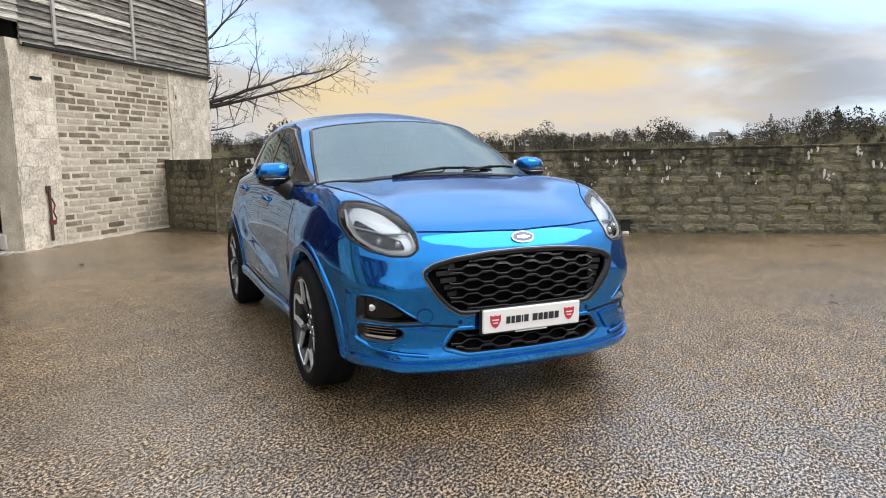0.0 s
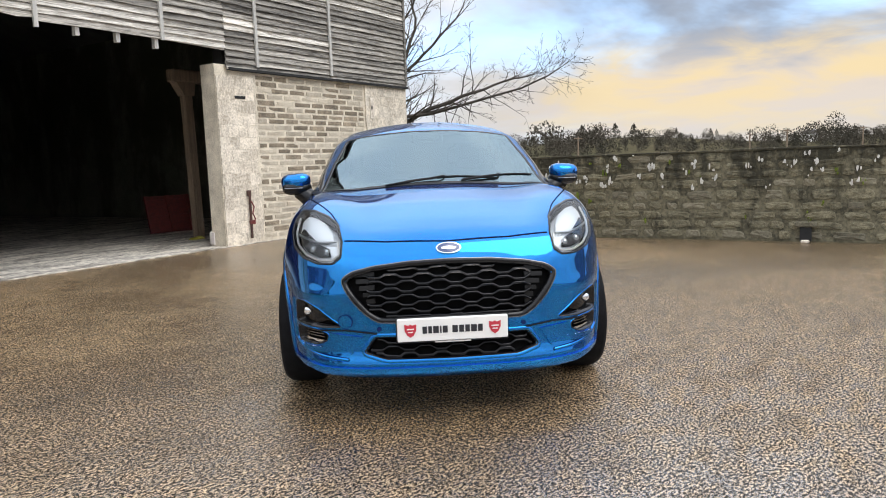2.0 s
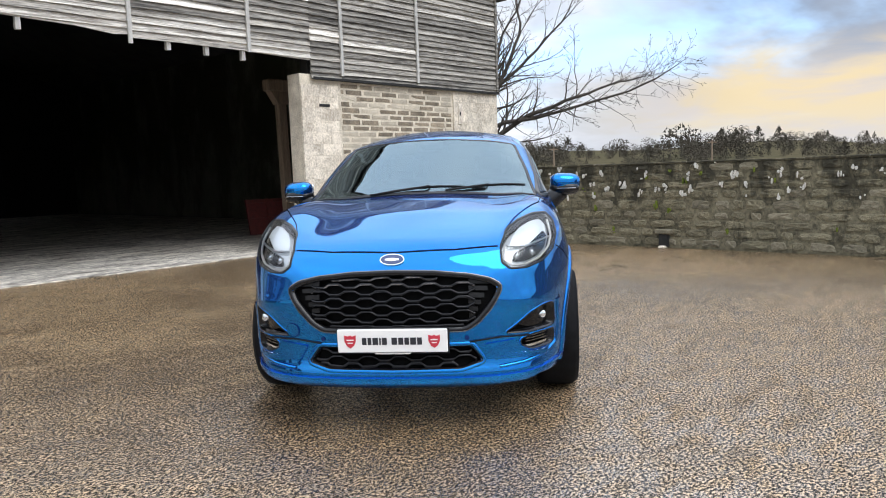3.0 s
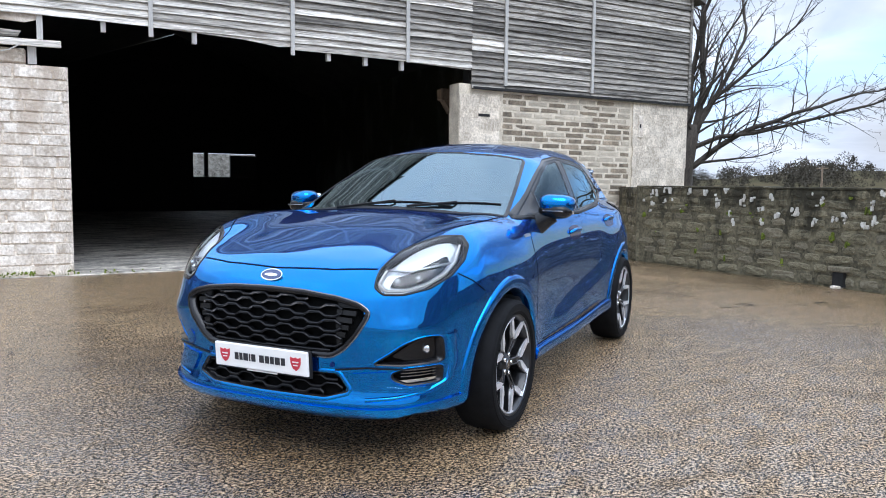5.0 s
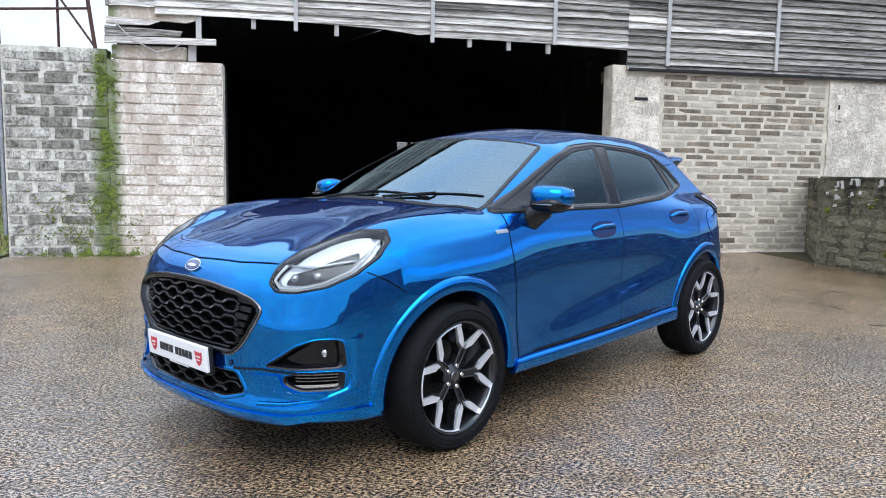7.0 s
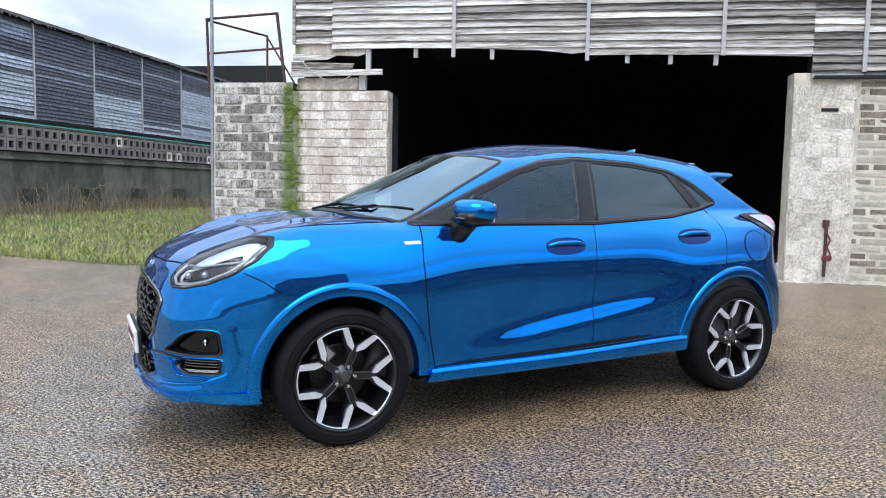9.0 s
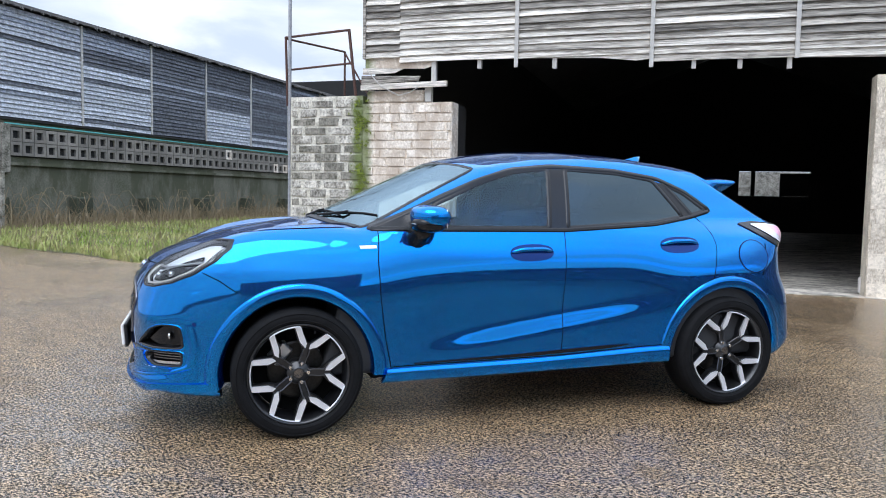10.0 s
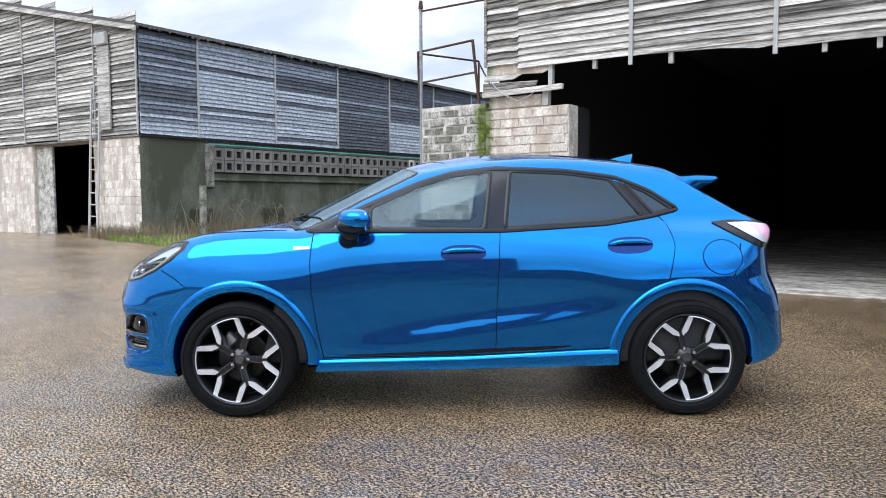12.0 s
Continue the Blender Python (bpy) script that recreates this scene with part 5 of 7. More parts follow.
def surface(fn, lo, hi, h):
    """Quads on fn = 0 (surface nets), each vertex then drawn on to the form."""
    ax = [np.arange(lo[i], hi[i] + h, h) for i in range(3)]
    P = np.stack(np.meshgrid(*ax, indexing="ij"), -1)
    V = fn(P)
    S = V < 0
    nx, ny, nz = V.shape
    acc, cnt = np.zeros((nx - 1, ny - 1, nz - 1, 3)), np.zeros((nx - 1, ny - 1, nz - 1))
    corners = [(i, j, k) for i in (0, 1) for j in (0, 1) for k in (0, 1)]

    def sub(A, c):
        return A[c[0]:c[0] + nx - 1, c[1]:c[1] + ny - 1, c[2]:c[2] + nz - 1]

    for c in corners:
        for d in range(3):
            if c[d] == 0:
                e = tuple(c[i] + (i == d) for i in range(3))
                a, b = sub(V, c), sub(V, e)
                cross = (a < 0) != (b < 0)
                t = np.where(cross, a / np.where(cross, a - b, 1), 0)
                pos = sub(P, c) + (sub(P, e) - sub(P, c)) * t[..., None]
                acc += np.where(cross[..., None], pos, 0)
                cnt += cross
    on = cnt > 0
    ids = np.full(on.shape, -1)
    ids[on] = np.arange(on.sum())
    verts = acc[on] / cnt[on][:, None]
    quads = []
    for d in range(3):
        o1, o2 = (d + 1) % 3, (d + 2) % 3
        a = S[tuple(slice(0, -1) if i == d else slice(1, -1) for i in range(3))]
        b = S[tuple(slice(1, None) if i == d else slice(1, -1) for i in range(3))]
        for flip in (False, True):
            idx = np.argwhere((a & ~b) if not flip else (~a & b))
            if not len(idx):
                continue
            base = idx + np.array([0 if i == d else 1 for i in range(3)])
            loop = []
            for s, t in ((0, 0), (-1, 0), (-1, -1), (0, -1)):
                q = base.copy()
                q[:, o1] += s
                q[:, o2] += t
                loop.append(ids[q[:, 0], q[:, 1], q[:, 2]])
            L = np.stack(loop if not flip else loop[::-1], 1)
            quads.append(L)
    quads = np.concatenate(quads)
    for _ in range(4):
        g = grad(fn, verts)
        v = fn(verts)
        step = v[:, None] * g / np.maximum((g * g).sum(-1, keepdims=True), 0.05)
        verts = verts - np.clip(step, -h, h)
    return verts, quads


def inside(poly, u, v):
    """Which points lie in the polygon."""
    res = np.zeros(u.shape, bool)
    n = len(poly)
    for i in range(n):
        (x0, y0), (x1, y1) = poly[i], poly[(i + 1) % n]
        if y0 != y1:
            res ^= ((y0 > v) != (y1 > v)) & (u < (x1 - x0) * (v - y0) / (y1 - y0) + x0)
    return res


def resample(pts, n, closed=False):
    pts = np.array(list(pts) + ([pts[0]] if closed else []), float)
    d = np.concatenate([[0], np.cumsum(np.linalg.norm(np.diff(pts, axis=0), axis=1))])
    t = np.linspace(0, d[-1], n + 1 if closed else n)
    out = np.stack([np.interp(t, d, pts[:, i]) for i in range(pts.shape[1])], 1)
    return out[:-1] if closed else out


def rounded(pts, closed=True, n=80, passes=2):
    """The outline with its corners eased."""
    q = resample(pts, n, closed)
    for _ in range(passes):
        if closed:
            q = (np.roll(q, 1, 0) + 2 * q + np.roll(q, -1, 0)) / 4
        else:
            q[1:-1] = (q[:-2] + 2 * q[1:-1] + q[2:]) / 4
    return q


VIEWS = {  # where the ray starts, which way it goes, and which axes the outline gives
    "left": (lambda a, b: (1.10, a, b), (-1, 0, 0)),
    "right": (lambda a, b: (-1.10, a, b), (1, 0, 0)),
    "front": (lambda a, b: (a, -2.35, b), (0, 1, 0)),
    "top": (lambda a, b: (a, b, 1.75), (0, 0, -1)),
    "rear": (lambda a, b: (a, 2.3, b), (0, -1, 0)),
}


def solid_f(p):
    """The body without its wheel wells, to lay panels on."""
    x, y, z = np.abs(p[..., 0]), p[..., 1], p[..., 2]
    shift = 0.39 * x * x * np.clip((y + 1.50) / 0.38, 0.12, 1)
    top = C_TOP(y - shift) - 0.085 * x * x - 0.115 * x * x * np.clip((y + 0.6) / 0.6, 0, 1)
    top = top + 0.050 * np.exp(-(((x - 0.68) / 0.15) ** 2)) * np.exp(-(((y + 1.50) / 0.50) ** 4))
    f = smax((x - half_width(y, z)) * 0.92, (z - top) * 0.92, 0.075)
    f = smax(f, -2.168 + C_NOSEX(x) + C_NOSEZ(z) - nose_swell(x, z) - y, 0.055)
    return smax(f, y - C_TAIL(z) + C_TAILX(x), 0.04)


def lay(uv, view, lift=0.0):
    """Points of an outline thrown on to the body along a view, and raised by lift."""
    uv = np.asarray(uv, float)
    start, way = VIEWS[view]
    o = np.stack(np.broadcast_arrays(*start(uv[..., 0], uv[..., 1])), -1).astype(float)
    d = np.array(way, float)
    lo, done = np.zeros(uv.shape[:-1]), np.zeros(uv.shape[:-1], bool)
    for k in range(1, 62):
        s = k * 0.02
        hit = solid_f(o + d * s) < 0
        lo = np.where(~done & hit, s - 0.02, lo)
        done |= hit
    lo = np.where(done, lo, 0.9)
    hi = lo + 0.02
    for _ in range(12):
        m = (lo + hi) / 2
        hit = solid_f(o + d * m[..., None]) < 0
        hi, lo = np.where(hit, m, hi), np.where(hit, lo, m)
    p = o + d * hi[..., None]
    return p + unit(grad(solid_f, p)) * np.asarray(lift)[..., None]


def sheet(P, closed_u=False, rim=0.0, rim_dir=None):
    """A bmesh from a grid of points, with a turned-in edge of that depth."""
    bm = bmesh.new()
    nu, nv = P.shape[:2]
    vs = [[bm.verts.new(P[i, j]) for j in range(nv)] for i in range(nu)]
    for i in range(nu if closed_u else nu - 1):
        for j in range(nv - 1):
            a = (i + 1) % nu
            bm.faces.new((vs[i][j], vs[a][j], vs[a][j + 1], vs[i][j + 1]))
    if rim:
        N = unit(grad(solid_f, P)) * rim
        if closed_u:
            loops = [[(i, 0) for i in range(nu)], [(i, nv - 1) for i in range(nu)]]
        else:
            loops = [[(i, 0) for i in range(nu)] + [(nu - 1, j) for j in range(1, nv)] + [(i, nv - 1) for i in range(nu - 2, -1, -1)] + [(0, j) for j in range(nv - 2, 0, -1)]]
        for lp in loops:
            low = [bm.verts.new(P[i, j] - N[i, j]) for i, j in lp]
            top_ = [bm.verts.new(P[i, j]) for i, j in lp]
            for k in range(len(lp)):
                q = (k + 1) % len(lp)
                bm.faces.new((top_[k], top_[q], low[q], low[k]))
    return bm


CAR = thing("car", pose(0, 0, 0), "metallic azure blue compact crossover car parked on wet concrete", "car")


def paint_material():
    """Deep blue flake coat under a tinted mirror-sharp layer and a clear lacquer."""
    m = bpy.data.materials.new("azure_metallic_paint")
    m.use_nodes = True
    nt = m.node_tree
    b, o = nt.nodes["Principled BSDF"], nt.nodes["Material Output"]
    for k, v in (("Base Color", (0.0, 0.026, 0.205, 1)), ("Metallic", 0.55), ("Roughness", 0.42), ("Coat Weight", 0.0)):
        b.inputs[k].default_value = v
    co, n = nt.nodes.new("ShaderNodeTexCoord"), nt.nodes.new("ShaderNodeTexNoise")
    n.inputs["Scale"].default_value, n.inputs["Detail"].default_value = 900, 1
    bp = nt.nodes.new("ShaderNodeBump")
    bp.inputs["Strength"].default_value, bp.inputs["Distance"].default_value = 0.10, 0.001
    nt.links.new(co.outputs["Object"], n.inputs["Vector"])
    nt.links.new(n.outputs["Fac"], bp.inputs["Height"])
    nt.links.new(bp.outputs[0], b.inputs["Normal"])
    tint, lac, m1, m2, fr = [nt.nodes.new("ShaderNode" + k) for k in ("BsdfGlossy", "BsdfGlossy", "MixShader", "MixShader", "Fresnel")]
    tint.inputs["Color"].default_value, tint.inputs["Roughness"].default_value = (0.004, 0.30, 0.76, 1), 0.05
    lac.inputs["Color"].default_value, lac.inputs["Roughness"].default_value = (0.92, 0.96, 1.0, 1), 0.0
    fr.inputs["IOR"].default_value = 1.33
    m1.inputs[0].default_value = 0.54
    nt.links.new(b.outputs[0], m1.inputs[1])
    nt.links.new(tint.outputs[0], m1.inputs[2])
    nt.links.new(fr.outputs[0], m2.inputs[0])
    nt.links.new(m1.outputs[0], m2.inputs[1])
    nt.links.new(lac.outputs[0], m2.inputs[2])
    nt.links.new(m2.outputs[0], o.inputs[0])
    return m


MAT["paint"] = paint_material()
MAT["gloss"] = plain("gloss_black", (0.006, 0.006, 0.007), 0.14, coat=0.0)
MAT["trim"] = material("black_plastic", (0.018, 0.018, 0.019), (0.012, 0.012, 0.012), 0.45, scale=40, fine=400, bump=0.1)
MAT["liner"] = plain("matt_black_liner", (0.008, 0.008, 0.008), 0.9)
MAT["tyre"] = material("tyre_rubber", (0.012, 0.012, 0.013), (0.007, 0.007, 0.007), 0.62, scale=20, fine=300, bump=0.15)
for k, v in (("tyre", 0.06), ("liner", 0.0), ("trim", 0.2), ("gloss", 0.35)):
    MAT[k].node_tree.nodes["Principled BSDF"].inputs["Specular IOR Level"].default_value = v
MAT["rimblack"] = plain("gloss_black_alloy", (0.008, 0.008, 0.009), 0.30, 0.0, 0.25)
MAT["rimridge"] = plain("satin_black_alloy_ridge", (0.06, 0.06, 0.065), 0.35, 0.5, 0.3)
MAT["machined"] = material("machined_alloy", (0.90, 0.90, 0.92), (0.80, 0.80, 0.82), 0.34, metal=0.65, scale=30, fine=300, bump=0.05)
MAT["chrome"] = plain("chrome", (0.72, 0.73, 0.75), 0.10, 1.0)
MAT["darkchrome"] = plain("smoked_chrome", (0.20, 0.20, 0.21), 0.18, 1.0)
MAT["satin"] = plain("satin_silver", (0.55, 0.56, 0.58), 0.3, 0.9)
MAT["cabin"] = material("dark_cabin_trim", (0.030, 0.030, 0.032), (0.020, 0.020, 0.021), 0.8, scale=20, fine=200, bump=0.1)
MAT["seatcloth"] = material("charcoal_seat_cloth", (0.050, 0.050, 0.054), (0.030, 0.030, 0.033), 0.9, scale=30, fine=300, bump=0.2)
MAT["glass"] = glass("clear_glass", (0.62, 0.70, 0.71), ior=1.6)
MAT["privacy"] = glass("privacy_glass", (0.035, 0.04, 0.045), ior=1.75)
MAT["screen"] = glass("windscreen_glass", (0.52, 0.62, 0.62), ior=2.8)
for k in ("screen", "glass", "privacy"):
    MAT[k].node_tree.nodes["Glossy BSDF"].inputs["Color"].default_value = (0.70, 0.90, 1.0, 1)
MAT["lens"] = glass("lamp_lens", (0.92, 0.94, 0.95))
MAT["white"] = plain("white_acrylic", (0.82, 0.80, 0.77), 0.35)
MAT["lampwhite"] = plain("pale_lamp_reflector", (0.86, 0.88, 0.90), 0.30, 0.25, 0.5)
MAT["lampgrey"] = plain("pale_lamp_bowl", (0.78, 0.80, 0.83), 0.25, 0.3, 0.5)
MAT["redlens"] = plain("red_tail_lens", (0.55, 0.08, 0.12), 0.12, coat=1.0)
MAT["claylens"] = plain("pale_grey_lens", (0.52, 0.52, 0.58), 0.10, coat=1.0)
MAT["pinklens"] = plain("rose_lens", (0.72, 0.36, 0.50), 0.10, coat=1.0)
MAT["disc"] = material("brake_disc_steel", (0.05, 0.048, 0.046), (0.025, 0.024, 0.022), 0.4, metal=0.9, scale=20, fine=100, bump=0.1)
MAT["shield"] = plain("red_shield", (0.50, 0.03, 0.05), 0.4)
MAT["ink"] = plain("dark_ink", (0.02, 0.02, 0.025), 0.5)

# outlines, in the view that lays them on (left side: y, z; front: x, z; top: x, y)
DLO = [(-0.93, 1.068), (-0.72, 1.150), (-0.50, 1.245), (-0.26, 1.338), (-0.06, 1.400), (0.20, 1.428), (0.62, 1.412), (0.92, 1.372), (1.12, 1.295), (1.30, 1.188), (1.12, 1.146), (0.84, 1.104), (0.23, 1.066), (-0.50, 1.066)]
GLASS_F = [(-0.54, 1.078), (-0.545, 1.205), (-0.26, 1.322), (-0.06, 1.384), (0.17, 1.411), (0.125, 1.078)]
GLASS_R = [(0.245, 1.080), (0.285, 1.412), (0.62, 1.396), (0.88, 1.360), (1.06, 1.150), (0.84, 1.116)]
GLASS_Q = [(0.965, 1.340), (1.10, 1.285), (1.255, 1.190), (1.135, 1.162)]
DLO, GLASS_F, GLASS_R, GLASS_Q = [[(y, z + 0.012 * smooth01((z - 1.2) / 0.12)) for y, z in poly] for poly in (DLO, GLASS_F, GLASS_R, GLASS_Q)]
SCREEN = [(0.705, -0.965), (0.53, -1.045), (0.26, -1.100), (0.0, -1.122)]
SCREEN_TOP = [(0.0, -0.395), (0.27, -0.365), (0.565, -0.265), (0.640, -0.600)]
SCREEN = [(-x, y) for x, y in SCREEN[:-1]] + SCREEN[::-1] + SCREEN_TOP[:0:-1] + SCREEN_TOP[:1] + [(-x, y) for x, y in SCREEN_TOP[1:]]
GRILLE = [(0.0, 0.768), (0.20, 0.762), (0.36, 0.745), (0.46, 0.722), (0.508, 0.692), (0.49, 0.650), (0.452, 0.592), (0.40, 0.535), (0.345, 0.500), (0.0, 0.496)]
GRILLE = GRILLE + [(-x, z) for x, z in GRILLE[-2:0:-1]]
LOWER = [(0.0, 0.415), (0.37, 0.415), (0.425, 0.340), (0.32, 0.310), (0.0, 0.308)]
LOWER = LOWER + [(-x, z) for x, z in LOWER[-2:0:-1]]
LAMP = [(0.522, 0.800), (0.560, 0.772), (0.635, 0.772), (0.715, 0.795), (0.765, 0.840), (0.785, 0.905), (0.772, 0.965), (0.735, 1.006), (0.670, 1.006), (0.595, 0.978), (0.540, 0.940), (0.515, 0.870)]
FOG_UP = [(0.762, 0.580), (0.715, 0.582), (0.650, 0.552), (0.585, 0.502), (0.525, 0.464), (0.640, 0.458), (0.764, 0.464)]
FOG_LOW = [(0.760, 0.446), (0.655, 0.444), (0.598, 0.424), (0.602, 0.395), (0.655, 0.370), (0.756, 0.374)]

FOG_UP, FOG_LOW = [tuple(p) for p in rounded(FOG_UP, True, 60, 2)], [tuple(p) for p in rounded(FOG_LOW, True, 60, 3)]


def grow(poly, amount):
    """The outline pushed out (or in, below zero) from its middle line."""
    q = np.array(poly, float)
    area = np.sum(q[:, 0] * np.roll(q[:, 1], -1) - np.roll(q[:, 0], -1) * q[:, 1])
    t = np.roll(q, -1, 0) - np.roll(q, 1, 0)
    n = np.stack([t[:, 1], -t[:, 0]], 1) * (1 if area > 0 else -1)
    return q + amount * n / np.maximum(np.linalg.norm(n, axis=1, keepdims=True), 1e-9)


def ring(poly, view, offsets, lifts, n=120, ease=2, closed=True):
    """A moulding that follows an outline: one row of points for each offset from it."""
    base = rounded(poly, closed, n, ease)
    rows = [lay(grow(base, o), view, np.full(len(base), l)) for o, l in zip(offsets, lifts)]
    return sheet(np.stack(rows, 1), closed_u=closed)


def fill(poly, view, lift, n=28, m=14, ease=1, rim=0.0, centre=None):
    """The outline filled by rings that shrink to its middle."""
    base = rounded(poly, True, n * 4, ease)
    c = np.array(centre) if centre is not None else base.mean(0)
    k = np.linspace(1, 0.0, m)[:, None, None]
    uv = c + (base - c)[None] * k
    P = lay(uv.transpose(1, 0, 2), view, np.full((n * 4, m), lift))
    bm = sheet(P, closed_u=True)
    bmesh.ops.remove_doubles(bm, verts=bm.verts, dist=0.0004)
    if rim:
        N = unit(grad(solid_f, P[:, 0])) * rim
        top = [bm.verts.new(P[i, 0]) for i in range(len(base))]
        low = [bm.verts.new(P[i, 0] - N[i]) for i in range(len(base))]
        for i in range(len(base)):
            j = (i + 1) % len(base)
            bm.faces.new((top[i], top[j], low[j], low[i]))
    return bm


def ruled(lower, upper, view, lift, nu=40, nv=14, rim=0.0):
    a, b = resample(lower, nu), resample(upper, nu)
    k = np.linspace(0, 1, nv)[None, :, None]
    uv = a[:, None] * (1 - k) + b[:, None] * k
    P = lay(uv, view, np.broadcast_to(np.asarray(lift, float), uv.shape[:2]))
    return sheet(P, rim=rim)


def panel_part(name, bm, mat, parent=None, label=""):
    ob = part(name, bm, mat, parent or CAR, label, smooth=True)
    return ob


def build_shell():
    V, Q = surface(body_f, (-1.0, -2.25, 0.14), (1.0, 2.12, 1.62), 0.0135)
    C = V[Q].mean(1)
    ax = np.abs(C[:, 0])
    cut = np.zeros(len(Q), bool)
    for poly in (GLASS_F, GLASS_R, GLASS_Q):
        cut |= inside(grow(rounded(poly, True, 60, 1), 0.001), C[:, 1], C[:, 2]) & (ax > 0.4)
    cut |= inside(grow(rounded(SCREEN, True, 90, 1), -0.012), C[:, 0], C[:, 1]) & (C[:, 2] > 0.98)
    for poly in (GRILLE, LOWER):
        cut |= inside(grow(rounded(poly, True, 90, 1), 0.002), C[:, 0], C[:, 2]) & (C[:, 1] < -1.9)
    for poly in (LAMP, FOG_UP, FOG_LOW):
        cut |= inside(grow(rounded(poly, True, 60, 1), 0.002), ax, C[:, 2]) & (C[:, 1] < -1.3)
    rr = np.minimum(np.hypot(C[:, 1] + HUB_Y, C[:, 2] - HUB_Z), np.hypot(C[:, 1] - HUB_Y, C[:, 2] - HUB_Z))
    N = unit(grad(body_f, C))
    well = (rr < 0.40) & (ax > 0.48) & (ax < 0.885)
    under = ~well & (C[:, 2] < 0.33) & (N[:, 2] < -0.35) & (np.abs(C[:, 1]) < 0.9)
    black = well | under
    wells = [("wheel_well_liner", ~cut & well & (C[:, 0] * sx > 0) & (C[:, 1] * sy > 0), "liner") for sx in (1, -1) for sy in (1, -1)]
    for name, pick, mat in [("body_shell", ~cut & ~black, "paint"), ("underbody", ~cut & under, "liner")] + wells:
        used = np.unique(Q[pick])
        back = np.full(len(V), -1)
        back[used] = np.arange(len(used))
        me = bpy.data.meshes.new(name)
        me.from_pydata(V[used].tolist(), [], back[Q[pick]].tolist())
        attach(name, me, mat, CAR, smooth=True)
    # cabin lining: the same form, 35 mm in, above the floor
    V, Q = surface(lambda p: smax(smax(solid_f(p) + 0.035, -0.98 - p[..., 1] - 0.25 * (1.1 - p[..., 2]), 0.02), 0.30 - p[..., 2], 0.02), (-0.95, -1.3, 0.25), (0.95, 2.0, 1.55), 0.03)
    C = V[Q].mean(1)
    ax = np.abs(C[:, 0])
    cut = np.zeros(len(Q), bool)
    for poly in (GLASS_F, GLASS_R, GLASS_Q):
        cut |= inside(grow(rounded(poly, True, 60, 1), 0.012), C[:, 1], C[:, 2]) & (ax > 0.35)
    cut |= inside(grow(rounded(SCREEN, True, 90, 1), 0.03), C[:, 0], C[:, 1]) & (C[:, 2] > 1.0)
    me = bpy.data.meshes.new("cabin_lining")
    me.from_pydata(V.tolist(), [], Q[~cut].tolist())
    attach("cabin_lining", me, "cabin", CAR, smooth=True)


build_shell()

# ---- glazing ----
panel_part("windscreen", fill(SCREEN, "top", 0.002, 30, 12), "screen", label="clear windscreen glass")
panel_part("windscreen_border", ring(SCREEN, "top", (0.010, 0.008, -0.013, -0.015), (-0.004, 0.003, 0.003, -0.002), 160, 1), "gloss")
panel_part("cowl", ruled([(-0.70, -0.99), (-0.52, -1.07), (-0.25, -1.125), (0, -1.148), (0.25, -1.125), (0.52, -1.07), (0.70, -0.99)], [(-0.69, -0.955), (-0.52, -1.035), (-0.25, -1.09), (0, -1.112), (0.25, -1.09), (0.52, -1.035), (0.69, -0.955)], "top", 0.005, 40, 4, 0.02), "trim")
panel_part("rear_window", fill([(-0.565, 1.43), (0, 1.48), (0.565, 1.43), (0.600, 1.58), (0.622, 1.71), (0, 1.77), (-0.622, 1.71), (-0.600, 1.58)], "top", 0.003, 16, 8, 0), "gloss")
for side in ("left", "right"):
    for nm, poly, mat, lab in (("front_door_glass", GLASS_F, "glass", "clear front door glass"), ("rear_door_glass", GLASS_R, "privacy", "dark privacy glass"), ("quarter_glass", GLASS_Q, "privacy", "dark privacy glass")):
        panel_part(nm, fill(poly, side, 0.001, 20, 8), mat, label=lab)
        panel_part("glass_seal", ring(poly, side, (0.016, 0.014, -0.012, -0.014), (0.0, 0.0035, 0.0035, 0.0), 110, 1), "gloss")
    panel_part("window_surround", ring(DLO, side, (0.010, 0.008, -0.014, -0.016), (-0.003, 0.005, 0.004, -0.002), 150, 1), "gloss")
    panel_part("mirror_sail", fill([(-0.90, 1.078), (-0.72, 1.142), (-0.552, 1.208), (-0.552, 1.078)], side, 0.003, 14, 6, 0), "gloss")
    panel_part("b_pillar_cover", ruled([(0.135, 1.070), (0.18, 1.42)], [(0.24, 1.070), (0.28, 1.42)], side, 0.003, 20, 5), "gloss")
    panel_part("c_pillar_cover", ruled([(0.885, 1.365), (1.07, 1.145)], [(0.96, 1.350), (1.14, 1.155)], side, 0.003, 16, 4), "gloss")
    panel_part("waist_strip", ruled([(-0.90, 1.066), (0.23, 1.062), (0.84, 1.100), (1.12, 1.142)], [(-0.90, 1.078), (0.23, 1.074), (0.84, 1.112), (1.12, 1.154)], side, 0.005, 50, 4), "trim")

# ---- doors, flaps, shut lines, mouldings ----
DOOR_F = ([(-0.868, 1.045), (-0.880, 0.90), (-0.870, 0.72), (-0.840, 0.50), (-0.805, 0.345)], [(0.212, 1.045), (0.205, 0.90), (0.195, 0.72), (0.188, 0.50), (0.182, 0.365)])
DOOR_R = ([(0.2165, 1.045), (0.2095, 0.90), (0.1995, 0.72), (0.1925, 0.50), (0.1865, 0.365)], [(1.195, 1.120), (1.222, 0.98), (1.175, 0.79), (0.975, 0.585), (0.885, 0.40)])


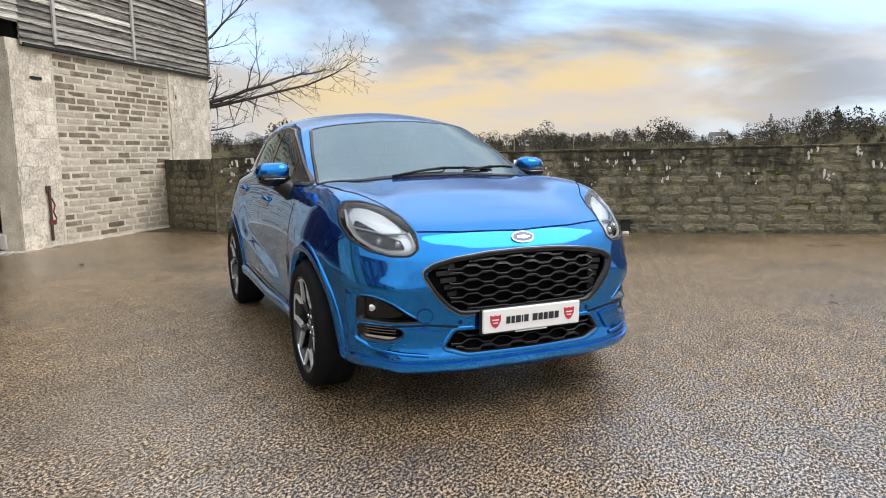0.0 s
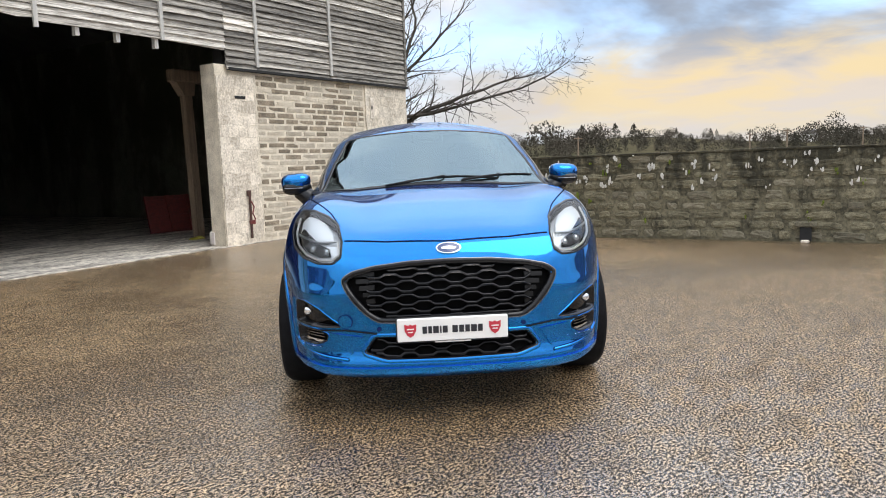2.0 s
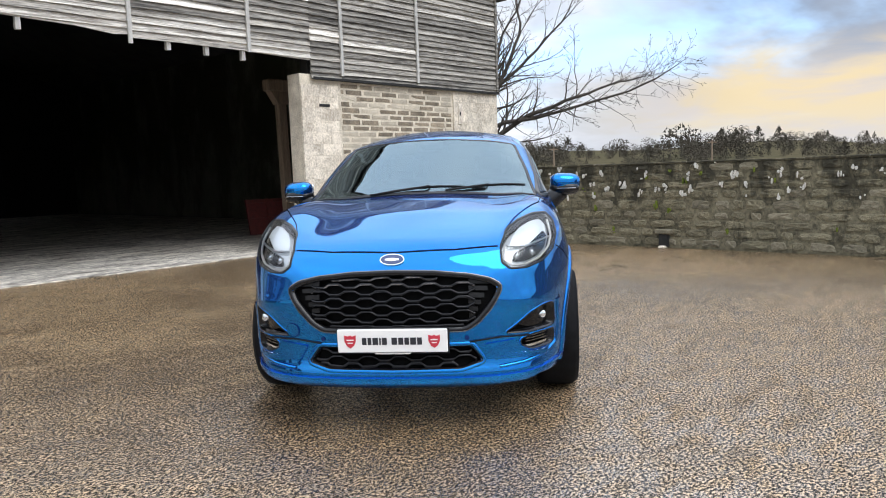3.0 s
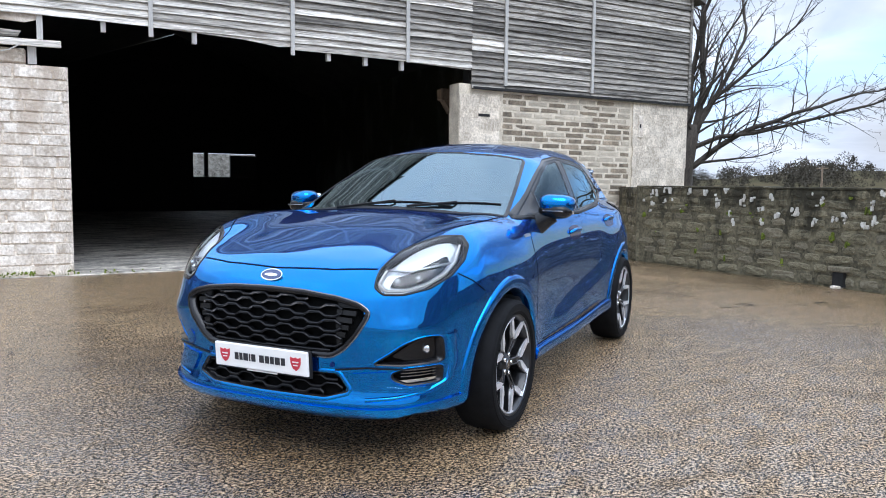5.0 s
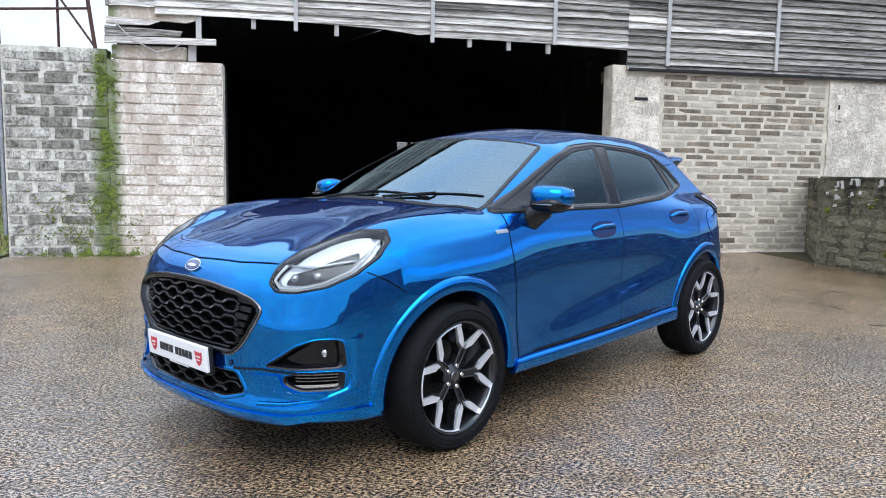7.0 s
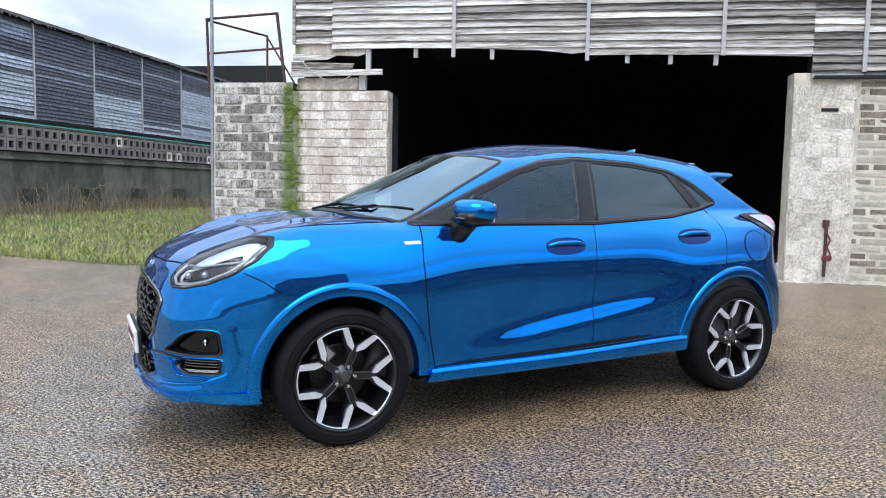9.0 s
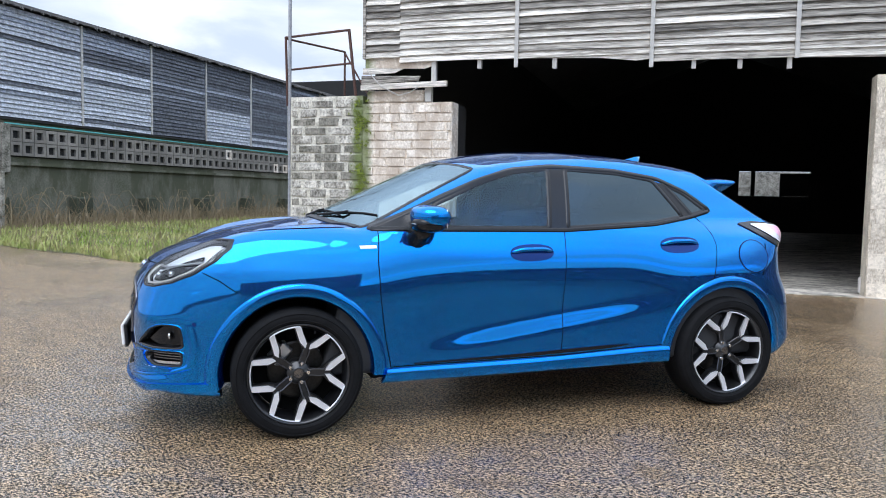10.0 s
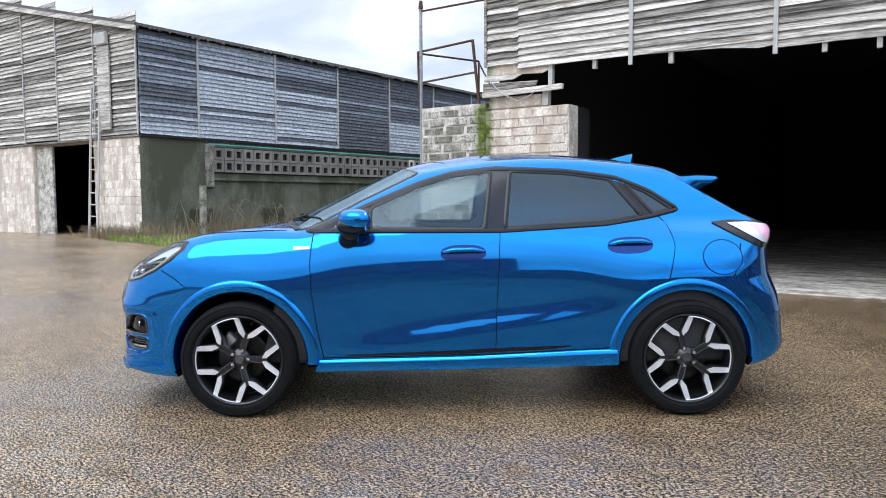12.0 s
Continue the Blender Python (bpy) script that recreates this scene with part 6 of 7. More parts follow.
def shut_line(pts, side, w=0.0035, lift=0.0034):
    q = rounded(pts, False, 70, 2)
    t = np.gradient(q, axis=0)
    n = np.stack([-t[:, 1], t[:, 0]], 1)
    n = n / np.maximum(np.linalg.norm(n, axis=1, keepdims=True), 1e-9) * w
    rows = [lay(q + n * s, side, np.full(len(q), lift)) for s in (-1, 1)]
    return sheet(np.stack(rows, 1))


def handle_on(side, door, yc, zc, tilt):
    sgn = 1 if side == "left" else -1
    th = np.linspace(0, 2 * np.pi, 40, endpoint=False)
    oval = np.stack([0.132 * np.sign(np.cos(th)) * np.abs(np.cos(th)) ** 0.8, 0.047 * np.sign(np.sin(th)) * np.abs(np.sin(th)) ** 0.8], 1)
    rot = np.array([[np.cos(tilt), -np.sin(tilt)], [np.sin(tilt), np.cos(tilt)]])
    oval = oval @ rot.T + (yc, zc)
    cup = panel_part("handle_cup", fill(oval, side, 0.0035, 10, 6, 0), "cupblue", door)
    p = lay(np.array([(yc - 0.125, zc + 0.002), (yc - 0.06, zc + 0.013), (yc + 0.06, zc + 0.015), (yc + 0.125, zc + 0.008)]), side, np.array([0.004, 0.024, 0.024, 0.004]))
    bm = bmesh.new()
    add_tube(bm, [Vector(v) for v in resample(p, 14)], [0.008, 0.011, 0.013, 0.0135, 0.0135, 0.0135, 0.0135, 0.0135, 0.0135, 0.0135, 0.0135, 0.013, 0.011, 0.008], 10)
    panel_part("handle", bm, "paint", door)


# darker body blue: handle recesses are flat patches with their shade as colour
MAT["cupblue"] = plain("shaded_blue_cup", (0.002, 0.025, 0.14), 0.25, 0.6, 0.2)
for side in ("left", "right"):
    fd = panel_part("front_door", ruled(DOOR_F[0], DOOR_F[1], side, 0.0016, 26, 40, 0.004), "paint")
    rd = panel_part("rear_door", ruled(DOOR_R[0], DOOR_R[1], side, 0.0016, 30, 36, 0.004), "paint")
    handle_on(side, fd, 0.0, 0.943, 0.02)
    handle_on(side, rd, 0.965, 0.985, 0.03)
    for pts in ([(-0.870, 1.06), (-0.882, 0.90), (-0.872, 0.72), (-0.842, 0.50), (-0.804, 0.32)], [(0.2142, 1.06), (0.2072, 0.90), (0.1972, 0.72), (0.1902, 0.50), (0.1842, 0.32)],
                [(1.16, 1.150), (1.198, 1.112), (1.2245, 0.98), (1.1775, 0.788), (0.977, 0.582), (0.886, 0.385)], [(-0.80, 0.340), (0.19, 0.360), (0.88, 0.395)]):
        panel_part("shut_line", shut_line(pts, side, 0.0026, 0.0012), "liner")
    # arch mouldings
    for yc, a0, a1 in ((-HUB_Y, -5, 192), (HUB_Y, -2, 185)):
        ang_ = np.radians(np.linspace(a0, a1, 70))
        prof = [(0.371, -0.070), (0.374, -0.016), (0.379, 0.004), (0.386, 0.010), (0.396, 0.0125), (0.418, 0.0125), (0.436, 0.0105), (0.444, 0.004), (0.449, -0.004)]
        rows = []
        for rad, lift in prof:
            k = 1.0 + 0.03 * np.abs(np.cos(ang_)) * np.clip((0.7 - np.sin(ang_)) / 0.7, 0, 1)
            uv = np.stack([yc + rad * k * np.cos(ang_), HUB_Z + rad * 1.02 * np.sin(ang_) + 0.006], 1)
            rows.append(lay(uv, side, np.full(len(uv), lift)))
        panel_part("wheel_arch_moulding", sheet(np.stack(rows, 1)), "paint")
    # sill with a gloss black blade along it
    panel_part("sill_skirt", ruled([(-0.86, 0.262), (0, 0.276), (0.89, 0.296)], [(-0.83, 0.330), (0, 0.348), (0.885, 0.388)], side, np.array([0.016, 0.024, 0.025, 0.025, 0.025, 0.024, 0.010]), 50, 7, 0.03), "paint")
    panel_part("sill_blade", ruled([(-0.68, 0.350), (0, 0.364), (0.48, 0.386), (0.62, 0.402)], [(-0.68, 0.356), (0, 0.384), (0.48, 0.407), (0.62, 0.408)], side, 0.008, 44, 5, 0.012), "gloss", label="gloss black sill blade")
    # fender badge and side sensor
    panel_part("fender_badge", fill([(-0.975, 0.967), (-0.885, 0.970), (-0.890, 0.986), (-0.980, 0.983)], side, 0.004, 6, 4, 0, 0.003), "satin")
    th = np.linspace(0, 2 * np.pi, 24, endpoint=False)
    panel_part("side_sensor", fill(np.stack([-1.80 + 0.011 * np.cos(th), 0.59 + 0.011 * np.sin(th)], 1), side, 0.002, 6, 3, 0), "cupblue")
    # tail lamp
    tl = panel_part("tail_lamp", fill([(1.475, 1.112), (1.60, 1.124), (1.80, 1.112), (1.895, 1.075), (1.885, 1.00), (1.84, 0.955), (1.74, 0.968), (1.58, 1.045)], side, 0.006, 16, 7, 1, 0.01), "gloss")
    panel_part("tail_lens", fill([(1.565, 1.104), (1.70, 1.108), (1.83, 1.092), (1.862, 1.04), (1.845, 0.985), (1.76, 0.998), (1.66, 1.045)], side, 0.010, 12, 6, 1), "claylens", tl, "pale grey tail lamp lens")
    panel_part("tail_lens_pink", fill([(1.70, 1.098), (1.825, 1.085), (1.850, 1.04), (1.80, 1.01), (1.745, 1.045)], side, 0.0115, 10, 5, 1), "pinklens", tl, "rose pink tail lamp lens")
    panel_part("tail_lens_red", fill([(1.80, 0.995), (1.835, 1.03), (1.868, 1.02), (1.852, 0.982)], side, 0.013, 8, 4, 1), "redlens", tl, "red tail lamp lens")
    panel_part("tail_crease", shut_line([(1.62, 0.99), (1.60, 0.90), (1.56, 0.80)], side, 0.003, 0.002), "liner")
    panel_part("bumper_line", shut_line([(-1.76, 0.848), (-1.68, 0.81), (-1.60, 0.755)], side, 0.0022, 0.002), "liner")
th = np.linspace(0, 2 * np.pi, 48, endpoint=False)
flap = np.stack([1.50 + 0.118 * np.cos(th), 0.915 + 0.098 * np.sin(th)], 1)
panel_part("fuel_flap", fill(flap, "left", 0.003, 12, 6, 0, 0.004), "paint")
panel_part("shut_line", ring(flap, "left", (0.003, -0.003), (0.0032, 0.0032), 60, 0), "cupblue")

# bonnet
HOOD_L = [(-0.50, -1.985), (-0.30, -2.035), (0, -2.06), (0.30, -2.035), (0.50, -1.985)]
HOOD_U = [(-0.70, -1.04), (-0.45, -1.10), (-0.2, -1.14), (0, -1.15), (0.2, -1.14), (0.45, -1.10), (0.70, -1.04)]
hood_side = [(0.50, -1.985), (0.525, -1.86), (0.575, -1.72), (0.645, -1.60), (0.70, -1.48), (0.715, -1.25), (0.70, -1.04)]
n_h = 30
aa = resample(hood_side, n_h)
rows = []
for i, (hx, hy) in enumerate(aa):
    k = i / (n_h - 1)
    xs = np.linspace(-hx, hx, 41)
    lo_y, up_y = np.interp(xs / max(hx, 1e-6), [p[0] / 0.5 for p in HOOD_L], [p[1] for p in HOOD_L]), np.interp(xs / max(hx, 1e-6), [p[0] / 0.7 for p in HOOD_U], [p[1] for p in HOOD_U])
    bow = (lo_y - lo_y[0]) * (1 - k) + (up_y - up_y[0]) * k
    rows.append(np.stack([xs, hy + bow], 1))
uv = np.stack(rows)
panel_part("bonnet", sheet(lay(uv, "top", np.full(uv.shape[:2], 0.0016)), rim=0.006), "paint")
for s in (1, -1):
    panel_part("shut_line", shut_line([(s * (x + 0.006), y) for x, y in hood_side[1:]], "top", 0.0024, 0.0012), "liner")
panel_part("shut_line", shut_line([(x, y - 0.005) for x, y in HOOD_L], "top", 0.0022, 0.0014), "liner")

# ---- nose: grille, lower intake, lamps ----
bowl = panel_part("grille_backing", fill(GRILLE, "front", -0.050, 30, 8), "liner")
panel_part("grille_surround", ring(GRILLE, "front", (0.017, 0.014, -0.004, -0.010), (-0.002, 0.006, 0.006, -0.030), 160, 1), "gloss")
panel_part("grille_edge", ring(GRILLE, "front", (0.0165, 0.014, 0.0105), (0.002, 0.0078, 0.0065), 160, 1), "darkchrome")
panel_part("intake_backing", fill(LOWER, "front", -0.045, 24, 6), "liner")
panel_part("intake_lip", ring(LOWER, "front", (0.020, 0.017, 0.010, 0.003), (-0.002, 0.002, 0.004, 0.003), 140, 1), "paint")
panel_part("intake_surround", ring(LOWER, "front", (0.003, -0.003, -0.012), (0.003, 0.001, -0.035), 140, 1), "gloss")


def honeycomb(name, poly, zs, pitch, slope, depth, xlim):
    """Rows of stretched-hexagon bars, each row a part."""
    inner = grow(rounded(poly, True, 120, 1), -0.012)
    for k, z in enumerate(zs):
        xs = np.arange(-0.56, 0.561, 0.008)
        ph = np.mod(xs / pitch + (0.5 if k % 2 else 0.0), 1.0)
        zig = np.interp(ph, (0, 0.32, 0.5, 0.82, 1.0), (-1, -1, 1, 1, -1)) * slope
        ok = inside(inner, xs, z + zig) & (np.abs(xs) < xlim)
        if ok.sum() < 6:
            continue
        xs, zz = xs[ok], (z + zig)[ok]
        uv = np.stack([xs, zz], 1)
        rows_ = [lay(uv + (0, o), "front", np.full(len(xs), l)) for o, l in ((-0.0045, -0.045), (-0.0065, -0.012), (0.0, -0.006), (0.0065, -0.012), (0.0045, -0.045))]
        bar = panel_part(name, sheet(np.stack(rows_, 1)), "gloss")
        # smoked-chrome strip stands in for the highlight on each bar's lower flat
        rows_ = [lay(uv + (0, o), "front", np.full(len(xs), l)) for o, l in ((-0.0068, -0.0115), (-0.0015, -0.0055))]
        panel_part("bar_edge", sheet(np.stack(rows_, 1)), "darkchrome", bar)


honeycomb("grille_bar", GRILLE, np.arange(0.748, 0.50, -0.0345), 0.155, 0.0085, 0.03, 0.40)
honeycomb("intake_bar", LOWER, (0.392, 0.358, 0.328), 0.155, 0.0085, 0.03, 0.40)
for s in (1, -1):
    for k in range(6):
        z = 0.715 - 0.034 * k
        bm = ruled([(s * 0.365, z), (s * (0.47 - 0.016 * k), z - 0.004)], [(s * 0.365, z + 0.024), (s * (0.47 - 0.016 * k), z + 0.018)], "front", -0.018, 12, 3, 0.012)
        panel_part("grille_fin", bm, "trim")
    # slim strake under the plate line running to the fog pocket
    panel_part("strake", ruled([(s * 0.36, 0.430), (s * 0.50, 0.446), (s * 0.66, 0.440)], [(s * 0.36, 0.438), (s * 0.50, 0.453), (s * 0.66, 0.446)], "front", 0.006, 24, 4, 0.01), "gloss")
    flipx = [(s * x, z) for x, z in LAMP]
    hl = panel_part("headlamp", fill(flipx, "front", -0.045, 22, 8), "lampgrey")
    panel_part("lamp_surround", ring(flipx, "front", (0.009, 0.007, -0.002, -0.006), (-0.002, 0.0025, 0.002, -0.030), 110, 1), "gloss", hl)
    up = [(s * x, z) for x, z in [(0.565, 0.925), (0.60, 0.968), (0.660, 0.995), (0.715, 0.998), (0.750, 0.965), (0.755, 0.905), (0.64, 0.880), (0.56, 0.885)]]
    lw = [(s * x, z) for x, z in [(0.545, 0.865), (0.64, 0.862), (0.745, 0.885), (0.735, 0.845), (0.70, 0.815), (0.63, 0.795), (0.565, 0.797), (0.542, 0.820)]]
    panel_part("upper_reflector", fill(up, "front", -0.026, 14, 6), "lampwhite", hl, "pale silvery reflector")
    panel_part("lower_reflector", fill(lw, "front", -0.028, 14, 6), "lampwhite", hl, "pale silvery reflector")
    dark_bit = [(s * x, z) for x, z in [(0.575, 0.802), (0.64, 0.800), (0.705, 0.820), (0.742, 0.858), (0.757, 0.905), (0.735, 0.940), (0.690, 0.905), (0.640, 0.868), (0.585, 0.850)]]
    panel_part("lamp_bezel", fill(dark_bit, "front", -0.022, 12, 5), "gloss", hl, "gloss black lamp bezel")
    for cx, cz in ((0.60, 0.832), (0.675, 0.842)):
        bm = bmesh.new()
        bmesh.ops.create_uvsphere(bm, u_segments=16, v_segments=8, radius=0.019)
        c = lay(np.array([(s * cx, cz)]), "front", np.array([-0.026]))[0]
        bmesh.ops.translate(bm, verts=bm.verts, vec=c)
        panel_part("projector", bm, "chrome", hl)
    hook = [(0.537, 0.875), (0.530, 0.815), (0.565, 0.786), (0.635, 0.786), (0.705, 0.808), (0.752, 0.852), (0.768, 0.905), (0.752, 0.975)]
    P3 = lay(np.array([(s * x, z) for x, z in resample(hook, 30)]), "front", np.full(30, -0.010))
    bm = bmesh.new()
    add_tube(bm, [Vector(p) for p in P3], 0.006, 6)
    panel_part("running_light", bm, "white", hl, "white running light strip")
    P3 = lay(np.array([(s * x, z) for x, z in resample([(0.542, 0.878), (0.64, 0.872), (0.758, 0.900)], 16)]), "front", np.full(16, -0.014))
    bm = bmesh.new()
    add_tube(bm, [Vector(p) for p in P3], 0.006, 6)
    panel_part("divider", bm, "satin", hl)
    panel_part("lamp_lens", fill(flipx, "front", 0.001, 22, 8), "lens", hl, "clear lamp lens")
    # fog pockets
    for nm, poly in (("fog_pocket", FOG_UP), ("air_pocket", FOG_LOW)):
        fx = [(s * x, z) for x, z in poly]
        pk = panel_part(nm, fill(fx, "front", -0.045, 16, 6), "liner")
        panel_part("pocket_lip", ring(fx, "front", (0.009, 0.007, 0.005, 0.003), (-0.002, 0.002, 0.003, 0.002), 90, 1), "paint", pk)
        panel_part("pocket_edge", ring(fx, "front", (0.003, -0.003, -0.012), (0.003, 0.001, -0.040), 90, 1), "gloss", pk)
        if nm == "fog_pocket":
            panel_part("pocket_face", fill([(s * x, z) for x, z in [(0.752, 0.570), (0.716, 0.570), (0.60, 0.492), (0.66, 0.472), (0.752, 0.474)]], "front", -0.030, 10, 5), "gloss", pk)
            bm = bmesh.new()
            bmesh.ops.create_uvsphere(bm, u_segments=18, v_segments=10, radius=0.021)
            for v in bm.verts:
                v.co.y *= 0.45
            bmesh.ops.translate(bm, verts=bm.verts, vec=lay(np.array([(s * 0.722, 0.522)]), "front", np.array([-0.022]))[0])
            fl = panel_part("fog_lamp", bm, "chrome", pk, "small round silvery fog lamp")
        else:
            panel_part("reflector", ruled([(s * 0.650, 0.378), (s * 0.755, 0.381)], [(s * 0.630, 0.390), (s * 0.755, 0.394)], "front", -0.016, 10, 3, 0.008), "chrome", pk, "silvery strip lamp")
            for z in (0.402, 0.415, 0.428):
                panel_part("slat", ruled([(s * 0.635, z), (s * 0.755, z + 0.002)], [(s * 0.635, z + 0.005), (s * 0.755, z + 0.007)], "front", -0.020, 10, 3, 0.008), "darkchrome", pk)
    # raised C-shaped bumper fin round the pockets
    cfin = [(s * x, z) for x, z in [(0.785, 0.585), (0.788, 0.45), (0.775, 0.372), (0.725, 0.338), (0.62, 0.316), (0.50, 0.306)]]
    q = rounded(cfin, False, 60, 2)
    t_ = np.gradient(q, axis=0)
    nn = np.stack([-t_[:, 1], t_[:, 0]], 1)
    nn = nn / np.linalg.norm(nn, axis=1, keepdims=True)
    rows_ = [lay(q + nn * o, "front", np.full(60, l)) for o, l in ((-0.012, -0.003), (-0.006, 0.007), (0.0, 0.009), (0.006, 0.006), (0.012, -0.003))]
    panel_part("bumper_fin", sheet(np.stack(rows_, 1)), "paint")
    blade = [(s * x, z) for x, z in [(0.428, 0.420), (0.585, 0.434), (0.590, 0.398), (0.640, 0.362), (0.735, 0.360), (0.715, 0.338), (0.56, 0.324), (0.485, 0.328)]]
    panel_part("bumper_blade", fill(blade, "front", 0.010, 14, 6, 1, 0.014, centre=(s * 0.545, 0.368)), "paint")
    for cx, cz in ((0.348, 0.455),):
        th = np.linspace(0, 2 * np.pi, 20, endpoint=False)
        panel_part("park_sensor", fill(np.stack([s * cx + 0.011 * np.cos(th), cz + 0.011 * np.sin(th)], 1), "front", 0.004, 5, 3, 0), "cupblue")
# front lip
lip_lo = [(-0.80, 0.284), (-0.62, 0.238), (-0.42, 0.228), (0, 0.226), (0.42, 0.228), (0.62, 0.238), (0.80, 0.284)]
lip_hi = [(-0.80, 0.292), (-0.62, 0.272), (-0.42, 0.270), (0, 0.272), (0.42, 0.270), (0.62, 0.272), (0.80, 0.292)]
panel_part("front_lip", ruled(lip_lo, lip_hi, "front", 0.014, 60, 6, 0.016), "paint")
th = np.linspace(0, 2 * np.pi, 40, endpoint=False)
tow = np.stack([-0.509 + 0.034 * np.cos(th), 0.492 + 0.034 * np.sin(th)], 1)
panel_part("tow_cover", fill(tow, "front", 0.0035, 10, 4, 0, 0.003), "paint")
panel_part("shut_line", ring(tow, "front", (0.002, -0.002), (0.0036, 0.0036), 48, 0), "cupblue")
oval = np.stack([0.060 * np.cos(th), 0.826 + 0.024 * np.sin(th)], 1)
bd = panel_part("badge", fill(oval, "front", 0.009, 10, 5, 0, 0.008), "chrome", label="chrome-rimmed dark oval badge")
panel_part("badge_face", fill(np.stack([0.054 * np.cos(th), 0.826 + 0.0195 * np.sin(th)], 1), "front", 0.0105, 10, 4, 0), plain("badge_blue", (0.01, 0.03, 0.12), 0.2, coat=1.0), bd)
panel_part("badge_mark", ruled([(-0.034, 0.822), (0, 0.818), (0.034, 0.822)], [(-0.034, 0.828), (0, 0.832), (0.034, 0.828)], "front", 0.0118, 12, 3), "chrome", bd)

# plate on a holder, with two red shields and dark bars for the lettering
PL = pose(0, -2.186, 0.456, 4, 0, 0)
plate = part("plate", box(-0.262, 0.262, -0.004, 0.012, -0.056, 0.056, 0.004), "white", CAR, "white acrylic show plate", m=PL)
part("plate_holder", box(-0.268, 0.268, 0.0125, 0.030, -0.068, 0.058, 0.004), "trim", CAR, m=PL)
x = -0.143
for k, w in enumerate((0.021, 0.017, 0.026, 0.007, 0.023, 0, 0.026, 0.023, 0.021, 0.027, 0.022)):
    if w == 0:
        x += 0.016
        continue
    part("letter_bar", box(x, x + w, -0.0065, -0.0045, -0.017, 0.017), "ink", plate)
    x += w + 0.0062
part("small_print", box(-0.085, 0.085, 0.0045, 0.0115, -0.0665, -0.0605), "white", CAR, m=PL)
for sx in (-0.200, 0.200):
    sh = prism([(sx - 0.028, 0.030), (sx - 0.010, 0.024), (sx, 0.030), (sx + 0.010, 0.024), (sx + 0.028, 0.030), (sx + 0.027, 0.0), (sx + 0.016, -0.022), (sx, -0.034), (sx - 0.016, -0.022), (sx - 0.027, 0.0)], -0.0065, -0.0045)
    sd = part("shield", sh, "shield", plate, "small red shield emblem")
    part("shield_bar", box(sx - 0.017, sx + 0.017, -0.0078, -0.0068, 0.004, 0.010), "white", sd)
    part("shield_bar", box(sx - 0.012, sx + 0.012, -0.0078, -0.0068, -0.010, -0.005), "white", sd)


# ---- mirrors, wipers, aerial, spoiler ----
def pod(bm, c, size, n=18, m=12, power=0.75):
    rows_ = []
    for i in range(m + 1):
        ph = math.pi * i / m - math.pi / 2
        rows_.append([bm.verts.new((c[0] + size[0] * math.copysign(abs(math.cos(ph) * math.cos(t)) ** power, math.cos(t)), c[1] + size[1] * math.copysign(abs(math.cos(ph) * math.sin(t)) ** power, math.sin(t)), c[2] + size[2] * math.copysign(abs(math.sin(ph)) ** power, math.sin(ph)))) for t in (2 * math.pi * k / n for k in range(n))])
    for a, b in zip(rows_, rows_[1:]):
        for k in range(n):
            bm.faces.new((a[k], a[(k + 1) % n], b[(k + 1) % n], b[k]))
    bmesh.ops.remove_doubles(bm, verts=bm.verts, dist=0.0005)
    return bm


for s in (1, -1):
    mr = panel_part("door_mirror", pod(bmesh.new(), (s * 0.898, -0.632, 1.140), (0.098, 0.092, 0.060)), "paint")
    for v in mr.data.vertices:
        v.co.y += 0.025 * max(0, abs(v.co.x) - 0.85) / 0.1
        v.co.z += 0.010 * max(0, 0.90 - abs(v.co.x)) / 0.1
    low = pod(bmesh.new(), (s * 0.890, -0.628, 1.102), (0.096, 0.090, 0.045))
    panel_part("mirror_lower", low, "gloss", mr, "gloss black lower mirror casing")
    panel_part("indicator", box(s * 0.90 - 0.062, s * 0.90 + 0.062, -0.722, -0.708, 1.100, 1.108, 0.003), "darkchrome", mr)
    arm = bmesh.new()
    add_tube(arm, [(s * 0.765, -0.665, 1.000), (s * 0.80, -0.662, 1.030), (s * 0.845, -0.650, 1.065), (s * 0.880, -0.640, 1.085)], [0.066, 0.062, 0.055, 0.050], 14)
    panel_part("mirror_arm", arm, "gloss", mr)
    panel_part("mirror_glass", box(s * 0.895 - 0.082, s * 0.895 + 0.082, -0.552, -0.544, 1.082, 1.180, 0.003), "chrome", mr)


def on_top(x, y, lift):
    return Vector(lay(np.array([(x, y)]), "top", np.array([lift]))[0])


for a, b, base in (((-0.28, -1.09), (0.40, -1.005), (-0.30, -1.11)), ((0.18, -1.075), (0.635, -0.845), (0.16, -1.10))):
    wp = panel_part("wiper", tube([on_top(base[0], base[1], 0.012), on_top((a[0] * 0.55 + b[0] * 0.45), (a[1] * 0.55 + b[1] * 0.45) - 0.02, 0.018), on_top((a[0] + b[0]) / 2, (a[1] + b[1]) / 2, 0.014)], [0.007, 0.006, 0.005], 8), "trim")
    panel_part("wiper_blade", tube([on_top(a[0] + (b[0] - a[0]) * k / 10, a[1] + (b[1] - a[1]) * k / 10, 0.006) for k in range(11)], 0.0042, 6), "trim", wp)
fin = bmesh.new()
q0 = on_top(0, 1.06, 0)
secs = [(1.02, 0.004, 0.006), (1.08, 0.030, 0.020), (1.14, 0.058, 0.022), (1.165, 0.064, 0.012), (1.175, 0.0, 0.020)]
prev = None
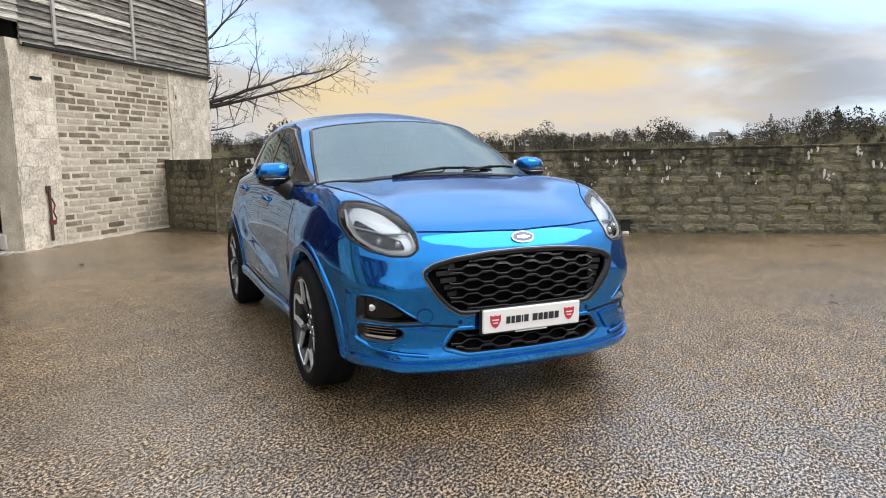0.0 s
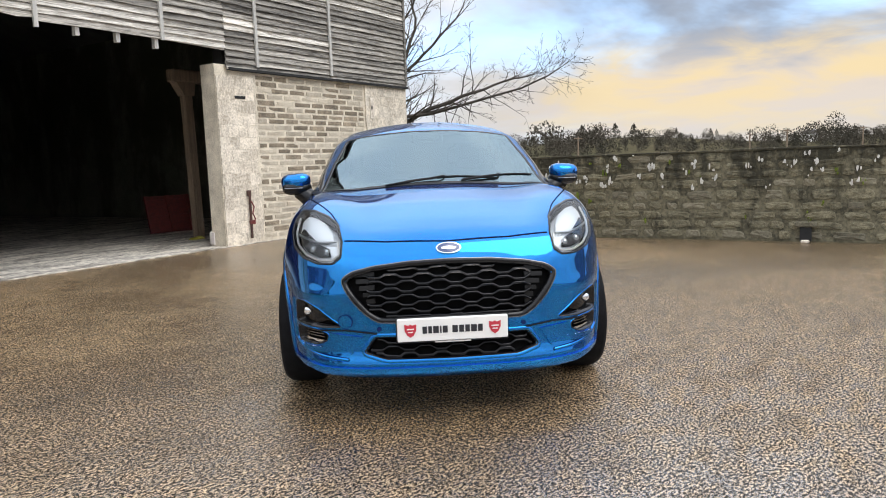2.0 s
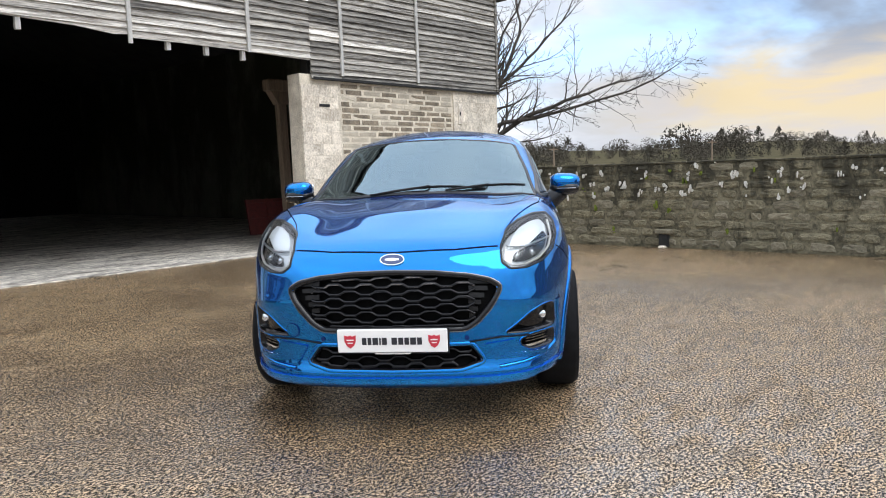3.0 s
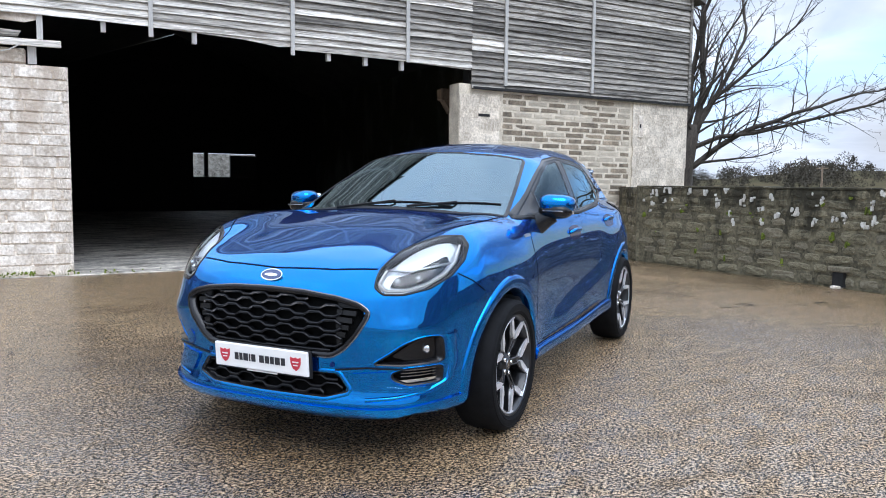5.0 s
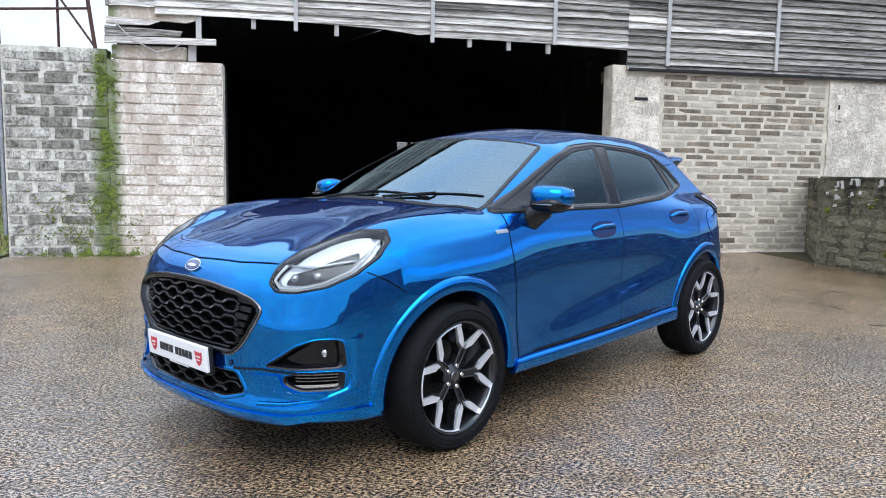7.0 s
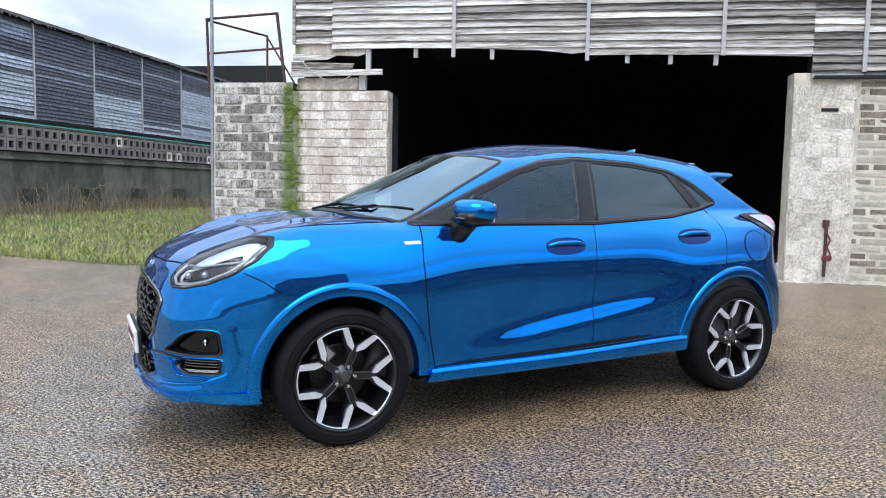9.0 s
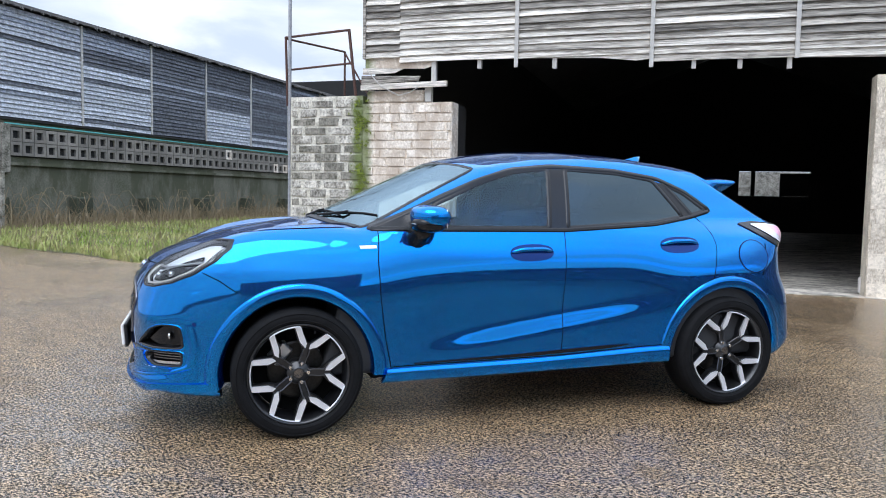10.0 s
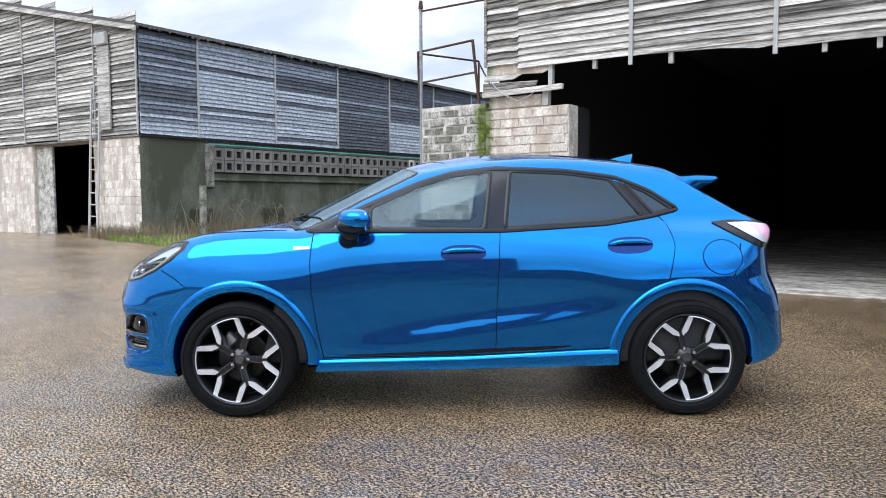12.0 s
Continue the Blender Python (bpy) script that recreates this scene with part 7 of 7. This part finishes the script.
for y, h, w in secs:
    z = on_top(0, y, 0).z - 0.006
    cur = [fin.verts.new((-w, y, z)), fin.verts.new((-0.004, y + 0.02 * (h > 0.05), z + h + 0.006)), fin.verts.new((0.004, y + 0.02 * (h > 0.05), z + h + 0.006)), fin.verts.new((w, y, z))]
    if prev:
        for k in range(3):
            fin.faces.new((prev[k], prev[k + 1], cur[k + 1], cur[k]))
    prev = cur
panel_part("roof_aerial", fin, "paint")
sp = []
for x in np.linspace(-0.55, 0.55, 31):
    e = 0.08 * (abs(x) / 0.55) ** 3
    ys = np.array([1.16, 1.26, 1.36, 1.43])
    base = lay(np.stack([np.full(4, x), ys - 0.3 * e], 1), "top", np.array([0.001, 0.006, 0.010, -0.004]))
    tip_z = base[2, 2] - 0.006
    sp.append([tuple(base[0]), tuple(base[1]), tuple(base[2]), (x, 1.50 - 0.6 * e, tip_z + 0.012), (x, 1.635 - e, tip_z + 0.008), (x, 1.650 - e, tip_z - 0.002), (x, 1.630 - e, tip_z - 0.014), (x, 1.56 - 0.6 * e, tip_z - 0.034), (x, 1.44 - 0.4 * e, base[3, 2] - 0.045)])
wing = sheet(np.array(sp))
wing.verts.ensure_lookup_table()
for k in (0, 30):
    wing.faces.new([wing.verts[k * 9 + q] for q in range(9)])
panel_part("roof_spoiler", wing, "paint")
panel_part("rear_diffuser", box(-0.56, 0.56, 1.84, 1.93, 0.27, 0.38, 0.03), "trim")


# ---- wheels ----
def lathe(profile, n=72):
    """Profile of (radius, x) turned about the x axis."""
    bm = bmesh.new()
    rows_ = [[bm.verts.new((x, r * math.cos(t), r * math.sin(t))) for t in (2 * math.pi * k / n for k in range(n))] for r, x in profile]
    for a, b in zip(rows_, rows_[1:]):
        for k in range(n):
            bm.faces.new((a[k], a[(k + 1) % n], b[(k + 1) % n], b[k]))
    return bm


def spoke_plate(outline, front, back, dish=0.0):
    """A plate in the wheel's plane (tangential u, radial r) between two depths; dish leans it in towards the hub."""
    bm = bmesh.new()
    f = [bm.verts.new((front - dish * (1 - min(1, r / 0.246)), u, r)) for u, r in outline]
    b = [bm.verts.new((back - dish * (1 - min(1, r / 0.246)), u, r)) for u, r in outline]
    bm.faces.new(f)
    bm.faces.new(b[::-1])
    for i in range(len(f)):
        j = (i + 1) % len(f)
        bm.faces.new((f[i], b[i], b[j], f[j]))
    bmesh.ops.recalc_face_normals(bm, faces=bm.faces)
    return bm


def build_wheel(name):
    """Wheel at the origin, outer face towards +x."""
    w = new(name)
    ty = part("tyre", lathe([(0.250, -0.10), (0.262, -0.112), (0.298, -0.113), (0.318, -0.105), (0.332, -0.090), (0.336, -0.05), (0.336, 0.05), (0.332, 0.090), (0.320, 0.105), (0.303, 0.114), (0.282, 0.114), (0.266, 0.109), (0.258, 0.099), (0.252, 0.09)], 84), "tyre", w, smooth=True)
    for r_ in (0.310, 0.276):
        part("sidewall_rib", lathe([(r_ - 0.002, 0.1115), (r_, 0.1155), (r_ + 0.003, 0.1145), (r_ + 0.005, 0.109)], 72), "tyre", ty, smooth=True)
    rim = part("rim", lathe([(0.257, 0.100), (0.260, 0.106), (0.256, 0.108), (0.249, 0.100), (0.241, 0.088), (0.232, 0.06), (0.227, 0.0), (0.229, -0.09)], 84), "rimblack", w, smooth=True)
    part("brake_disc", lathe([(0.05, -0.012), (0.140, -0.012), (0.150, -0.016), (0.150, -0.036), (0.05, -0.036)], 48), "disc", w, smooth=False)
    part("caliper", add_box(bmesh.new(), -0.05, 0.012, -0.06, 0.06, 0.085, 0.165, 0.012, m=pose(0, 0, 0, 62, 0, 0)), "satin", w)
    part("back_plate", lathe([(0.0, -0.05), (0.227, -0.05)], 40), "liner", w)
    hub = part("hub", lathe([(0.0, 0.072), (0.030, 0.072), (0.034, 0.066), (0.056, 0.060), (0.062, 0.050), (0.064, -0.02)], 40), "rimblack", w, smooth=True)
    part("centre_cap", lathe([(0.0, 0.0755), (0.024, 0.0755), (0.0265, 0.071)], 28), "darkchrome", hub)
    # each gap between spokes is framed by two machined bars that run parallel to its middle line
    bar = [(0.054, 0.152), (0.070, 0.114), (0.085, 0.134), (0.082, 0.228), (0.054, 0.2365)]
    ca, sa = math.cos(radians(36)), math.sin(radians(36))
    turned = [(-u * ca + q * sa, u * sa + q * ca) for u, q in bar]  # the same bar from the next spoke's middle line
    half = [(0.016, 0.045), (0.011, 0.100)] + [(turned[1][0] + 0.010, turned[1][1] - 0.010), (turned[0][0] + 0.006, turned[0][1] - 0.004), (turned[4][0] + 0.004, turned[4][1]), turned[3], (turned[2][0] - 0.004, turned[2][1] + 0.004)]
    arm = half + [(0.0, 0.158)] + [(-u, q) for u, q in half[::-1]]
    for k in range(5):
        rot, mid_rot = pose(0, 0, 0, 72 * k, 0, 0), pose(0, 0, 0, 72 * k + 36, 0, 0)
        part("spoke", spoke_plate(arm, 0.090, 0.045, 0.035), "rimblack", rim, m=rot)
        for sg in (1, -1):
            face = [(sg * u, q) for u, q in bar][::sg]
            part("spoke_face", spoke_plate(face, 0.0965, 0.080, 0.012), "machined", rim, "machined silver spoke face", m=mid_rot)
            part("spoke_ridge", tube([(0.064, sg * 0.018, 0.050), (0.078, sg * 0.050, 0.098), (0.086, sg * 0.071, 0.122)], 0.0035, 5), "rimridge", rim, m=mid_rot)
        arc = [radians(72 * k + 36 + q) for q in np.linspace(-19.0, 19.0, 11)]
        part("cup_edge", tube([(0.1000, -0.2430 * math.sin(q), 0.2430 * math.cos(q)) for q in arc], 0.0042, 6), "machined", rim, "thin machined edge")
        part("wheel_nut", lathe([(0.0, 0.074), (0.009, 0.074), (0.0115, 0.070), (0.0115, 0.045)], 10), "chrome", hub, m=rot @ pose(0, 0, 0.050))
    part("valve", tube([(0.085, 0.01, 0.230), (0.10, 0.01, 0.221)], 0.004, 6), "trim", rim)
    return w


first = build_wheel("wheel")
first.parent = CAR
first.matrix_basis = pose(0.790, -HUB_Y, HUB_Z, -18, 0, 0)
for m in (pose(0.790, HUB_Y, HUB_Z, 17, 0, 0), pose(-0.790, -HUB_Y, HUB_Z, 40, 0, 180), pose(-0.790, HUB_Y, HUB_Z, 75, 0, 180)):
    copy_thing(first, m)
part("axle", tube([(-0.62, -HUB_Y, HUB_Z), (0.62, -HUB_Y, HUB_Z)], 0.04, 8), "liner", CAR)
part("axle", tube([(-0.62, HUB_Y, HUB_Z), (0.62, HUB_Y, HUB_Z)], 0.05, 8), "liner", CAR)

# ---- cabin ----
dash = bmesh.new()
add_box(dash, -0.68, 0.68, -0.98, -0.52, 0.72, 0.98, 0.06)
add_box(dash, -0.13, 0.13, -0.62, 0.1, 0.40, 0.66, 0.04)
part("dashboard", dash, "cabin", CAR, smooth=False)
part("instrument_hood", pod(bmesh.new(), (-0.36, -0.66, 0.99), (0.20, 0.12, 0.055)), "cabin", CAR, smooth=True)
part("touchscreen", box(-0.12, 0.12, -0.535, -0.515, 0.93, 1.07, 0.008), "gloss", CAR)
wheel_bm = bmesh.new()
add_tube(wheel_bm, [(0.185 * math.cos(t), 0, 0.185 * math.sin(t)) for t in (2 * math.pi * k / 32 for k in range(33))], 0.015, 8, cap=False)
add_tube(wheel_bm, [(-0.175, 0, 0), (0, -0.03, 0), (0.175, 0, 0)], 0.018, 6)
add_tube(wheel_bm, [(0, -0.03, 0), (0, 0, -0.175)], 0.018, 6)
part("steering_wheel", wheel_bm, "cabin", CAR, m=pose(-0.36, -0.43, 0.93, -24, 0, 0), smooth=True)


def seat(x, y, w):
    st = part("seat", box(x - w / 2, x + w / 2, y - 0.26, y + 0.26, 0.42, 0.62, 0.05), "seatcloth", CAR)
    bk = add_box(bmesh.new(), x - w / 2, x + w / 2, -0.07, 0.06, 0.0, 0.62, 0.05)
    part("seat_back", bk, "seatcloth", st, m=pose(0, y + 0.27, 0.55, -16, 0, 0))
    for hx in ([x] if w < 0.6 else [x - w / 3, x + w / 3]):
        part("headrest", add_box(bmesh.new(), hx - 0.13, hx + 0.13, -0.045, 0.045, 0.67, 0.86, 0.04), "seatcloth", st, m=pose(0, y + 0.27, 0.55, -16, 0, 0))


seat(0.36, 0.02, 0.50)
seat(-0.36, 0.02, 0.50)
seat(0.0, 0.86, 1.16)
mh = part("mirror_housing", box(-0.11, 0.11, -0.335, -0.315, 1.37, 1.43, 0.01), "trim", CAR)
part("sensor_pod", pod(bmesh.new(), (0, -0.36, 1.425), (0.085, 0.06, 0.035)), "trim", CAR, smooth=True)
